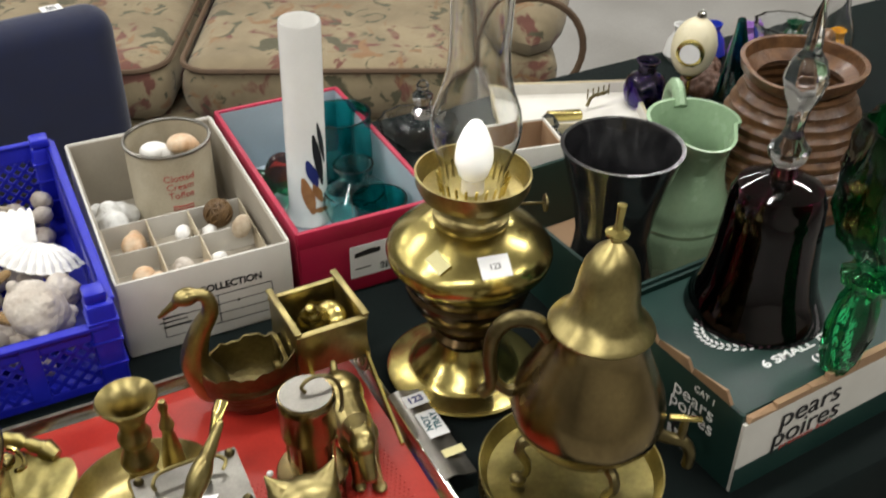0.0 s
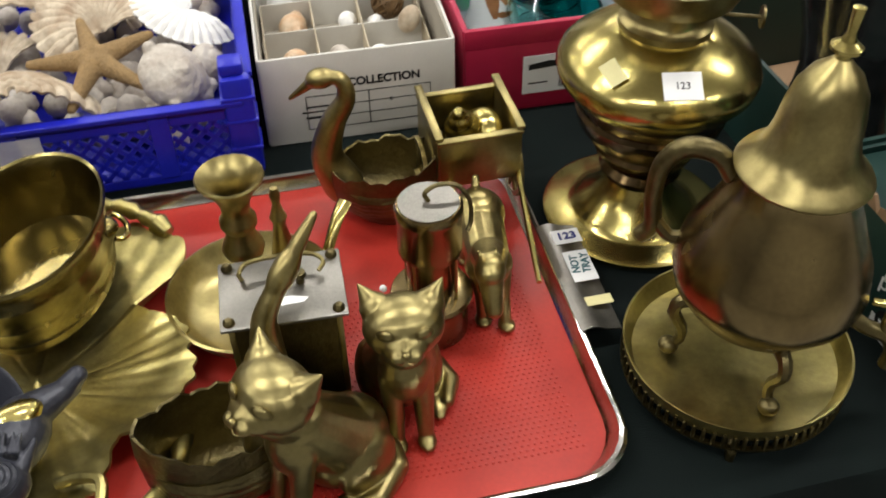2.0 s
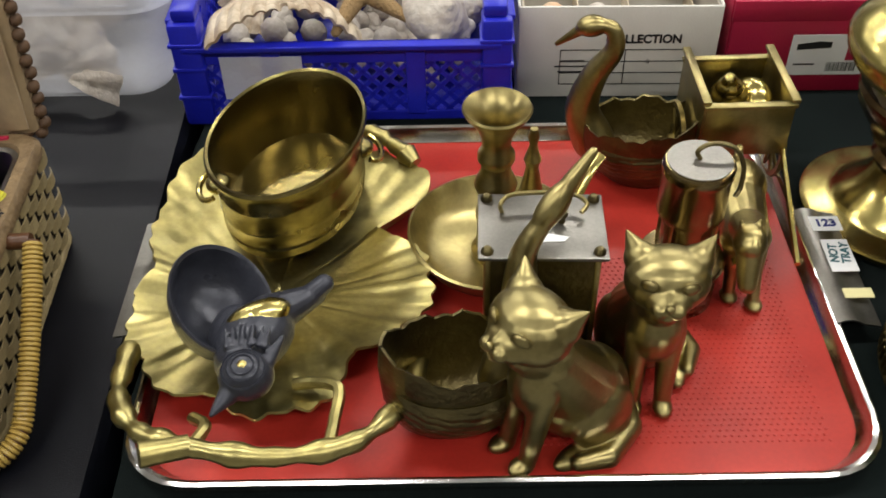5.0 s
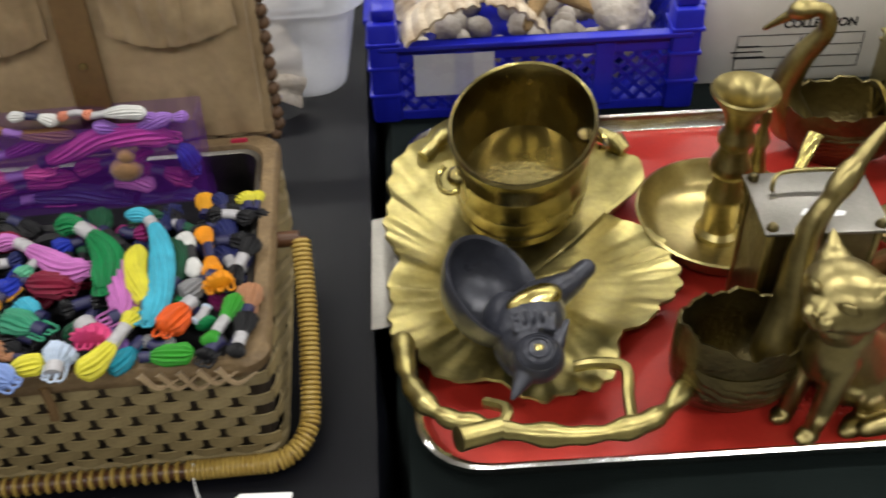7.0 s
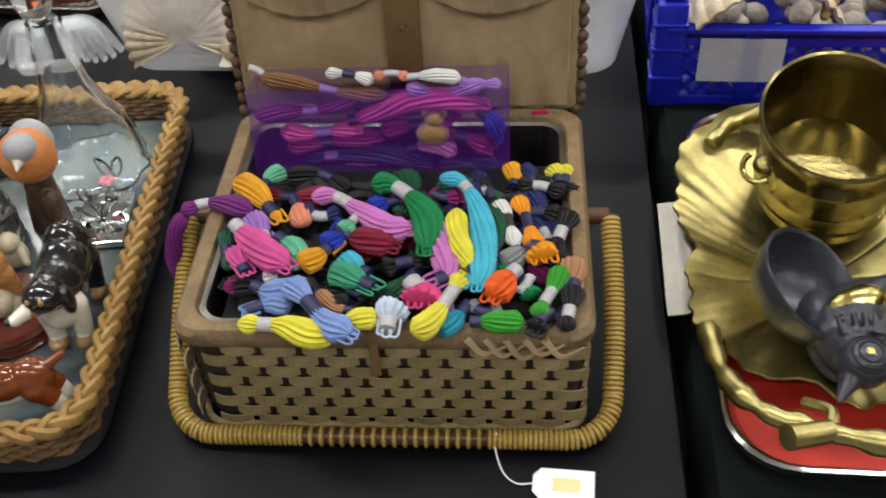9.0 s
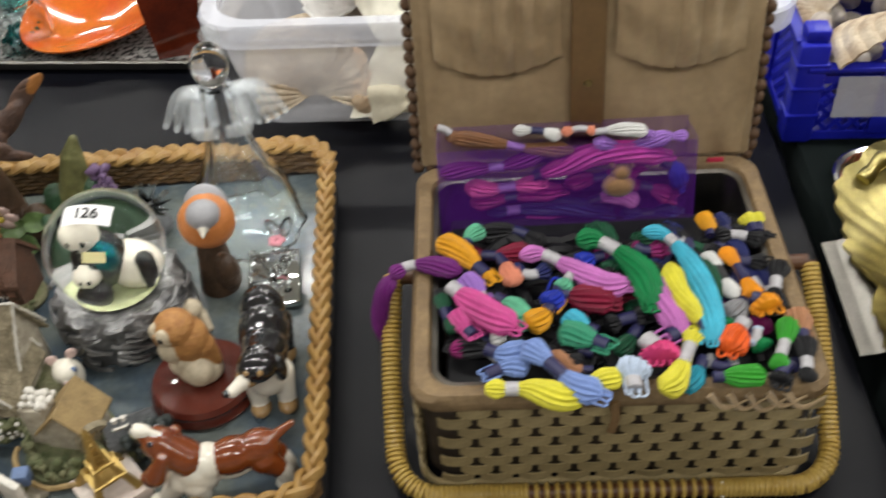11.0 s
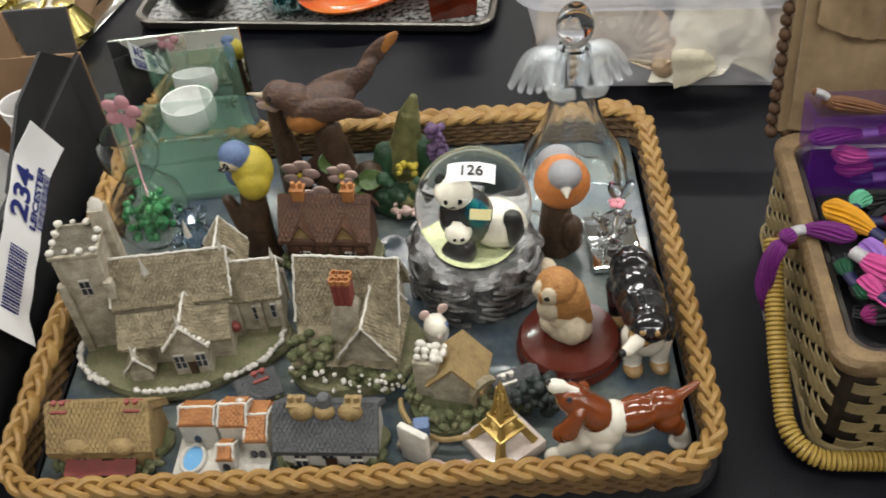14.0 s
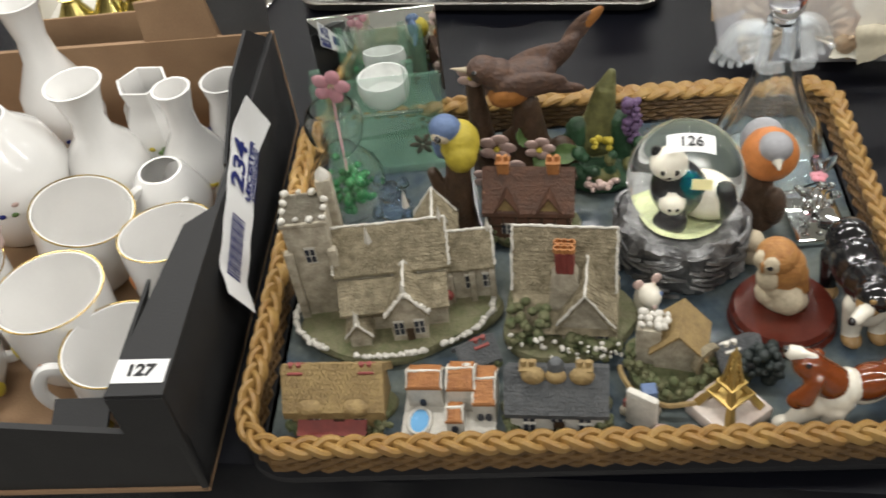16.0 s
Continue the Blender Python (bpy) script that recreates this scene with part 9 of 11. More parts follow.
def mirror_block():
    t = thing("mirror_ornament", pose(-0.309, 0.643, WZ, 0, 0, 8), "silvered glass block with spun glass flowers", "ornament")
    bm = B()
    box(bm, 0, 0, 0, 0.044, 0.066, 0.008, 0.003)
    part("mirror_tile", bm, M_MIRROR, t)
    rnd = random.Random(3)
    for k in range(9):
        bm = B()
        x, y = rnd.uniform(-0.014, 0.014), rnd.uniform(-0.016, 0.010)
        tube(bm, curve([(0, -0.004, 0.008), (x * 0.6, y * 0.6, 0.018), (x, y, 0.026 + 0.006 * rnd.random())], 8), 0.0010, 5)
        ball(bm, (x, y, 0.030), (0.005, 0.004, 0.003), (rnd.uniform(-40, 40), rnd.uniform(-40, 40), 0), 8, 5)
        part("glass_stem", bm, M_CRYSTAL, t)
    bm = B()
    for k in range(5):
        ball(bm, (0.006 + 0.004 * math.cos(k * 1.257), 0.018 + 0.004 * math.sin(k * 1.257), 0.032), (0.0035, 0.0035, 0.002))
    part("pink_flower", bm, mat("pink_glass_flower", (0.65, 0.25, 0.30), 0.15, 0, 0.1, 60, coat=0.5), t)
    bm = B()
    for s in (-1, 1):
        ball(bm, (0.010 + s * 0.005, 0.024, 0.040), (0.005, 0.002, 0.012), (0, s * 22, 0))
    part("glass_wing", bm, M_CRYSTAL, t)


mirror_block()


def tealight_holder():
    t = thing("tealight_holder", pose(-0.690, 0.735, WZ, 0, 0, 9), "green-edged mirror and glass tealight holder", "candle holder")
    bm = B()
    box(bm, 0, 0.030, 0, 0.118, 0.004, 0.138, 0.0006, pose(0, 0, 0, -4, 0, 0))
    part("mirror_back", bm, M_MIRROR, t, "upright mirror panel")
    for x in (-0.052, 0.030):
        bm = B()
        box(bm, x, -0.020, 0.0, 0.010, 0.006, 0.118, 0.0008)
        part("glass_upright", bm, M_GREEN_PANE, t)
    bm = B()
    box(bm, 0, 0.0, 0, 0.116, 0.062, 0.008, 0.001)
    part("glass_base", bm, M_GREEN_PANE, t)
    bm = B()
    box(bm, 0.0, -0.030, 0.010, 0.116, 0.004, 0.100, 0.0006)
    part("glass_front", bm, M_GREEN_PANE, t).visible_shadow = False
    bm = B()
    lathe(bm, [(0.0, 0.058), (0.014, 0.059), (0.022, 0.066), (0.025, 0.078), (0.0235, 0.088), (0.022, 0.088), (0.0225, 0.079), (0.0195, 0.069), (0.0, 0.062)], 32, pose(0.004, 0.004, 0))
    part("tealight_cup", bm, mat("frosted_cup", (0.82, 0.83, 0.81), 0.25, 0.0, 0.1, 60), t)
    bm = B()
    box(bm, 0.010, -0.024, 0.064, 0.058, 0.004, 0.003, 0.0006)
    part("silver_bar", bm, M_CHROME, t)
    bm = B()
    for k in range(6):
        a = math.pi * k / 3
        ball(bm, (0.034 + 0.007 * math.cos(a), -0.028, 0.030 + 0.007 * math.sin(a)), (0.006, 0.0016, 0.0028), (0, -math.degrees(a), 0), 10, 6)
    part("brown_flower", bm, mat("brown_glass_flower", (0.12, 0.06, 0.05), 0.2, 0.3, 0.3, 80), t)


tealight_holder()


def green_globe_vase():
    t = thing("glass_vase", pose(-0.714, 0.660, WZ), "clear round glass vase with green flecks", "vase")
    bm = B()
    o = [(0.018, 0.0), (0.026, 0.002), (0.033, 0.016), (0.0345, 0.030), (0.031, 0.046), (0.020, 0.060), (0.014, 0.068), (0.020, 0.076), (0.025, 0.088), (0.0265, 0.098), (0.024, 0.108), (0.020, 0.113)]
    lathe(bm, o + [(r - 0.002, z + (0.003 if i == 0 else 0)) for i, (r, z) in list(enumerate(o))[::-1]], 44, caps=(True, True))
    part("vase_body", bm, M_GLASS, t).visible_shadow = False
    rnd = random.Random(9)
    bm = B()
    lumps(bm, [(0.020 * rnd.uniform(-1, 1), 0.020 * rnd.uniform(-1, 1), 0.010 + 0.034 * rnd.random()) for _ in range(70)], 0.0042, 3)
    part("green_flecks", bm, mat("green_glass_flecks", (0.03, 0.17, 0.05), 0.25, 0, 0.6, 200, second=(0.01, 0.08, 0.03)), t)
    bm = B()
    for k in range(5):
        a = 2 * math.pi * k / 5
        ball(bm, (0.010 * math.cos(a), 0.012, 0.126 + 0.010 * math.sin(a)), (0.0075, 0.003, 0.0065), (0, -math.degrees(a), 0), 12, 7)
    tube(bm, [(0, 0.012, 0.126), (0, 0.004, 0.040)], 0.001, 5)
    part("pink_glass_flower", bm, mat("rose_glass", (0.78, 0.42, 0.48), 0.08, 0, 0.1, 60, transmission=0.5), t, "pink glass flower")


green_globe_vase()
bm = B()
ball(bm, (0, 0, 0.016), (0.016, 0.014, 0.016), u=10, v=6)
ball(bm, (0, -0.003, 0.038), (0.013, 0.012, 0.012), u=10, v=6)
for s in (-1, 1):
    ball(bm, (s * 0.011, -0.001, 0.050), 0.006, u=8, v=5)
    ball(bm, (s * 0.014, -0.008, 0.018), (0.006, 0.009, 0.006), u=8, v=5)
single("crystal_figurine", bm, glass("blue_crystal", (0.72, 0.82, 0.95), 0.01, 1.5), pose(-0.667, 0.637, WZ, 0, 0, -10), "faceted pale blue crystal bear figurine", "ornament", smooth=False)
bm = B()
rnd = random.Random(2)
for k in range(44):
    v = Vector((rnd.gauss(0, 1), rnd.gauss(0, 1), abs(rnd.gauss(0, 0.8)) + 0.1)).normalized()
    tube(bm, [v * 0.006 + Vector((0, 0, 0.008)), v * 0.024 + Vector((0, 0, 0.008))], lambda u: 0.0024 * (1 - u) + 0.0003, 5)
ball(bm, (0, 0, 0.008), 0.009)
single("crystal_urchin", bm, M_CRYSTAL, pose(-0.428, 0.712, WZ + 0.02), "spiky clear crystal ornament", "ornament", smooth=False)
bm = B()
ball(bm, (0, 0, 0.010), (0.018, 0.016, 0.012))
single("grey_pebble", bm, M_ROOF_SL, pose(-0.428, 0.712, WZ), "smooth grey stone under the crystal", "stone")


def slab_ornament():
    t = thing("signpost_ornament", pose(-0.454, 0.424, WZ, 0, 0, -28), "small white upright slab ornament with coloured back", "ornament")
    bm = B()
    box(bm, 0, 0, 0, 0.024, 0.006, 0.038, 0.002)
    part("slab", bm, M_WHITE_R, t)
    for k, c in enumerate((M_REDP, M_YELF, M_HEDGE, M_BLUEF)):
        bm = B()
        box(bm, -0.012 + 0.006 * k, 0.009, 0.004 + 0.006 * k, 0.011, 0.010, 0.011, 0.001, pose(0, 0, 0, 0, 0, 12 * k))
        part("coloured_block", bm, c, t)
    bm = B()
    box(bm, -0.006, 0.010, 0, 0.026, 0.018, 0.008, 0.002)
    part("foot", bm, M_STONE, t)


slab_ornament()
h = small_house(pose(-0.578, 0.474, WZ, 0, 0, 30), "tiny blue-roofed resin cottage model", 0.024, 0.018, 0.012, 0.010, M_STONE, M_ROOF_SL, M_REDP, 41, ((-0.5, 0.2), (0.5, 0.2)), chim_x=(0.3,), chim_h=0.006)
h = small_house(pose(-0.386, 0.478, WZ, 0, 0, 25), "tiny grey-roofed white resin house model", 0.028, 0.020, 0.014, 0.010, M_WHITE_R, M_ROOF_SL, M_WHITE_R, 42, ((-0.5, 0.2), (0.5, 0.2)), chim_x=(-0.4,), chim_h=0.006)
bm = B()
lumps(bm, [(-0.012, 0, 0.006), (-0.004, 0.002, 0.008), (0.004, 0, 0.008), (0.012, 0.001, 0.006)], 0.008, 2)
single("pebble_ornament", bm, M_PINKF, pose(-0.436, 0.411, WZ), "pinkish resin pebble ornament", "ornament")


rnd = random.Random(51)
bm = B()
lumps(bm, [(rnd.uniform(-0.014, 0.014), rnd.uniform(-0.010, 0.010), rnd.uniform(0.004, 0.030)) for _ in range(70)], 0.0042, 52)
single("shrub_ornament", bm, mat("dark_blue_green_resin", (0.030, 0.042, 0.040), 0.55, 0, 0.5, 120, 0.001, 300), pose(-0.370, 0.470, WZ), "dark blue-green resin shrub model", "ornament")

# ---- shells ----
M_SHELL_W = mat("chalk_white_shell", (0.80, 0.79, 0.76), 0.55, 0, 0.1, 60, 0.0006, 300)
M_SHELL_C = mat("cream_brown_shell", (0.72, 0.62, 0.47), 0.55, 0, 0.4, 45, 0.0008, 260, second=(0.38, 0.27, 0.17), spread=0.35)
M_SHELL_P = mat("peach_shell", (0.66, 0.38, 0.20), 0.4, 0, 0.35, 50, 0.0004, 260, second=(0.70, 0.58, 0.42))
M_SHELL_G = mat("grey_white_shell", (0.68, 0.63, 0.56), 0.6, 0, 0.35, 55, 0.0014, 240, second=(0.42, 0.35, 0.29))
M_STARF = mat("sandy_starfish", (0.36, 0.23, 0.10), 0.85, 0, 0.3, 120, 0.0022, 420)


def scallop(at, r, material, label, ribs=16, dome=0.35, group="seashells"):
    bm = B()
    def f(u, v):
        a = radians(-25 + 230 * u)
        k = 0.04 + 0.96 * v
        rim = 1 + 0.035 * math.cos(2 * math.pi * ribs * u) * v
        z = dome * r * math.sin(math.pi * min(1, 0.08 + 0.80 * (1 - v * 0.92))) + 0.019 * r * math.cos(2 * math.pi * ribs * u) * (0.25 + 0.75 * v) + 0.012 * r * math.sin(v * 26)
        return Vector((r * k * rim * math.cos(a) * (0.98), r * k * rim * math.sin(a) - 0.25 * r, z))
    sheet(bm, ribs * 6, 16, f, 0.0022)
    return single("seashell", bm, material, at, label, "shell", group)


def spiral_shell(at, r, material, label, turns=3.0, tall=1.6, knobs=0, lip=1.0):
    prims = []
    n = int(turns * 14)
    for i in range(n + 1):
        u = i / n
        a = turns * 2 * math.pi * u
        k = (1 - u) ** 1.15
        rad = r * 0.52 * k + 0.0014
        p = (r * 0.48 * k * math.cos(a), r * 0.48 * k * math.sin(a), r * tall * (1 - k) * 0.75)
        prims.append((0, "ball", p, rad))
        if knobs and i % 5 == 0:
            q = ((r * 0.48 * k + rad) * math.cos(a), (r * 0.48 * k + rad) * math.sin(a), p[2] + rad * 0.3)
            prims.append((0, "ball", q, rad * 0.34))
    prims.append((0, "ball", (r * 0.7 * lip, -r * 0.28, -r * 0.25), (r * 0.42, r * 0.30, r * 0.62), (0, 25, 0)))
    prims.append((0, "bar", (r * 0.45, -r * 0.1, -r * 0.4), r * 0.32, (r * 0.55, 0, -r * 1.0), r * 0.10))
    return figure("seashell", prims, max(0.0011, r * 0.045), [material], at, label, "shell", "seashells", 1)


def ridged_shell(at, r, label):
    bm = B()
    def f(u, v):
        a = radians(-10 + 200 * u)
        k = 0.05 + 0.95 * v
        wob = 1 + 0.03 * math.sin(u * 19)
        z = 0.62 * r * math.cos(0.5 * math.pi * v ** 1.3) + 0.030 * r * math.sin(v * 38 + u * 3) + 0.012 * r * math.sin(u * 41)
        return Vector((1.2 * r * k * wob * math.cos(a), r * k * wob * math.sin(a) - 0.3 * r, z))
    sheet(bm, 40, 44, f, 0.003)
    return single("seashell", bm, M_SHELL_C, at, label, "shell", "seashells")


FILL = 0.030
bm = B()
rnd = random.Random(11)
lumps(bm, [(rnd.uniform(-0.12, 0.12), rnd.uniform(-0.155, 0.155), rnd.uniform(0.012, 0.040)) for _ in range(160)], 0.013, 5)
single("shell_layer", bm, M_SHELL_G, CRATE @ pose(0, 0, 0.008), "lower layer of mixed pale shells", "shell", kind="stuff")
scallop(pose(0.402, 1.005, 0.078, 14, -14, 110), 0.060, M_SHELL_W, "large chalk white scallop shell", 22, 0.22)
scallop(pose(0.318, 0.995, 0.082, 20, 0, 40), 0.066, M_SHELL_C, "brown-striped cream scallop shell", 18, 0.34)
scallop(pose(0.258, 1.055, 0.084, 10, 10, 10), 0.070, M_SHELL_C, "brown-striped cream scallop shell", 18, 0.34)
scallop(pose(0.330, 1.080, 0.054, 0, 10, -30), 0.050, M_SHELL_C, "brown-striped cream scallop shell", 18, 0.3)
ridged_shell(pose(0.254, 0.861, 0.084, 10, 8, 12), 0.058, "large ridged cream and brown shell")
scallop(pose(0.215, 0.985, 0.050, 10, -20, 60), 0.05, M_SHELL_C, "brown-striped cream scallop shell", 18, 0.3)
spiral_shell(pose(0.360, 1.140, 0.072, 70, 20, -60), 0.042, M_CREAM, "smooth buff whelk shell", 3.0, 2.2)
spiral_shell(pose(0.290, 1.145, 0.052, 60, 0, 30), 0.030, M_SHELL_P, "peach and white whelk shell", 3.0, 1.5)
spiral_shell(pose(0.391, 0.873, 0.084, 40, 30, 20), 0.038, M_SHELL_G, "knobbly grey white murex shell", 3.2, 1.2, 1)
spiral_shell(pose(0.425, 0.940, 0.054, 60, -30, 80), 0.022, M_SHELL_G, "knobbly grey white murex shell", 3.0, 1.5, 1)
prims = [(0, "ball", (0, 0, 0.004), (0.017, 0.017, 0.009))]
for k in range(5):
    a = radians(90 + 72 * k + 8)
    prims.append((0, "bar", (0.008 * math.cos(a), 0.008 * math.sin(a), 0.004), 0.011, (0.058 * math.cos(a), 0.058 * math.sin(a), 0.0 + 0.002 * (k % 2)), 0.0045))
figure("starfish", prims, 0.0018, [M_STARF], pose(0.328, 0.896, 0.100, 14, 0, 4), "dried sandy brown starfish on shells", "starfish", smooth=1)

# shells in the clear tub
M_SHELL_I = mat("ivory_fluted_shell", (0.86, 0.83, 0.70), 0.45, 0, 0.08, 60, 0.0003, 300)
scallop(pose(-0.215, 0.935, 0.066, 5, 42, -84), 0.082, M_SHELL_I, "large ivory deeply fluted clam shell", 9, 0.16)
ridged_shell(pose(-0.316, 0.945, 0.052, 46, 0, 8), 0.052, "large grey translucent scallop shell")
scallop(pose(-0.300, 0.892, 0.055, 72, 0, 8), 0.058, M_SHELL_C, "large cream scallop with brown flecks", 20, 0.2)
spiral_shell(pose(-0.250, 0.895, 0.030, 80, 10, 40), 0.026, M_SHELL_P, "peach and white conch shell", 2.6, 1.4, 1)
spiral_shell(pose(-0.262, 0.905, 0.062, 60, 10, -40), 0.018, M_SHELL_P, "peach and white conch shell", 2.6, 1.4)
scallop(pose(-0.195, 0.905, 0.040, 66, 10, 20), 0.058, mat("ivory_fluted_shell", (0.74, 0.68, 0.52), 0.45, 0, 0.2, 50, 0.0004, 260), "ivory fluted clam shell", 7, 0.4)
scallop(pose(0.030, 0.900, 0.040, 66, 0, -10), 0.066, M_SHELL_G, "pale crinkled clam shell", 10, 0.3)
ridged_shell(pose(-0.10, 0.95, 0.020, 10, 0, 30), 0.060, "ridged cream and brown shell")
scallop(pose(-0.255, 0.985, 0.100, 8, 12, 20), 0.066, M_SHELL_W, "white dished scallop shell", 14, -0.25)
scallop(pose(-0.120, 0.990, 0.095, 12, 0, 60), 0.060, M_SHELL_W, "white dished scallop shell", 14, 0.3)
bm = B()
lumps(bm, [(rnd.uniform(-0.20, 0.20), rnd.uniform(-0.03, 0.075), rnd.uniform(0.02, 0.07)) for _ in range(70)], 0.026, 6)
single("shell_layer", bm, M_SHELL_G, TUB @ pose(0, 0.02, 0.004), "lower layer of mixed pale shells", "shell", kind="stuff")
bm = B()
lathe(bm, [(0, -0.022), (0.024, -0.018), (0.036, 0.0), (0.032, 0.016), (0.016, 0.024), (0, 0.025)], 60, shape=lambda a, r, z: r * (1 + 0.018 * math.cos(20 * a)))
single("sea_urchin", bm, mat("dusty_pink_urchin", (0.34, 0.20, 0.18), 0.7, 0, 0.4, 200, 0.0016, 500, second=(0.50, 0.38, 0.33)), pose(-0.268, 0.975, 0.128, 20, 10, 0), "dusty pink ribbed sea urchin shell", "shell")

# ---- things in the white shoe box ----
def W(x, y, z, rz=0):
    return WHITE_BOX @ pose(x, y, z, 0, 0, rz)


def toffee_tin():
    t = thing("toffee_tin", W(0.022, 0.095, 0.0028, 6), "round cream tin with faded red lettering, open", "tin")
    c = mat("cream_tin", (0.55, 0.50, 0.38), 0.4, 0.1, 0.2, 30, 0.0002, 300, second=(0.44, 0.38, 0.27))
    bm = B()
    lathe(bm, [(0, 0), (0.052, 0), (0.0535, 0.002), (0.0525, 0.004), (0.0525, 0.112), (0.0515, 0.112), (0.0515, 0.004), (0, 0.003)], 64)
    part("tin_body", bm, c, t)
    bm = B()
    lathe(bm, [(0.0515, 0.110), (0.0545, 0.111), (0.0545, 0.114), (0.0515, 0.115), (0.0500, 0.113), (0.0515, 0.110)], 64, caps=(False, False))
    part("tin_rim", bm, M_STEEL, t, "bare metal rim")
    for k, (txt, s, z) in enumerate((("Clotted", 0.0125, 0.082), ("Cream", 0.0125, 0.070), ("Toffee", 0.0125, 0.058))):
        lt = letters("lettering", txt, s, M_INK_RED, t, Matrix())
        for v in lt.data.vertices:
            a = v.co.x / 0.0527 - math.pi / 2 - 0.12
            rr = 0.0527 + v.co.z
            v.co = Vector((rr * math.cos(a), rr * math.sin(a), z + v.co.y))
    bm = B()
    for k in range(9):
        for z, w in ((0.042, 1), (0.038, 0.8)):
            a = -math.pi / 2 - 0.12 + (k - 4) * 0.055
            box(bm, 0.0527 * math.cos(a), 0.0527 * math.sin(a), z, 0.0022, 0.0022, 0.0012)
    part("small_print", bm, M_INK_RED, t)
    return t


toffee_tin()
spiral_shell(W(0.038, 0.095, 0.100), 0.020, M_SHELL_P, "pinkish shell in the tin", 2.5, 0.9)
spiral_shell(W(0.004, 0.100, 0.094), 0.020, M_SHELL_W, "white shell in the tin", 2.5, 0.9)
bm = B()
rnd = random.Random(12)
sp = [(0, "ball", (rnd.uniform(-0.020, 0.020), rnd.uniform(-0.030, 0.030), rnd.uniform(0.008, 0.045)), rnd.uniform(0.010, 0.018)) for _ in range(16)]
me = blob("tissue", sp, 0.003, [mat("crumpled_tissue", (0.74, 0.74, 0.72), 0.8, 0, 0.1, 40, 0.004, 90)], 0)
ob = new("tissue_paper", me)
ob.matrix_basis = W(-0.060, 0.070, 0.006)
tagged(ob, "crumpled white tissue paper in the box", "tissue")


def divider_tray():
    t = thing("divided_tray", W(-0.002, -0.055, 0.030), "shallow clear tray divided into small compartments", "tray")
    p = M_GREY_CARD
    for x0, y0, sx, sy in ((0, -0.068, 0.166, 0.0012), (0, 0.0, 0.166, 0.0012), (0, 0.060, 0.166, 0.0012), (-0.083, -0.004, 0.0012, 0.126), (0.083, -0.004, 0.0012, 0.126), (-0.030, -0.004, 0.0012, 0.126), (0.020, -0.004, 0.0012, 0.126)):
        bm = B()
        box(bm, x0, y0, 0, sx, sy, 0.032)
        part("divider", bm, M_WHITE_CARD if sx > 0.01 else M_CREAM, t)
    bm = B()
    box(bm, 0, -0.004, 0, 0.166, 0.128, 0.001)
    part("tray_floor", bm, p, t)
    bm = B()
    box(bm, 0, -0.004, -0.028, 0.160, 0.120, 0.028)
    part("card_support", bm, p, t)


divider_tray()
for x, y, r, m, nm in ((-0.056, -0.020, 0.018, M_SHELL_P, "peach and white whelk shell"), (0.004, -0.018, 0.012, M_SHELL_W, "small smooth white shell"), (0.036, -0.030, 0.012, M_SHELL_W, "small smooth white shell"), (-0.058, -0.088, 0.016, M_SHELL_P, "peach and white whelk shell"), (-0.010, -0.086, 0.014, M_SHELL_G, "small rough grey shell"), (0.030, -0.090, 0.012, M_SHELL_W, "small smooth white shell"), (-0.040, -0.100, 0.012, M_SHELL_P, "small pale peach shell"), (0.014, -0.104, 0.013, M_SHELL_P, "small pale peach shell"), (-0.050, -0.006, 0.012, M_SHELL_P, "small pale peach shell")):
    spiral_shell(W(x, y, 0.044) @ pose(0, 0, 0, 70, 20, 60 * (x * 100)), r, m, nm + " in a compartment", 2.5, 1.3)
bm = B()
rnd = random.Random(14)
for k in range(20):
    a, b = rnd.uniform(0, 3.14), rnd.uniform(0, 3.14)
    m = Euler((a, b, rnd.uniform(0, 3))).to_matrix()
    tube(bm, [m @ Vector((0.0165 * math.cos(q), 0.0165 * math.sin(q), 0)) for q in (2 * math.pi * i / 20 for i in range(20))], 0.0016, 5, closed=True)
ball(bm, (0, 0, 0), 0.0155)
single("woven_ball", bm, M_WICKER_DARK, W(0.050, -0.018, 0.062), "small brown woven cane ball", "ball")
bm = B()
ball(bm, (0, 0, 0), (0.011, 0.012, 0.017), (20, 20, 0))
single("brown_egg_shell", bm, M_SHELL_C, W(0.066, -0.064, 0.066), "brown speckled oval cowrie shell", "shell")

# ---- glass in the red shoe box ----
def R_(x, y, z, rz=0):
    return RED_BOX @ pose(x, y, z, 0, 0, rz)


G_TEAL = glass("teal_glass", (0.02, 0.42, 0.42), 0.02)
G_AQUA = glass("pale_aqua_glass", (0.55, 0.88, 0.86), 0.02)
G_DGREEN = glass("bottle_green_glass", (0.03, 0.40, 0.16), 0.02)


def vessel(name, profile, thick, material, at, label, category, seg=48, shape=None, shadow=True):
    bm = B()
    inner = [(max(r - thick, 0.0005), max(z, profile[0][1] + thick)) for r, z in profile[::-1]]
    lathe(bm, profile + inner, seg, shape=shape)
    ob = single(name, bm, material, at, label, category)
    ob.visible_shadow = shadow
    return ob


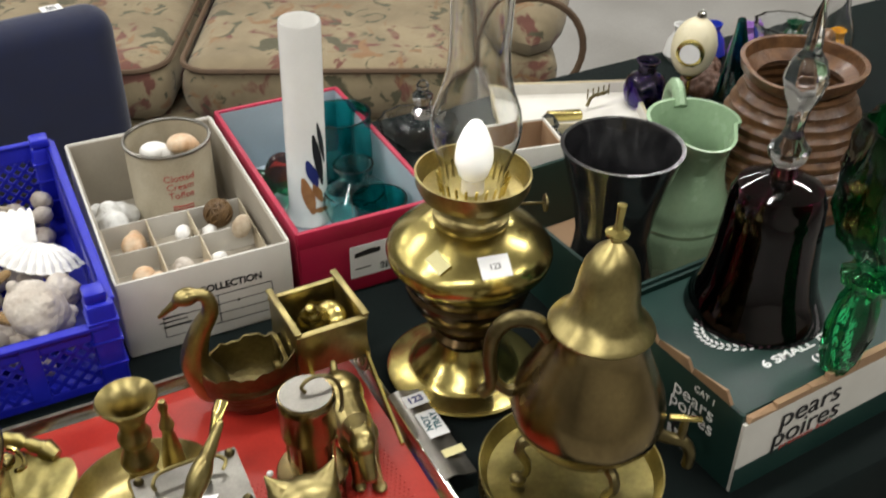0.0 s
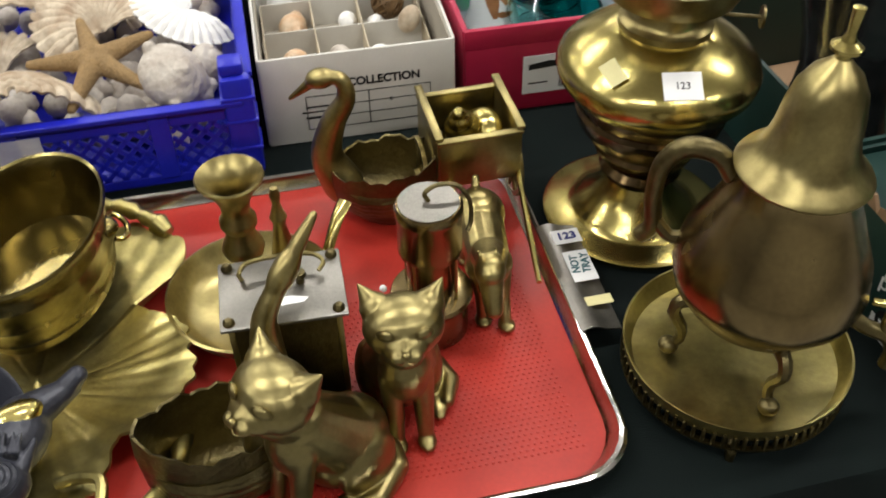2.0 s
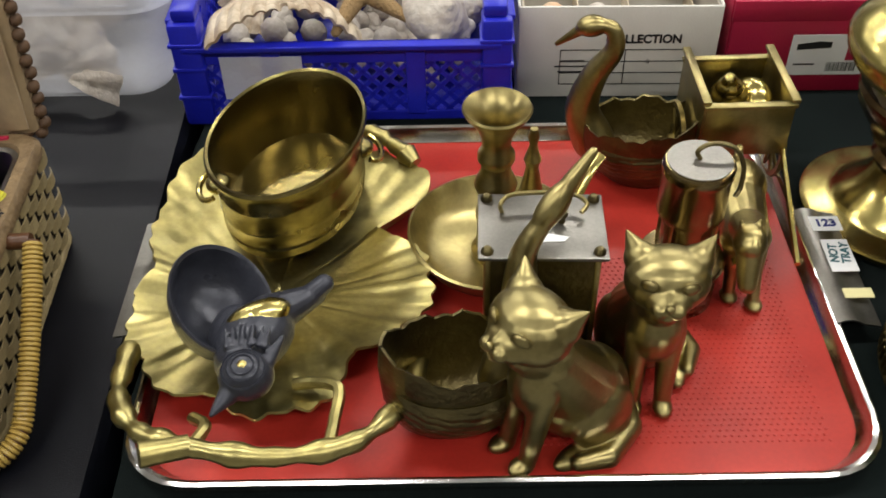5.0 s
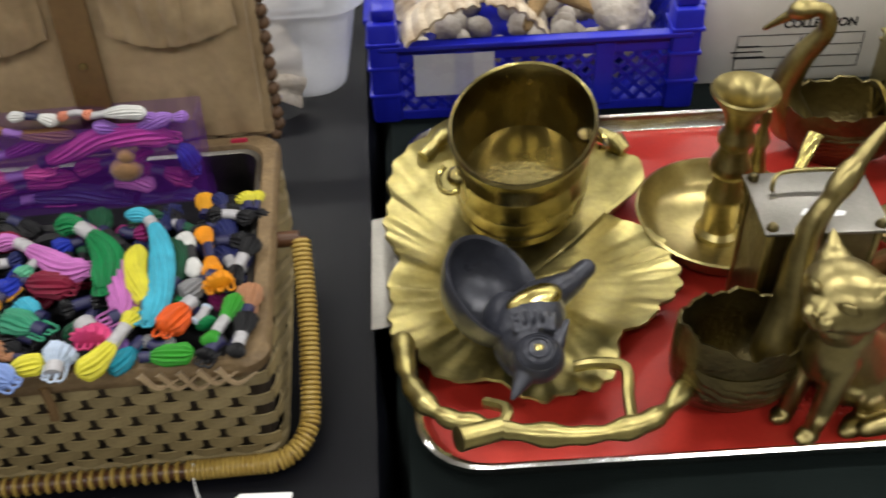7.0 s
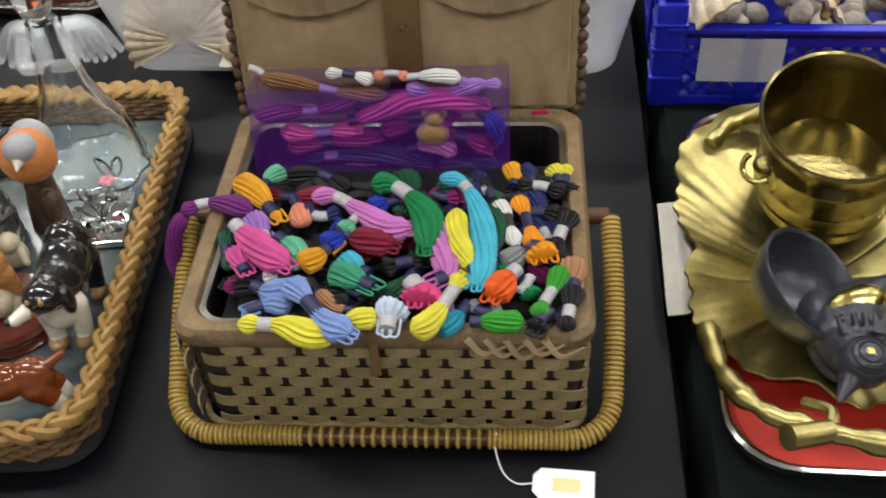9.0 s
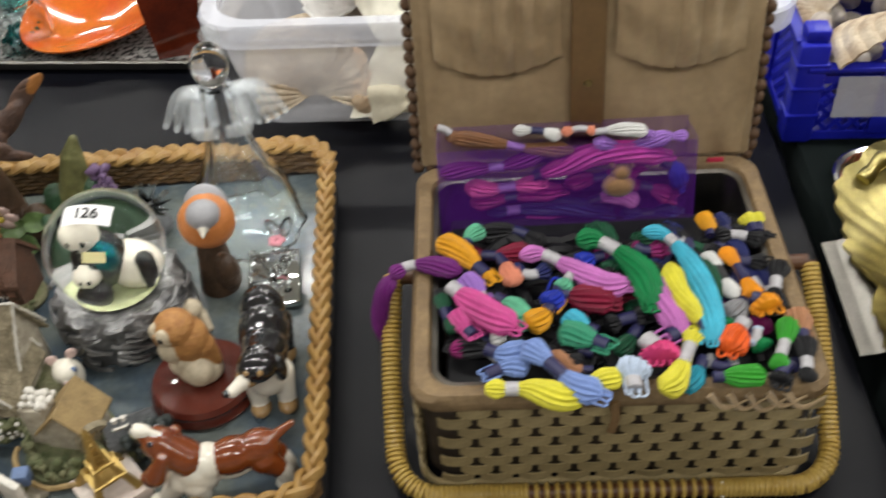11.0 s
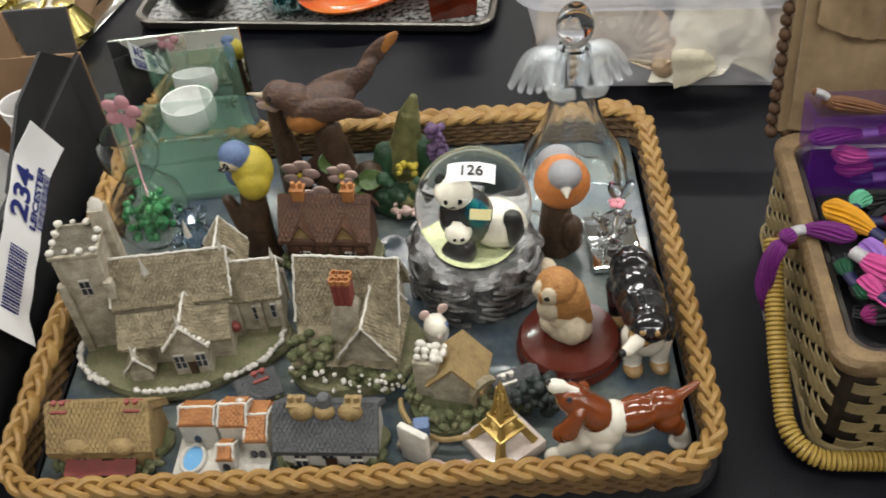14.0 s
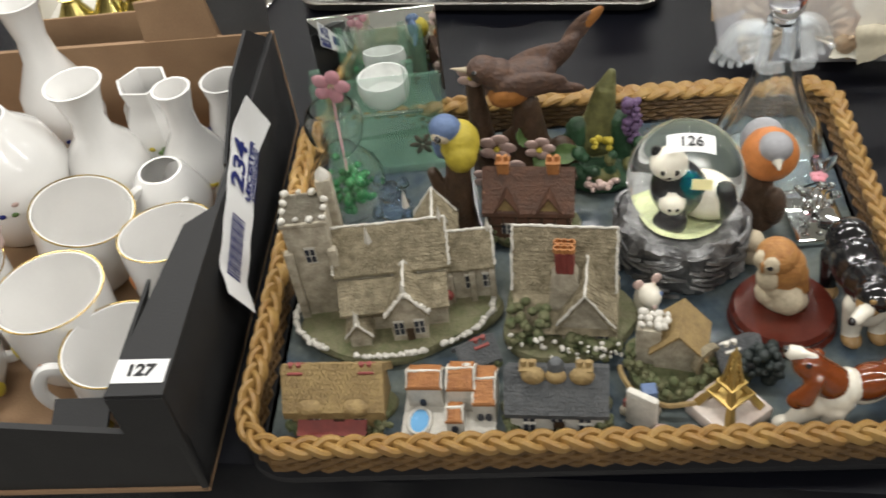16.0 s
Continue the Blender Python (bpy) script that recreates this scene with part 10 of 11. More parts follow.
opal = mat("opal_white_glass", (0.72, 0.71, 0.68), 0.2, 0, 0.06, 30, coat=0.4)
t = thing("tall_vase", R_(-0.020, 0.006, 0.003, 0), "tall opal white glass cylinder vase with coloured streaks", "vase")
t.matrix_basis = R_(-0.018, 0.006, 0.003) @ pose(0, 0, 0, 2, 1.0, 0)
bm = B()
lathe(bm, [(0.028, 0), (0.031, 0.004), (0.028, 0.012), (0.0250, 0.020), (0.0250, 0.272), (0.0240, 0.274), (0.0228, 0.272), (0.0228, 0.02), (0.0, 0.014)], 44)
part("vase_body", bm, opal, t)
for k, (a0, z0, z1, w, c) in enumerate(((-120, 0.075, 0.020, 0.008, M_TERRA), (-86, 0.135, 0.060, 0.006, M_INK), (-106, 0.100, 0.060, 0.007, M_INK_BLUE), (-90, 0.065, 0.035, 0.006, M_TERRA), (-72, 0.150, 0.090, 0.004, M_INK), (-80, 0.028, 0.018, 0.010, M_TERRA))):
    bm = B()
    def streak(u, v, a0=a0, z0=z0, z1=z1, w=w):
        a = radians(a0 + 26 * u) + (v - 0.5) * w / 0.0252 * math.sin(math.pi * (0.08 + 0.84 * u)) * 2
        return Vector((0.0253 * math.cos(a), 0.0253 * math.sin(a), z0 + (z1 - z0) * u))
    sheet(bm, 10, 3, streak, 0.0002)
    part("colour_streak", bm, c, t)
vessel("tumbler", [(0.030, 0), (0.036, 0.004), (0.044, 0.030), (0.046, 0.060), (0.044, 0.085), (0.040, 0.104), (0.042, 0.110)], 0.004, G_TEAL, R_(0.052, 0.060, 0.003), "thick teal glass tumbler vase", "vase")
vessel("glass_bottle", [(0.024, 0), (0.036, 0.006), (0.043, 0.026), (0.040, 0.044), (0.024, 0.056), (0.017, 0.062), (0.018, 0.070), (0.025, 0.078), (0.026, 0.082)], 0.003, G_AQUA, R_(0.036, -0.024, 0.003), "squat pale aqua glass bottle", "bottle")
vessel("tumbler", [(0.030, 0), (0.034, 0.004), (0.034, 0.05), (0.035, 0.070)], 0.003, G_TEAL, R_(0.040, -0.095, 0.003), "short teal glass pot", "vase")
bm = B()
for k in range(5):
    ball(bm, (0.016 * math.cos(k * 1.3), 0.016 * math.sin(k * 1.3), 0.020 + 0.006 * k), (0.020, 0.016, 0.012), (20 * k, 30, 0))
single("glass_ornament", bm, G_DGREEN, R_(-0.046, 0.060, 0.003), "twisted bottle green glass ornament", "ornament")
bm = B()
ball(bm, (0, 0, 0.05), (0.020, 0.014, 0.024), (0, 20, 0), 12, 8)
single("glass_ornament", bm, glass("red_bubble_glass", (0.75, 0.06, 0.04), 0.03), R_(-0.040, 0.045, 0.010), "red bubbled glass ornament", "ornament")
bm = B()
for k in range(4):
    ball(bm, (0.004 * k, 0, 0.020 + 0.020 * k), (0.017 - 0.002 * k, 0.017, 0.014))
single("glass_ornament", bm, glass("dark_glass", (0.05, 0.04, 0.05), 0.03), R_(0.012, 0.110, 0.003), "dark glass stacked ornament", "ornament")

# ---- pear carton with the bell and tumblers carton ----
PB = pose(0.915, 0.413, 0, 0, 0, 2.5)


def pear_carton():
    t = thing("fruit_carton", PB, "green and white printed pear carton with torn rim", "carton")
    w, d, h = 0.33, 0.195, 0.098
    white = M_WHITE_CARD
    for nm, x, y, sx, sy, m in (("front_wall", w / 2, 0.002, w, 0.004, white), ("back_wall", w / 2, d - 0.002, w, 0.004, M_GREEN_CARD), ("side_wall", 0.002, d / 2, 0.004, d - 0.008, M_GREEN_CARD), ("side_wall", w - 0.002, d / 2, 0.004, d - 0.008, M_GREEN_CARD)):
        bm = B()
        box(bm, x, y, 0, sx, sy, h - (0.012 if nm == "front_wall" else 0.004), 0.0006)
        part(nm, bm, m, t, "", False)
    bm = B()
    box(bm, w / 2, -0.0006, 0, w, 0.0008, 0.030)
    part("green_band", bm, M_GREEN_CARD, t, "", False)
    rnd = random.Random(7)
    x = 0.004
    while x < w - 0.02:
        ln = rnd.uniform(0.022, 0.06)
        bm = B()
        z = h - 0.012
        top = z + rnd.uniform(0.004, 0.014)
        hull(bm, [(x, 0.0, z), (x + ln, 0.0, z), (x + rnd.uniform(0, 0.006), 0.0, top), (x + ln, 0.0, top + rnd.uniform(-0.004, 0.004)), (x, 0.004, z), (x + ln, 0.004, z), (x, 0.006, top), (x + ln, 0.006, top)])
        part("torn_edge", bm, M_BROWN_CARD, t, "torn brown corrugated edge", False)
        x += ln
    y = 0.02
    while y < d - 0.04:
        ln = rnd.uniform(0.03, 0.06)
        bm = B()
        hull(bm, [(0.0, y, h - 0.004), (0.0, y + ln, h - 0.004), (0.004, y, h - 0.004), (0.004, y + ln, h - 0.004), (-0.002, y + 0.006, h + 0.010), (-0.002, y + ln - 0.004, h + rnd.uniform(0.002, 0.012)), (0.001, y + 0.006, h + 0.010)])
        part("torn_edge", bm, M_BROWN_CARD if rnd.random() < 0.5 else M_GREEN_CARD, t, "", False)
        y += ln
    fr = pose(0, -0.0012, 0, 90, 0, 0)
    letters("lettering", "pears", 0.034, M_INK, t, fr @ pose(0.088, 0.070, 0.0, 0, 0, 0), width=0.078)
    letters("lettering", "poires", 0.034, M_INK, t, fr @ pose(0.088, 0.046, 0.0, 0, 0, 0), width=0.088)
    letters("lettering", "premium fruit", 0.009, M_INK_RED, t, fr @ pose(0.090, 0.0325, 0.0), width=0.070)
    sd = pose(-0.0004, 0, 0, 0, 0, -90) @ pose(0, 0, 0, 90, 0, 0)
    letters("lettering", "CAT 1", 0.010, M_PAPER, t, sd @ pose(-0.050, 0.082, 0))
    letters("lettering", "pears", 0.022, M_PAPER, t, sd @ pose(-0.062, 0.066, 0), width=0.052)
    letters("lettering", "poires", 0.022, M_PAPER, t, sd @ pose(-0.062, 0.050, 0), width=0.056)
    for yy, zz, s, m in ((-0.112, 0.050, 0.024, M_GREY_CARD), (-0.070, 0.018, 0.034, M_PAPER)):
        bm = B()
        box(bm, yy, zz - s / 2, 0, s, s, 0.0004)
        lab = part("side_label", bm, m, t, "", False, sd)
        if m is M_PAPER:
            bm = B()
            lathe(bm, [(0.008, 0.0004), (0.012, 0.0004), (0.012, 0.0008), (0.008, 0.0008), (0.008, 0.0004)], 28, pose(yy, zz, 0), caps=(False, False))
            box(bm, yy + 0.004, zz - 0.008, 0.0004, 0.004, 0.010, 0.0004)
            part("emblem", bm, M_INK, lab, "", False)
    return t


pear_carton()


def tumbler_carton():
    t = thing("tumbler_carton", PB @ pose(0.165, 0.098, 0.0, 0, 0, 0), "dark green glassware carton with white printing", "carton")
    bm = B()
    box(bm, 0, 0, 0.001, 0.318, 0.180, 0.090, 0.0015)
    part("carton_body", bm, M_GREEN_CARD, t)
    top = pose(0, 0, 0.0915)
    letters("lettering", "6 SMALL TUMBLERS", 0.0135, M_PAPER, t, top @ pose(-0.020, -0.052, 0, 0, 0, 0), width=0.155, bold=0.0003)
    letters("lettering", "(10 fl oz 285", 0.0105, M_PAPER, t, top @ pose(-0.008, -0.070, 0, 0, 0, 0), width=0.085, bold=0.0002)
    letters("lettering", "PO", 0.015, M_PAPER, t, top @ pose(-0.098, 0.004, 0, 0, 0, 0), bold=0.0003)
    bm = B()
    for k in range(40):
        a = 2 * math.pi * k / 40
        for s in (-1, 1):
            ball(bm, (-0.062 + (0.056 + 0.003 * s) * math.cos(a), 0.004 + (0.034 + 0.003 * s) * math.sin(a), 0.0918), (0.0036, 0.0016, 0.0003), (0, 0, math.degrees(a) + 90 + 35 * s), 6, 4)
    part("laurel_wreath", bm, M_PAPER, t, "printed white laurel wreath")


tumbler_carton()


def glass_bell():
    t = thing("glass_bell", pose(1.036, 0.536, 0.0918) @ Matrix.Scale(0.94, 4), "dark purple glass bell with a clear twisted handle", "bell")
    bm = B()
    o = [(0.074, 0.0), (0.073, 0.006), (0.066, 0.020), (0.059, 0.040), (0.054, 0.070), (0.050, 0.110), (0.0475, 0.140), (0.042, 0.152), (0.026, 0.160), (0.014, 0.164), (0.012, 0.176), (0.0, 0.177)]
    lathe(bm, o + [(0.0, 0.172), (0.024, 0.156), (0.040, 0.146), (0.0455, 0.136), (0.050, 0.080), (0.056, 0.040), (0.071, 0.004)], 56)
    part("bell_body", bm, glass("dark_amethyst_glass", (0.07, 0.005, 0.018), 0.02), t)
    bm = B()
    lathe(bm, [(0.0, 0.176), (0.012, 0.176), (0.019, 0.186), (0.020, 0.194), (0.012, 0.204), (0.008, 0.216), (0.010, 0.236), (0.017, 0.252), (0.021, 0.268), (0.016, 0.284), (0.008, 0.296), (0.0075, 0.306), (0.005, 0.330), (0.0, 0.346)], 36, shape=lambda a, r, z: r * (1 + 0.05 * math.cos(8 * a + z * 60)))
    part("handle", bm, M_CRYSTAL, t, "clear twisted glass handle")


glass_bell()


def green_bell():
    t = thing("green_glass_bell", pose(1.034, 0.428, 0.0918, 2, 5, 0), "green swirled glass bell with ribbed stem", "bell")
    bm = B()
    twist = lambda a, r, z: r * (1 + 0.07 * math.cos(9 * a + z * 70))
    lathe(bm, [(0, 0), (0.012, 0.002), (0.018, 0.020), (0.021, 0.050), (0.018, 0.080), (0.014, 0.092), (0.024, 0.100), (0.025, 0.108), (0.014, 0.114), (0.018, 0.124), (0.038, 0.140), (0.050, 0.165), (0.055, 0.200), (0.054, 0.235), (0.050, 0.250), (0.047, 0.250), (0.050, 0.20), (0.034, 0.146), (0.0, 0.126)], 60, shape=twist)
    part("bell_body", bm, glass("emerald_glass", (0.02, 0.30, 0.10), 0.02), t)


green_bell()

# ---- second carton with vase and jugs ----
def vase_carton():
    t = thing("fruit_carton", pose(1.135, 0.745, 0, 0, 0, 2.5), "green printed fruit carton holding pottery", "carton")
    w, d, h = 0.43, 0.25, 0.098
    for nm, x, y, sx, sy in (("front_wall", 0, -d / 2, w, 0.004), ("back_wall", 0, d / 2, w, 0.004), ("side_wall", -w / 2, 0, 0.004, d), ("side_wall", w / 2, 0, 0.004, d)):
        bm = B()
        box(bm, x, y, 0, sx, sy, h)
        part(nm, bm, M_GREEN_CARD, t, "", False)
    bm = B()
    box(bm, 0, 0, 0.0005, w - 0.006, d - 0.006, 0.003)
    part("carton_base", bm, M_BROWN_CARD, t, "", False)


vase_carton()
vessel("vase", [(0.045, 0), (0.050, 0.004), (0.056, 0.030), (0.056, 0.055), (0.048, 0.085), (0.046, 0.105), (0.052, 0.140), (0.064, 0.180), (0.0725, 0.205), (0.074, 0.209)], 0.005, mat("black_streaked_glaze", (0.028, 0.028, 0.030), 0.16, 0, 0.6, 50, 0.0005, 160, second=(0.006, 0.006, 0.007), coat=0.6), pose(0.977, 0.697, 0.004) @ Matrix.Diagonal((0.88, 0.88, 1.0, 1)), "black glazed flared pottery vase", "vase", 56, lambda a, r, z: r * (1 + 0.008 * math.cos(44 * a)) if z < 0.2 else r)


def green_jug():
    t = thing("jug", pose(1.094, 0.722, 0.004, 0, 0, -112), "pale green glazed pottery jug with ribbed body", "jug")
    gm = mat("pale_green_glaze", (0.30, 0.44, 0.27), 0.25, 0, 0.15, 30, 0.0002, 200, second=(0.25, 0.37, 0.23), coat=0.4)
    def spout(a, r, z):
        k = max(0, (z - 0.150) / 0.050)
        d = math.cos(a) if math.cos(a) > 0 else 0
        rib = 0.0014 * math.sin(z * 420) if 0.03 < z < 0.10 else 0
        return r + rib + 0.026 * k * d ** 6 - 0.006 * k * (math.sin(a) ** 2) * (d > 0.3)
    bm = B()
    o = [(0.038, 0), (0.046, 0.004), (0.055, 0.030), (0.056, 0.060)] + [(0.056 - 0.0002 * k, 0.060 + 0.006 * k) for k in range(1, 8)] + [(0.046, 0.125), (0.043, 0.150), (0.047, 0.180), (0.052, 0.200)]
    lathe(bm, o + [(r - 0.004, max(z, 0.006)) for r, z in o[::-1]], 64, shape=spout)
    part("jug_body", bm, gm, t)
    bm = B()
    tube(bm, curve([(-0.046, 0, 0.190), (-0.064, 0, 0.206), (-0.082, 0, 0.192), (-0.082, 0, 0.150), (-0.066, 0, 0.110), (-0.052, 0, 0.085)], 24), 0.008, 10, squash=1.4)
    part("handle", bm, gm, t)


green_jug()


def brown_jug():
    t = thing("jug", pose(1.226, 0.702, 0.004, 0, 0, -150) @ Matrix.Diagonal((0.96, 0.96, 0.93, 1)), "large brown ribbed stoneware jug", "jug")
    gm = mat("brown_salt_glaze", (0.20, 0.095, 0.036), 0.35, 0, 0.5, 60, 0.0010, 160, second=(0.06, 0.026, 0.012), coat=0.2)
    def f(a, r, z):
        k = max(0, (z - 0.22) / 0.05)
        d = max(0, math.cos(a))
        rib = 0.0062 * abs(math.sin(z * 215 + 0.12 * math.sin(40 * a))) if 0.02 < z < 0.245 else 0
        return r + rib + 0.020 * k * d ** 6
    o = [(0.070, 0), (0.080, 0.006)] + [(0.086 + 0.014 * math.sin(math.pi * k / 50 * 1.0) - 0.030 * (k / 50) ** 2, 0.010 + 0.0047 * k) for k in range(51)] + [(0.070, 0.256), (0.072, 0.266), (0.073, 0.270)]
    bm = B()
    lathe(bm, o + [(r - 0.006, max(z, 0.008)) for r, z in o[::-1]], 56, shape=f)
    part("jug_body", bm, gm, t)
    bm = B()
    tube(bm, curve([(-0.066, 0, 0.246), (-0.10, 0, 0.262), (-0.130, 0, 0.230), (-0.125, 0, 0.17), (-0.092, 0, 0.12)], 24), 0.011, 10)
    part("handle", bm, gm, t)


brown_jug()
t = open_box("small_carton", pose(0.990, 0.918, 0, 0, 0, -12), 0.10, 0.07, 0.115, M_WHITE_CARD, M_BROWN_CARD, "small white and brown cardboard box")
t["category"], t["group"] = "box", "small boxes"

# ---- crowded far end of the right table ----
vessel("crystal_dish", [(0.030, 0), (0.034, 0.004), (0.05, 0.02), (0.055, 0.034)], 0.004, M_CRYSTAL, pose(0.965, 1.150, 0), "round cut crystal dish on the cloth", "dish", 24, lambda a, r, z: r * (1 + 0.04 * math.cos(12 * a)))
for x, y, s in ((0.985, 1.165, 0.8), (1.085, 0.985, 1.2), (1.115, 0.960, 1.0)):
    bm = B()
    lathe(bm, [(0, 0), (0.020, 0), (0.022, 0.010), (0.014, 0.022), (0.018, 0.034), (0.020, 0.044), (0.010, 0.054), (0.013, 0.062), (0.006, 0.072), (0, 0.073)], 10)
    o = single("crystal_stopper", bm, M_CRYSTAL, pose(x, y, 0.002 if s > 0.9 else 0.03, 0, 0, 20 * s), "faceted clear crystal ornament", "ornament", "crystal ornaments", smooth=False)
    o.scale = (s, s, s)
t = open_box("display_box", pose(1.215, 1.115, 0, 0, 0, -24), 0.22, 0.14, 0.022, mat("cream_gilt_card", (0.60, 0.52, 0.34), 0.5, 0, 0.2, 40), M_WHITE_CARD, "shallow cream display box with trinkets")
t["group"] = "small boxes"
bm = B()
tube(bm, curve([(0, 0, 0), (0.012, 0.004, 0.012), (0.03, 0, 0.016), (0.045, 0.008, 0.012)], 12), 0.003, 6)
for k in range(5):
    tube(bm, [(0.010 * k, 0, 0.012), (0.010 * k + 0.004, 0.006, 0.026)], 0.0012, 5)
single("antler_trinket", bm, M_BRASS_DARK, pose(1.240, 1.105, 0.012), "small dark metal branch trinket", "trinket")
bm = B()
box(bm, 0, 0, 0, 0.055, 0.018, 0.012, 0.003)
single("gilt_case", bm, M_BRASS_BRIGHT, pose(1.195, 1.100, 0.004, 0, 0, -20), "slim pale gilt case", "case")
vessel("purple_bottle", [(0.018, 0), (0.030, 0.010), (0.034, 0.028), (0.028, 0.048), (0.014, 0.058), (0.013, 0.068), (0.019, 0.078)], 0.003, glass("violet_glass", (0.10, 0.02, 0.42), 0.03), pose(1.335, 1.085, 0), "purple ribbed glass bottle", "bottle", 36, lambda a, r, z: r * (1 + 0.03 * math.cos(14 * a)))
t = thing("egg_clock", pose(1.385, 1.045, 0), "cream egg ornament with a small gilt clock", "clock")
bm = B()
ball(bm, (0, 0, 0.105), (0.034, 0.034, 0.046), (0, 8, 0), 32, 20)
part("egg", bm, mat("cream_eggshell", (0.66, 0.60, 0.42), 0.3, 0, 0.08, 40), t)
bm = B()
lathe(bm, [(0, 0), (0.022, 0), (0.018, 0.006), (0.004, 0.012), (0.003, 0.05), (0.016, 0.062), (0.018, 0.066), (0, 0.066)], 24)
part("gilt_stand", bm, M_BRASS_BRIGHT, t)
bm = B()
lathe(bm, [(0, 0), (0.021, 0), (0.021, 0.004), (0.018, 0.006), (0, 0.006)], 28, pose(-0.024, -0.020, 0.108, 90, 0, -50))
part("clock_bezel", bm, M_BRASS_BRIGHT, t)
bm = B()
lathe(bm, [(0, 0), (0.015, 0), (0.015, 0.001), (0, 0.001)], 28, pose(-0.024, -0.020, 0.108, 90, 0, -50) @ pose(0, 0, 0.0062))
part("clock_face", bm, M_PAPER, t)
bm = B()
lathe(bm, [(0, 0.0), (0.007, 0.002), (0.006, 0.008), (0, 0.012)], 14, pose(0.006, 0, 0.150))
part("crown", bm, M_CHROME, t)
vessel("teal_glass_fish", [(0.020, 0), (0.034, 0.006), (0.036, 0.030), (0.026, 0.070), (0.016, 0.120), (0.008, 0.165), (0.006, 0.180)], 0.004, glass("deep_teal_glass", (0.01, 0.26, 0.26), 0.03), pose(1.430, 0.985, 0, 6, -12, 0), "tall teal glass ornament", "ornament", 32)
vessel("cut_glass_vase", [(0.034, 0), (0.038, 0.004), (0.040, 0.06), (0.050, 0.105), (0.052, 0.115)], 0.005, M_CRYSTAL, pose(1.560, 1.030, 0), "cut crystal vase with flared rim", "vase", 24, lambda a, r, z: r * (1 + 0.05 * math.cos(12 * a + z * 60)))
vessel("glass_decanter", [(0.030, 0), (0.036, 0.004), (0.036, 0.09), (0.020, 0.13), (0.016, 0.17), (0.024, 0.22)], 0.003, M_GLASS, pose(1.640, 1.010, 0), "tall clear glass decanter with flared neck", "decanter", 32)
for x, y, r in ((1.430, 1.060, 0.030), (1.390, 0.985, 0.020), (1.480, 1.120, 0.026)):
    prims = []
    for k in range(60):
        a, u = 2.39996 * k, k / 60
        prims.append((0, "ball", (r * 1.0 * math.sin(math.pi * u) * math.cos(a), r * math.sin(math.pi * u) * math.sin(a), r * (1 + 1.3 * u)), r * 0.26))
    figure("fir_cone_ornament", prims, r * 0.07, [M_ROOF_BR], pose(x, y, -r * 0.7, 0, 0, 40), "brown scaled cone-shaped ornament", "ornament", "cone ornaments", 1)
bm = B()
for k in range(9):
    ball(bm, (0.012 * math.cos(k * 0.7), 0.012 * math.sin(k * 0.7), 0.008 + 0.004 * (k % 3)), 0.008)
single("gilt_ornament", bm, M_BRASS_BRIGHT, pose(1.330, 1.020, 0), "small gilt filigree ornament", "ornament")
bm = B()
box(bm, 0, 0, 0, 0.05, 0.006, 0.05, 0.001)
single("photo_stand", bm, M_STEEL, pose(1.280, 0.950, 0, -20, 0, -30), "small dark-backed picture frame", "photo stand")
vessel("saucer", [(0.026, 0), (0.030, 0.003), (0.052, 0.012), (0.056, 0.016)], 0.003, opal, pose(1.300, 0.935, 0), "small plain white china saucer", "saucer")
for k, (x, y, c) in enumerate(((1.60, 1.15, "violet"), (1.68, 1.12, "darkgreen"), (1.72, 1.06, "amber"), (1.55, 1.18, "royal"), (1.5, 1.2, "ivory"))):
    vessel("glass_trinket", [(0.020, 0), (0.028, 0.010), (0.022, 0.036), (0.012, 0.05), (0.016, 0.062)], 0.003, mat("trinket_" + c, THREADS[c], 0.12, 0, 0.2, 60, coat=0.6), pose(x, y, 0), "small glazed " + THREAD_NAMES.get(c, c) + " bottle", "bottle", 24)

# ---- white china in the black carton ----
M_CHINA = mat("white_bone_china", (0.80, 0.79, 0.77), 0.14, 0, 0.04, 30, coat=0.6)
M_GILT = mat("gilt_line", (0.70, 0.50, 0.16), 0.25, 1.0, 0.1, 60)


def mug(x, y, rz, r=0.042, h=0.082, tilt=(0, 0), band=None, z=0.0045):
    t = thing("mug", pose(x, y, z, tilt[0], tilt[1], rz), "white bone china mug with a gilt rim", "mug", "china mugs in the carton")
    bm = B()
    o = [(r * 0.60, 0), (r * 0.72, 0.003), (r * 0.92, 0.020), (r * 0.97, h * 0.5), (r, h)]
    lathe(bm, o + [(q - 0.0026, max(zz, 0.005)) for q, zz in o[::-1]], 48)
    part("mug_body", bm, M_CHINA, t)
    bm = B()
    lathe(bm, [(r - 0.0012, h), (r + 0.0002, h), (r + 0.0002, h + 0.0005), (r - 0.0012, h + 0.0005)], 48, caps=(False, False))
    part("gilt_rim", bm, M_GILT, t)
    bm = B()
    tube(bm, curve([(-r * 0.96, 0, h * 0.80), (-r * 1.35, 0, h * 0.86), (-r * 1.60, 0, h * 0.58), (-r * 1.35, 0, h * 0.26), (-r * 0.95, 0, h * 0.30)], 20), 0.0045, 8, squash=1.3)
    part("handle", bm, M_CHINA, t)
    rnd = random.Random(int(abs(x) * 1000))
    for k in range(7):
        bm = B()
        a = rnd.uniform(-2.6, -0.2)
        ball(bm, ((r * 0.967) * math.cos(a), (r * 0.967) * math.sin(a), h * rnd.uniform(0.3, 0.65)), (0.0016, 0.006, 0.007), (0, 0, math.degrees(a)), u=10, v=6)
        part("painted_fruit", bm, (M_YELF, M_ORAF, M_LEAFC)[k % 3], t)
    return t


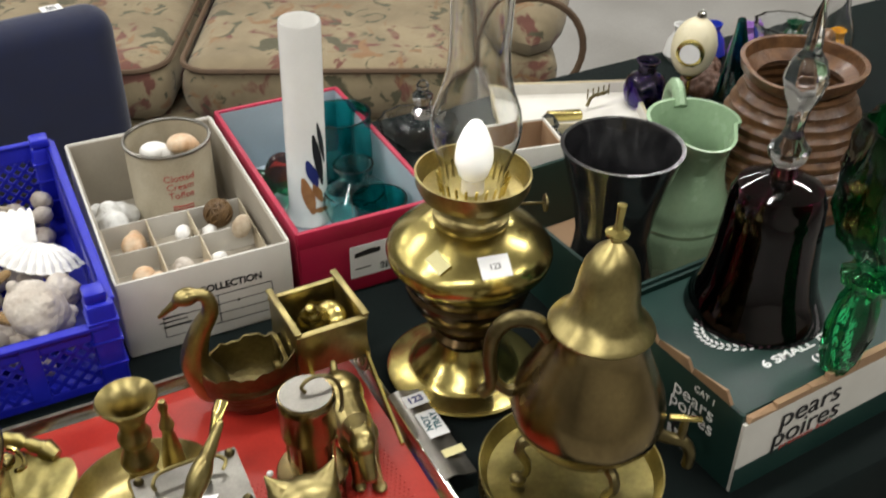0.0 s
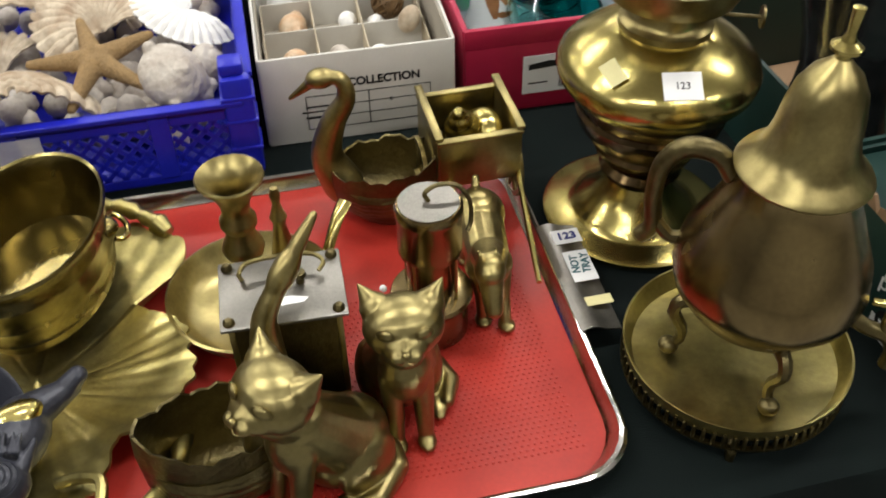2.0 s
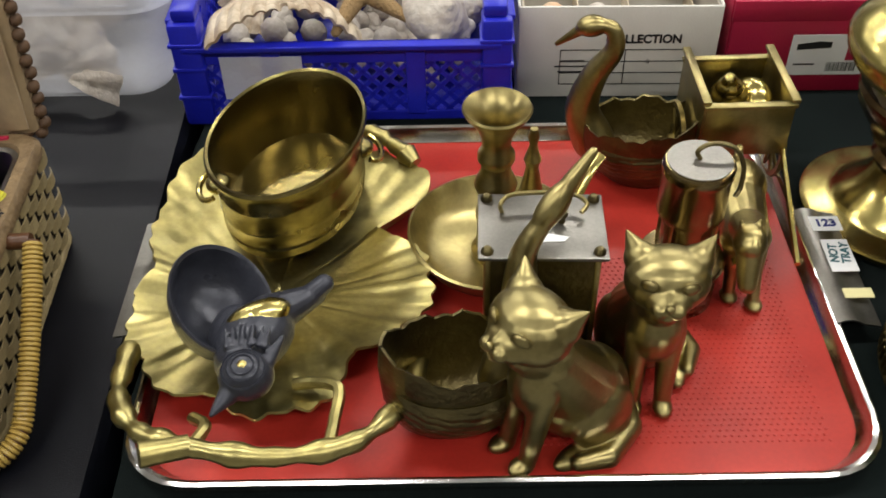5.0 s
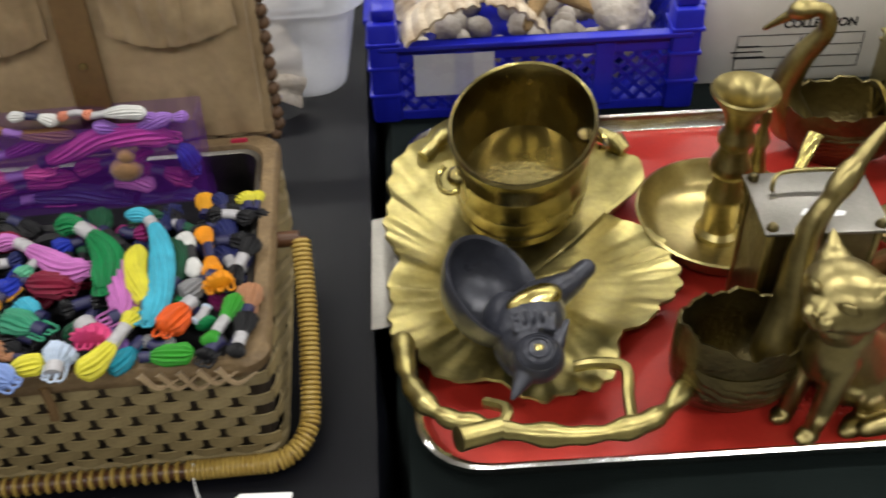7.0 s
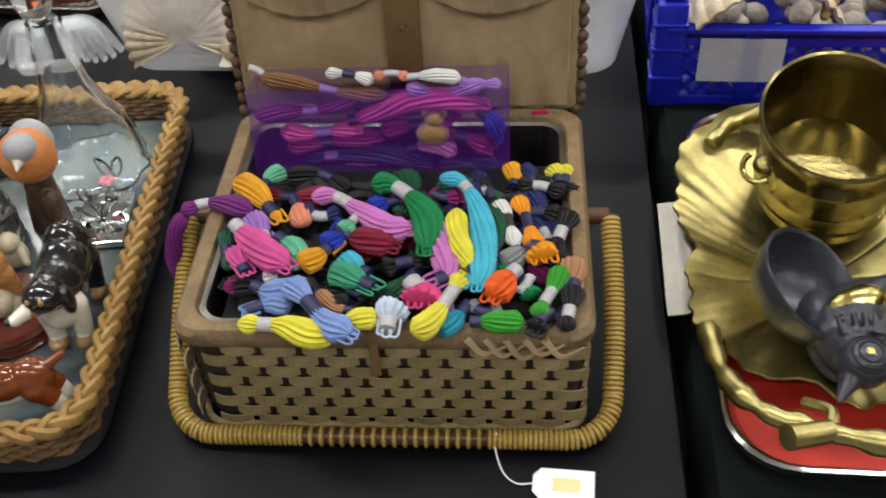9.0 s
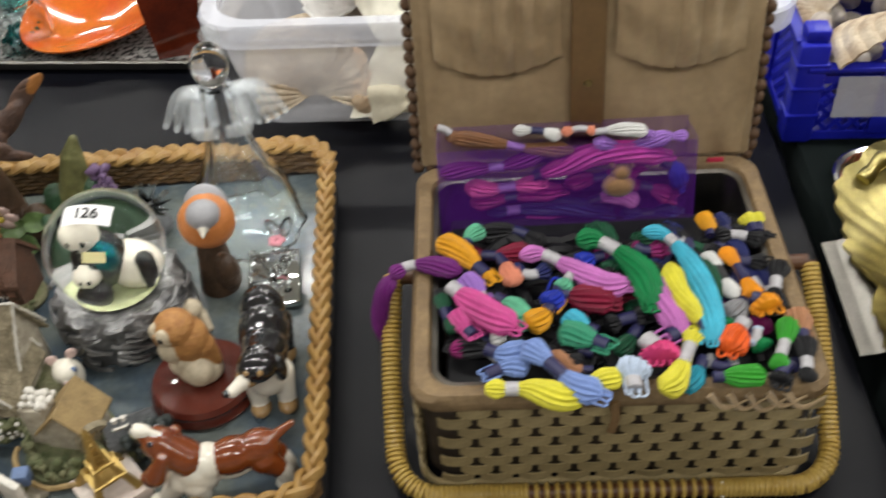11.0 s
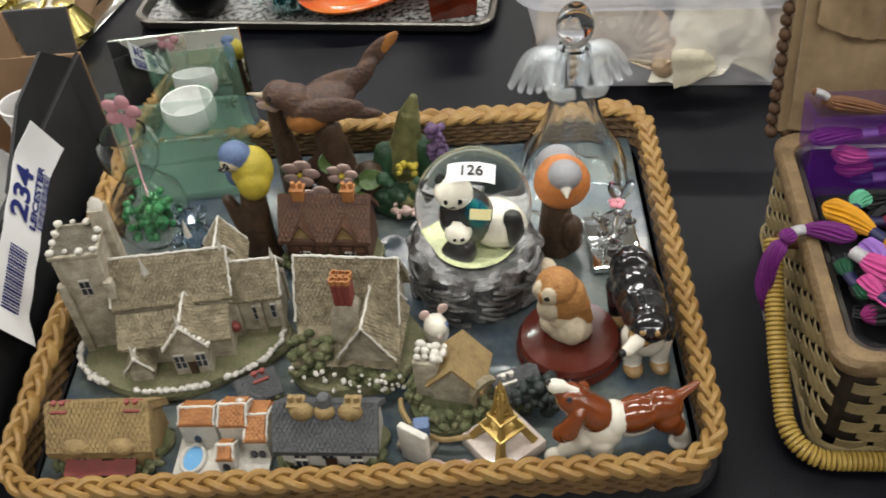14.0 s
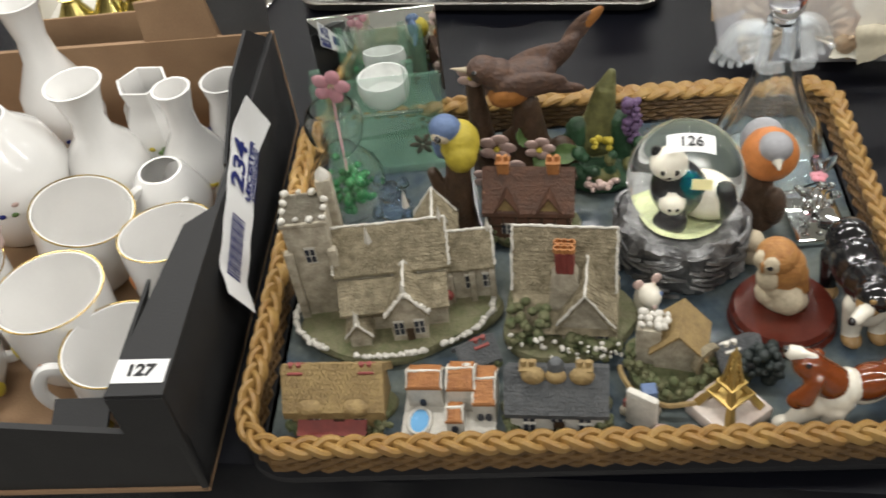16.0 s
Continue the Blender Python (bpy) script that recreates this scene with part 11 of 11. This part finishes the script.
mug(-0.945, 0.575, -125, 0.044, 0.084, (-12, -8))
mug(-0.912, 0.476, 15, 0.045, 0.086)
mug(-0.838, 0.540, -85, 0.041, 0.082, (0, -6))
mug(-0.840, 0.432, 20, 0.043, 0.078)
mug(-1.010, 0.500, 0, 0.043, 0.080)
mug(-1.000, 0.440, 0, 0.040, 0.050)


def china_vase(x, y, prof, label, sides=44, tilt=(0, 0), flower=True):
    t = thing("china_vase", pose(x, y, 0.0045, tilt[0], tilt[1], 0), label, "vase", "china vases in the carton")
    bm = B()
    lathe(bm, prof + [(max(r - 0.0025, 0.001), max(z, 0.006)) for r, z in prof[::-1]], sides)
    part("vase_body", bm, M_CHINA, t)
    rnd = random.Random(int(abs(x * 999)))
    rmax = max(r for r, z in prof)
    zr = [z for r, z in prof if r == rmax][0]
    if flower:
        for k in range(11):
            a = rnd.uniform(-2.6, -0.6)
            bm = B()
            ball(bm, ((rmax - 0.0004) * math.cos(a), (rmax - 0.0004) * math.sin(a), zr + rnd.uniform(-0.012, 0.008)), (0.0010, 0.0034, 0.0026), (0, 0, math.degrees(a)), u=8, v=5)
            part("painted_flower", bm, (M_YELF, M_LEAFC, M_PINKF, M_INK_BLUE)[k % 4], t)
    return t


china_vase(-1.035, 0.765, [(0.026, 0), (0.034, 0.010), (0.040, 0.040), (0.036, 0.075), (0.018, 0.110), (0.015, 0.135), (0.020, 0.165), (0.025, 0.175)], "tall white china vase with flared neck")
china_vase(-0.955, 0.680, [(0.028, 0), (0.036, 0.010), (0.042, 0.036), (0.034, 0.064), (0.018, 0.084), (0.016, 0.100), (0.022, 0.128), (0.027, 0.138)], "white china vase with painted flowers")
china_vase(-0.915, 0.725, [(0.022, 0), (0.028, 0.008), (0.034, 0.045), (0.030, 0.075), (0.022, 0.090), (0.026, 0.108)], "six-sided white china vase", 6)
china_vase(-0.868, 0.688, [(0.026, 0), (0.032, 0.008), (0.036, 0.030), (0.028, 0.055), (0.014, 0.080), (0.013, 0.100), (0.018, 0.125)], "slender white china bud vase")
china_vase(-0.840, 0.735, [(0.020, 0), (0.024, 0.006), (0.026, 0.050), (0.018, 0.080), (0.022, 0.100)], "small plain white china vase")
china_vase(-1.035, 0.640, [(0.030, 0), (0.040, 0.010), (0.056, 0.045), (0.060, 0.070), (0.050, 0.100), (0.030, 0.120), (0.026, 0.130)], "large round white china jar with flower sprays")
china_vase(-0.880, 0.640, [(0.026, 0), (0.034, 0.008), (0.038, 0.036), (0.026, 0.062), (0.020, 0.070)], "low white round china pot")
bm = B()
for k in range(14):
    ball(bm, (0.012 * math.cos(k * 0.9), 0.012 * math.sin(k * 0.9), 0.010 + 0.005 * (k % 3)), 0.007, u=8, v=6)
single("china_posy", bm, M_PINKF, pose(-0.985, 0.520, 0.0905), "little pink china flower posy", "ornament")

# ---- glass on the silver tray and box of gilt pieces ----
SZ = 0.0065
M_ORANGE_G = mat("orange_marbled_glass", (0.68, 0.085, 0.012), 0.08, 0, 0.4, 26, 0, 200, second=(0.75, 0.22, 0.02), coat=0.8)
bm = B()
lathe(bm, [(0, 0), (0.030, 0), (0.036, 0.004), (0.062, 0.018), (0.078, 0.026), (0.079, 0.029), (0.075, 0.028), (0.058, 0.021), (0.030, 0.008), (0, 0.007)], 48, shape=lambda a, r, z: r * (1 + 0.06 * math.cos(3 * a)))
single("glass_dish", bm, M_ORANGE_G, pose(-0.590, 1.080, SZ, 4, 0, 0), "shallow orange marbled glass dish", "dish")
bm = B()
hull(bm, [(x, y, z) for z, k in ((0, 0.026), (0.105, 0.034)) for x, y in ((-k, -k), (k, -k), (k, k), (-k, k))])
single("amber_vase", bm, mat("amber_marbled_glass", (0.24, 0.035, 0.01), 0.1, 0, 0.5, 26, second=(0.07, 0.012, 0.006), coat=0.7), pose(-0.478, 1.045, SZ, 0, 0, 14), "square amber marbled glass vase", "vase", smooth=False)
for x, c in ((-0.665, "flecked_teal_glass"), (-0.775, "dark_smoke_glass")):
    vessel("glass_bowl", [(0.022, 0), (0.030, 0.004), (0.038, 0.020), (0.036, 0.042), (0.026, 0.054), (0.028, 0.060)], 0.004, M_GLASS if "teal" in c else glass("smoke_glass", (0.06, 0.07, 0.07), 0.03), pose(x, 1.055, SZ), "small round glass bowl with flecks" if "teal" in c else "small dark smoked glass bowl", "bowl")
    bm = B()
    rnd = random.Random(3)
    lumps(bm, [(0.020 * rnd.uniform(-1, 1), 0.020 * rnd.uniform(-1, 1), 0.006 + 0.010 * rnd.random()) for _ in range(40)], 0.004, 3)
    single("glass_chips", bm, G_TEAL, pose(x, 1.055, SZ + 0.004), "teal glass chips in the bowl", "glass chips", kind="stuff")
vessel("glass_bowl", [(0.030, 0), (0.040, 0.004), (0.058, 0.030), (0.060, 0.050)], 0.004, G_AQUA, pose(-0.700, 1.170, SZ), "pale aqua glass bowl", "bowl")
vessel("glass_bowl", [(0.030, 0), (0.040, 0.004), (0.048, 0.040), (0.050, 0.070)], 0.004, M_ORANGE_G, pose(-0.520, 1.190, SZ), "deep orange marbled glass bowl", "bowl")
t = open_box("jewellery_box", pose(-1.060, 1.090, 0, 0, 0, 6), 0.27, 0.26, 0.045, M_BROWN_CARD, M_WHITE_CARD, "brown cardboard tray full of gilt jewellery")
t["group"] = "small boxes"
rnd = random.Random(17)
for k in range(16):
    bm = B()
    r = rnd.uniform(0.014, 0.030)
    m = pose(0, 0, 0, rnd.uniform(-30, 30), rnd.uniform(-30, 30), 0)
    tube(bm, [m @ Vector((r * math.cos(a), r * math.sin(a), 0)) for a in (2 * math.pi * i / 28 for i in range(28))], rnd.uniform(0.0018, 0.0045), 6, closed=True)
    single("gilt_bangle", bm, M_BRASS_BRIGHT, pose(-1.060 + rnd.uniform(-0.10, 0.11), 1.090 + rnd.uniform(-0.10, 0.09), 0.022 + 0.012 * (k % 3)), "shiny round gilt bangle in a tray", "bangle", "gilt bangles in the tray")
for k in range(6):
    bm = B()
    lathe(bm, [(0, 0), (0.020, 0), (0.026, 0.012), (0.014, 0.032), (0.010, 0.040), (0.014, 0.046), (0, 0.048)], 24)
    single("gilt_pot", bm, M_BRASS_BRIGHT, pose(-1.13 + 0.042 * k, 0.995 + 0.012 * (k % 2), 0.0035), "little polished gilt pot", "pot", "gilt pots in the tray")
t = thing("metal_ruler", pose(-0.905, 1.060, 0.0005, 0, 0, 78), "patterned silver metal strip lying on the cloth", "strip")
bm = B()
box(bm, 0, 0, 0, 0.16, 0.030, 0.004, 0.001)
part("strip", bm, M_CHROME, t)

# ---- behind the tables: chair, sofa and dark furniture ----
M_NAVY_F = mat("navy_upholstery", (0.012, 0.018, 0.060), 0.85, 0, 0.35, 20, 0.0006, 600, sheen=0.2)
M_FLORAL = mat("beige_floral_upholstery", (0.28, 0.225, 0.135), 0.85, 0, 0.2, 9, 0.0006, 500, second=(0.20, 0.155, 0.09), spread=0.25, sheen=0.15)
nt = M_FLORAL.node_tree
bs = nt.nodes["Principled BSDF"]
src = bs.inputs["Base Color"].links[0].from_socket
tc = nt.nodes.new("ShaderNodeTexCoord")
for scale_, lo, hi, colr in ((9.0, 0.57, 0.62, (0.13, 0.05, 0.035, 1)), (14.0, 0.59, 0.63, (0.07, 0.065, 0.035, 1)), (11.0, 0.60, 0.65, (0.20, 0.11, 0.05, 1))):
    nz = nt.nodes.new("ShaderNodeTexNoise")
    nz.inputs["Scale"].default_value, nz.inputs["Detail"].default_value, nz.inputs["Distortion"].default_value = scale_, 5, 1.2
    mp = nt.nodes.new("ShaderNodeMapping")
    mp.inputs["Location"].default_value = (scale_, scale_ * 2, 0)
    nt.links.new(tc.outputs["Object"], mp.inputs["Vector"])
    nt.links.new(mp.outputs["Vector"], nz.inputs["Vector"])
    mr = nt.nodes.new("ShaderNodeMapRange")
    mr.inputs["From Min"].default_value, mr.inputs["From Max"].default_value = lo, hi
    nt.links.new(nz.outputs["Fac"], mr.inputs["Value"])
    mx = nt.nodes.new("ShaderNodeMix")
    mx.data_type = "RGBA"
    nt.links.new(mr.outputs["Result"], mx.inputs["Factor"])
    nt.links.new(src, mx.inputs["A"])
    mx.inputs["B"].default_value = colr
    src = mx.outputs["Result"]
nt.links.new(src, bs.inputs["Base Color"])
M_PIPING = mat("brown_piping", (0.13, 0.08, 0.045), 0.8, 0, 0.3, 30)


def pad(bm, x, y, z, sx, sy, sz, r, m=None, puff=0.0):
    box(bm, x, y, z, sx, sy, sz, 0, m)
    edges = [e for e in bm.edges if e.is_valid]
    bmesh.ops.bevel(bm, geom=edges, offset=r, segments=5, profile=0.5, affect="EDGES")


def sofa():
    t = thing("sofa", pose(1.02, 2.50, FLOOR_Z, 0, 0, -27), "beige floral sofa with rounded cushions", "sofa")
    for nm, a in (("seat_base", (0, 0, 0.06, 1.70, 0.84, 0.28, 0.05)), ("seat_cushion", (-0.36, -0.05, 0.33, 0.70, 0.74, 0.16, 0.07)), ("seat_cushion", (0.36, -0.05, 0.33, 0.70, 0.74, 0.16, 0.07)),
                  ("back_cushion", (-0.36, 0.28, 0.46, 0.70, 0.24, 0.42, 0.09)), ("back_cushion", (0.36, 0.28, 0.46, 0.70, 0.24, 0.42, 0.09)), ("back_frame", (0, 0.40, 0.06, 1.70, 0.16, 0.80, 0.07))):
        bm = B()
        pad(bm, *a)
        part(nm, bm, M_FLORAL, t)
    for s in (-1, 1):
        bm = B()
        pad(bm, s * 0.80, -0.02, 0.06, 0.18, 0.86, 0.46, 0.04)
        ball(bm, (s * 0.82, -0.02, 0.56), (0.13, 0.45, 0.11))
        arm = part("arm", bm, M_FLORAL, t, "rolled arm")
        bm = B()
        tube(bm, [(s * 0.82 + 0.12 * math.cos(a), -0.445, 0.54 + 0.12 * math.sin(a)) for a in (2 * math.pi * k / 30 for k in range(30))], 0.008, 6, closed=True)
        part("piping", bm, M_PIPING, arm)
    for x in (-0.36, 0.36):
        bm = B()
        tube(bm, [p + Vector((x, -0.05, 0.475)) for p in rounded(0.69, 0.73, 0.08, 5)], 0.007, 6, closed=True)
        part("cushion_piping", bm, M_PIPING, t)
    for sx in (-1, 1):
        for sy in (-1, 1):
            bm = B()
            lathe(bm, [(0.02, 0), (0.03, 0.06), (0, 0.06)], 12, pose(sx * 0.75, sy * 0.34, 0))
            part("foot", bm, M_BARK, t)


sofa()


def blue_chair():
    t = thing("upholstered_chair", pose(0.42, 1.97, FLOOR_Z, 0, 0, 6), "navy blue upholstered chair with a white sticker", "chair")
    bm = B()
    pad(bm, 0, 0.05, 0.42, 0.46, 0.46, 0.09, 0.03)
    part("seat", bm, M_NAVY_F, t)
    bm = B()
    pad(bm, 0, -0.20, 0.46, 0.46, 0.09, 0.33, 0.045)
    back = part("backrest", bm, M_NAVY_F, t)
    for sx in (-1, 1):
        for sy in (-1, 1):
            bm = B()
            tube(bm, [(sx * 0.2, sy * 0.19 + 0.03, 0), (sx * 0.19, sy * 0.18 + 0.03, 0.43)], 0.014, 8)
            part("leg", bm, M_STEEL, t)
    bm = B()
    box(bm, 0.135, -0.185, 0.7902, 0.036, 0.026, 0.0006)
    s = part("sticker", bm, M_PAPER, back, "", False)
    bm = B()
    for k in range(3):
        box(bm, 0.135, -0.192 + 0.006 * k, 0.7908, 0.018, 0.003, 0.0003)
    part("unreadable_bars", bm, M_INK, s, "", False)


blue_chair()


def wooden_table(x, y, rz):
    t = thing("wooden_stand", pose(x, y, FLOOR_Z, 0, 0, rz), "dark stained wooden side table", "table", "dark side tables")
    wood = mat("dark_stained_wood", (0.075, 0.035, 0.018), 0.35, 0, 0.4, 20, 0.0003, 200, second=(0.04, 0.018, 0.01))
    bm = B()
    box(bm, 0, 0, 0.5, 0.5, 0.4, 0.03, 0.006)
    part("tabletop", bm, wood, t)
    for sx in (-1, 1):
        for sy in (-1, 1):
            bm = B()
            lathe(bm, [(0.018, 0), (0.022, 0.05), (0.014, 0.2), (0.026, 0.36), (0.022, 0.5)], 14, pose(sx * 0.2, sy * 0.15, 0))
            part("leg", bm, wood, t)
    bm = B()
    box(bm, 0, 0, 0.14, 0.42, 0.32, 0.02, 0.004)
    part("shelf", bm, wood, t)


wooden_table(0.30, 3.25, 10)
wooden_table(0.72, 3.75, -8)
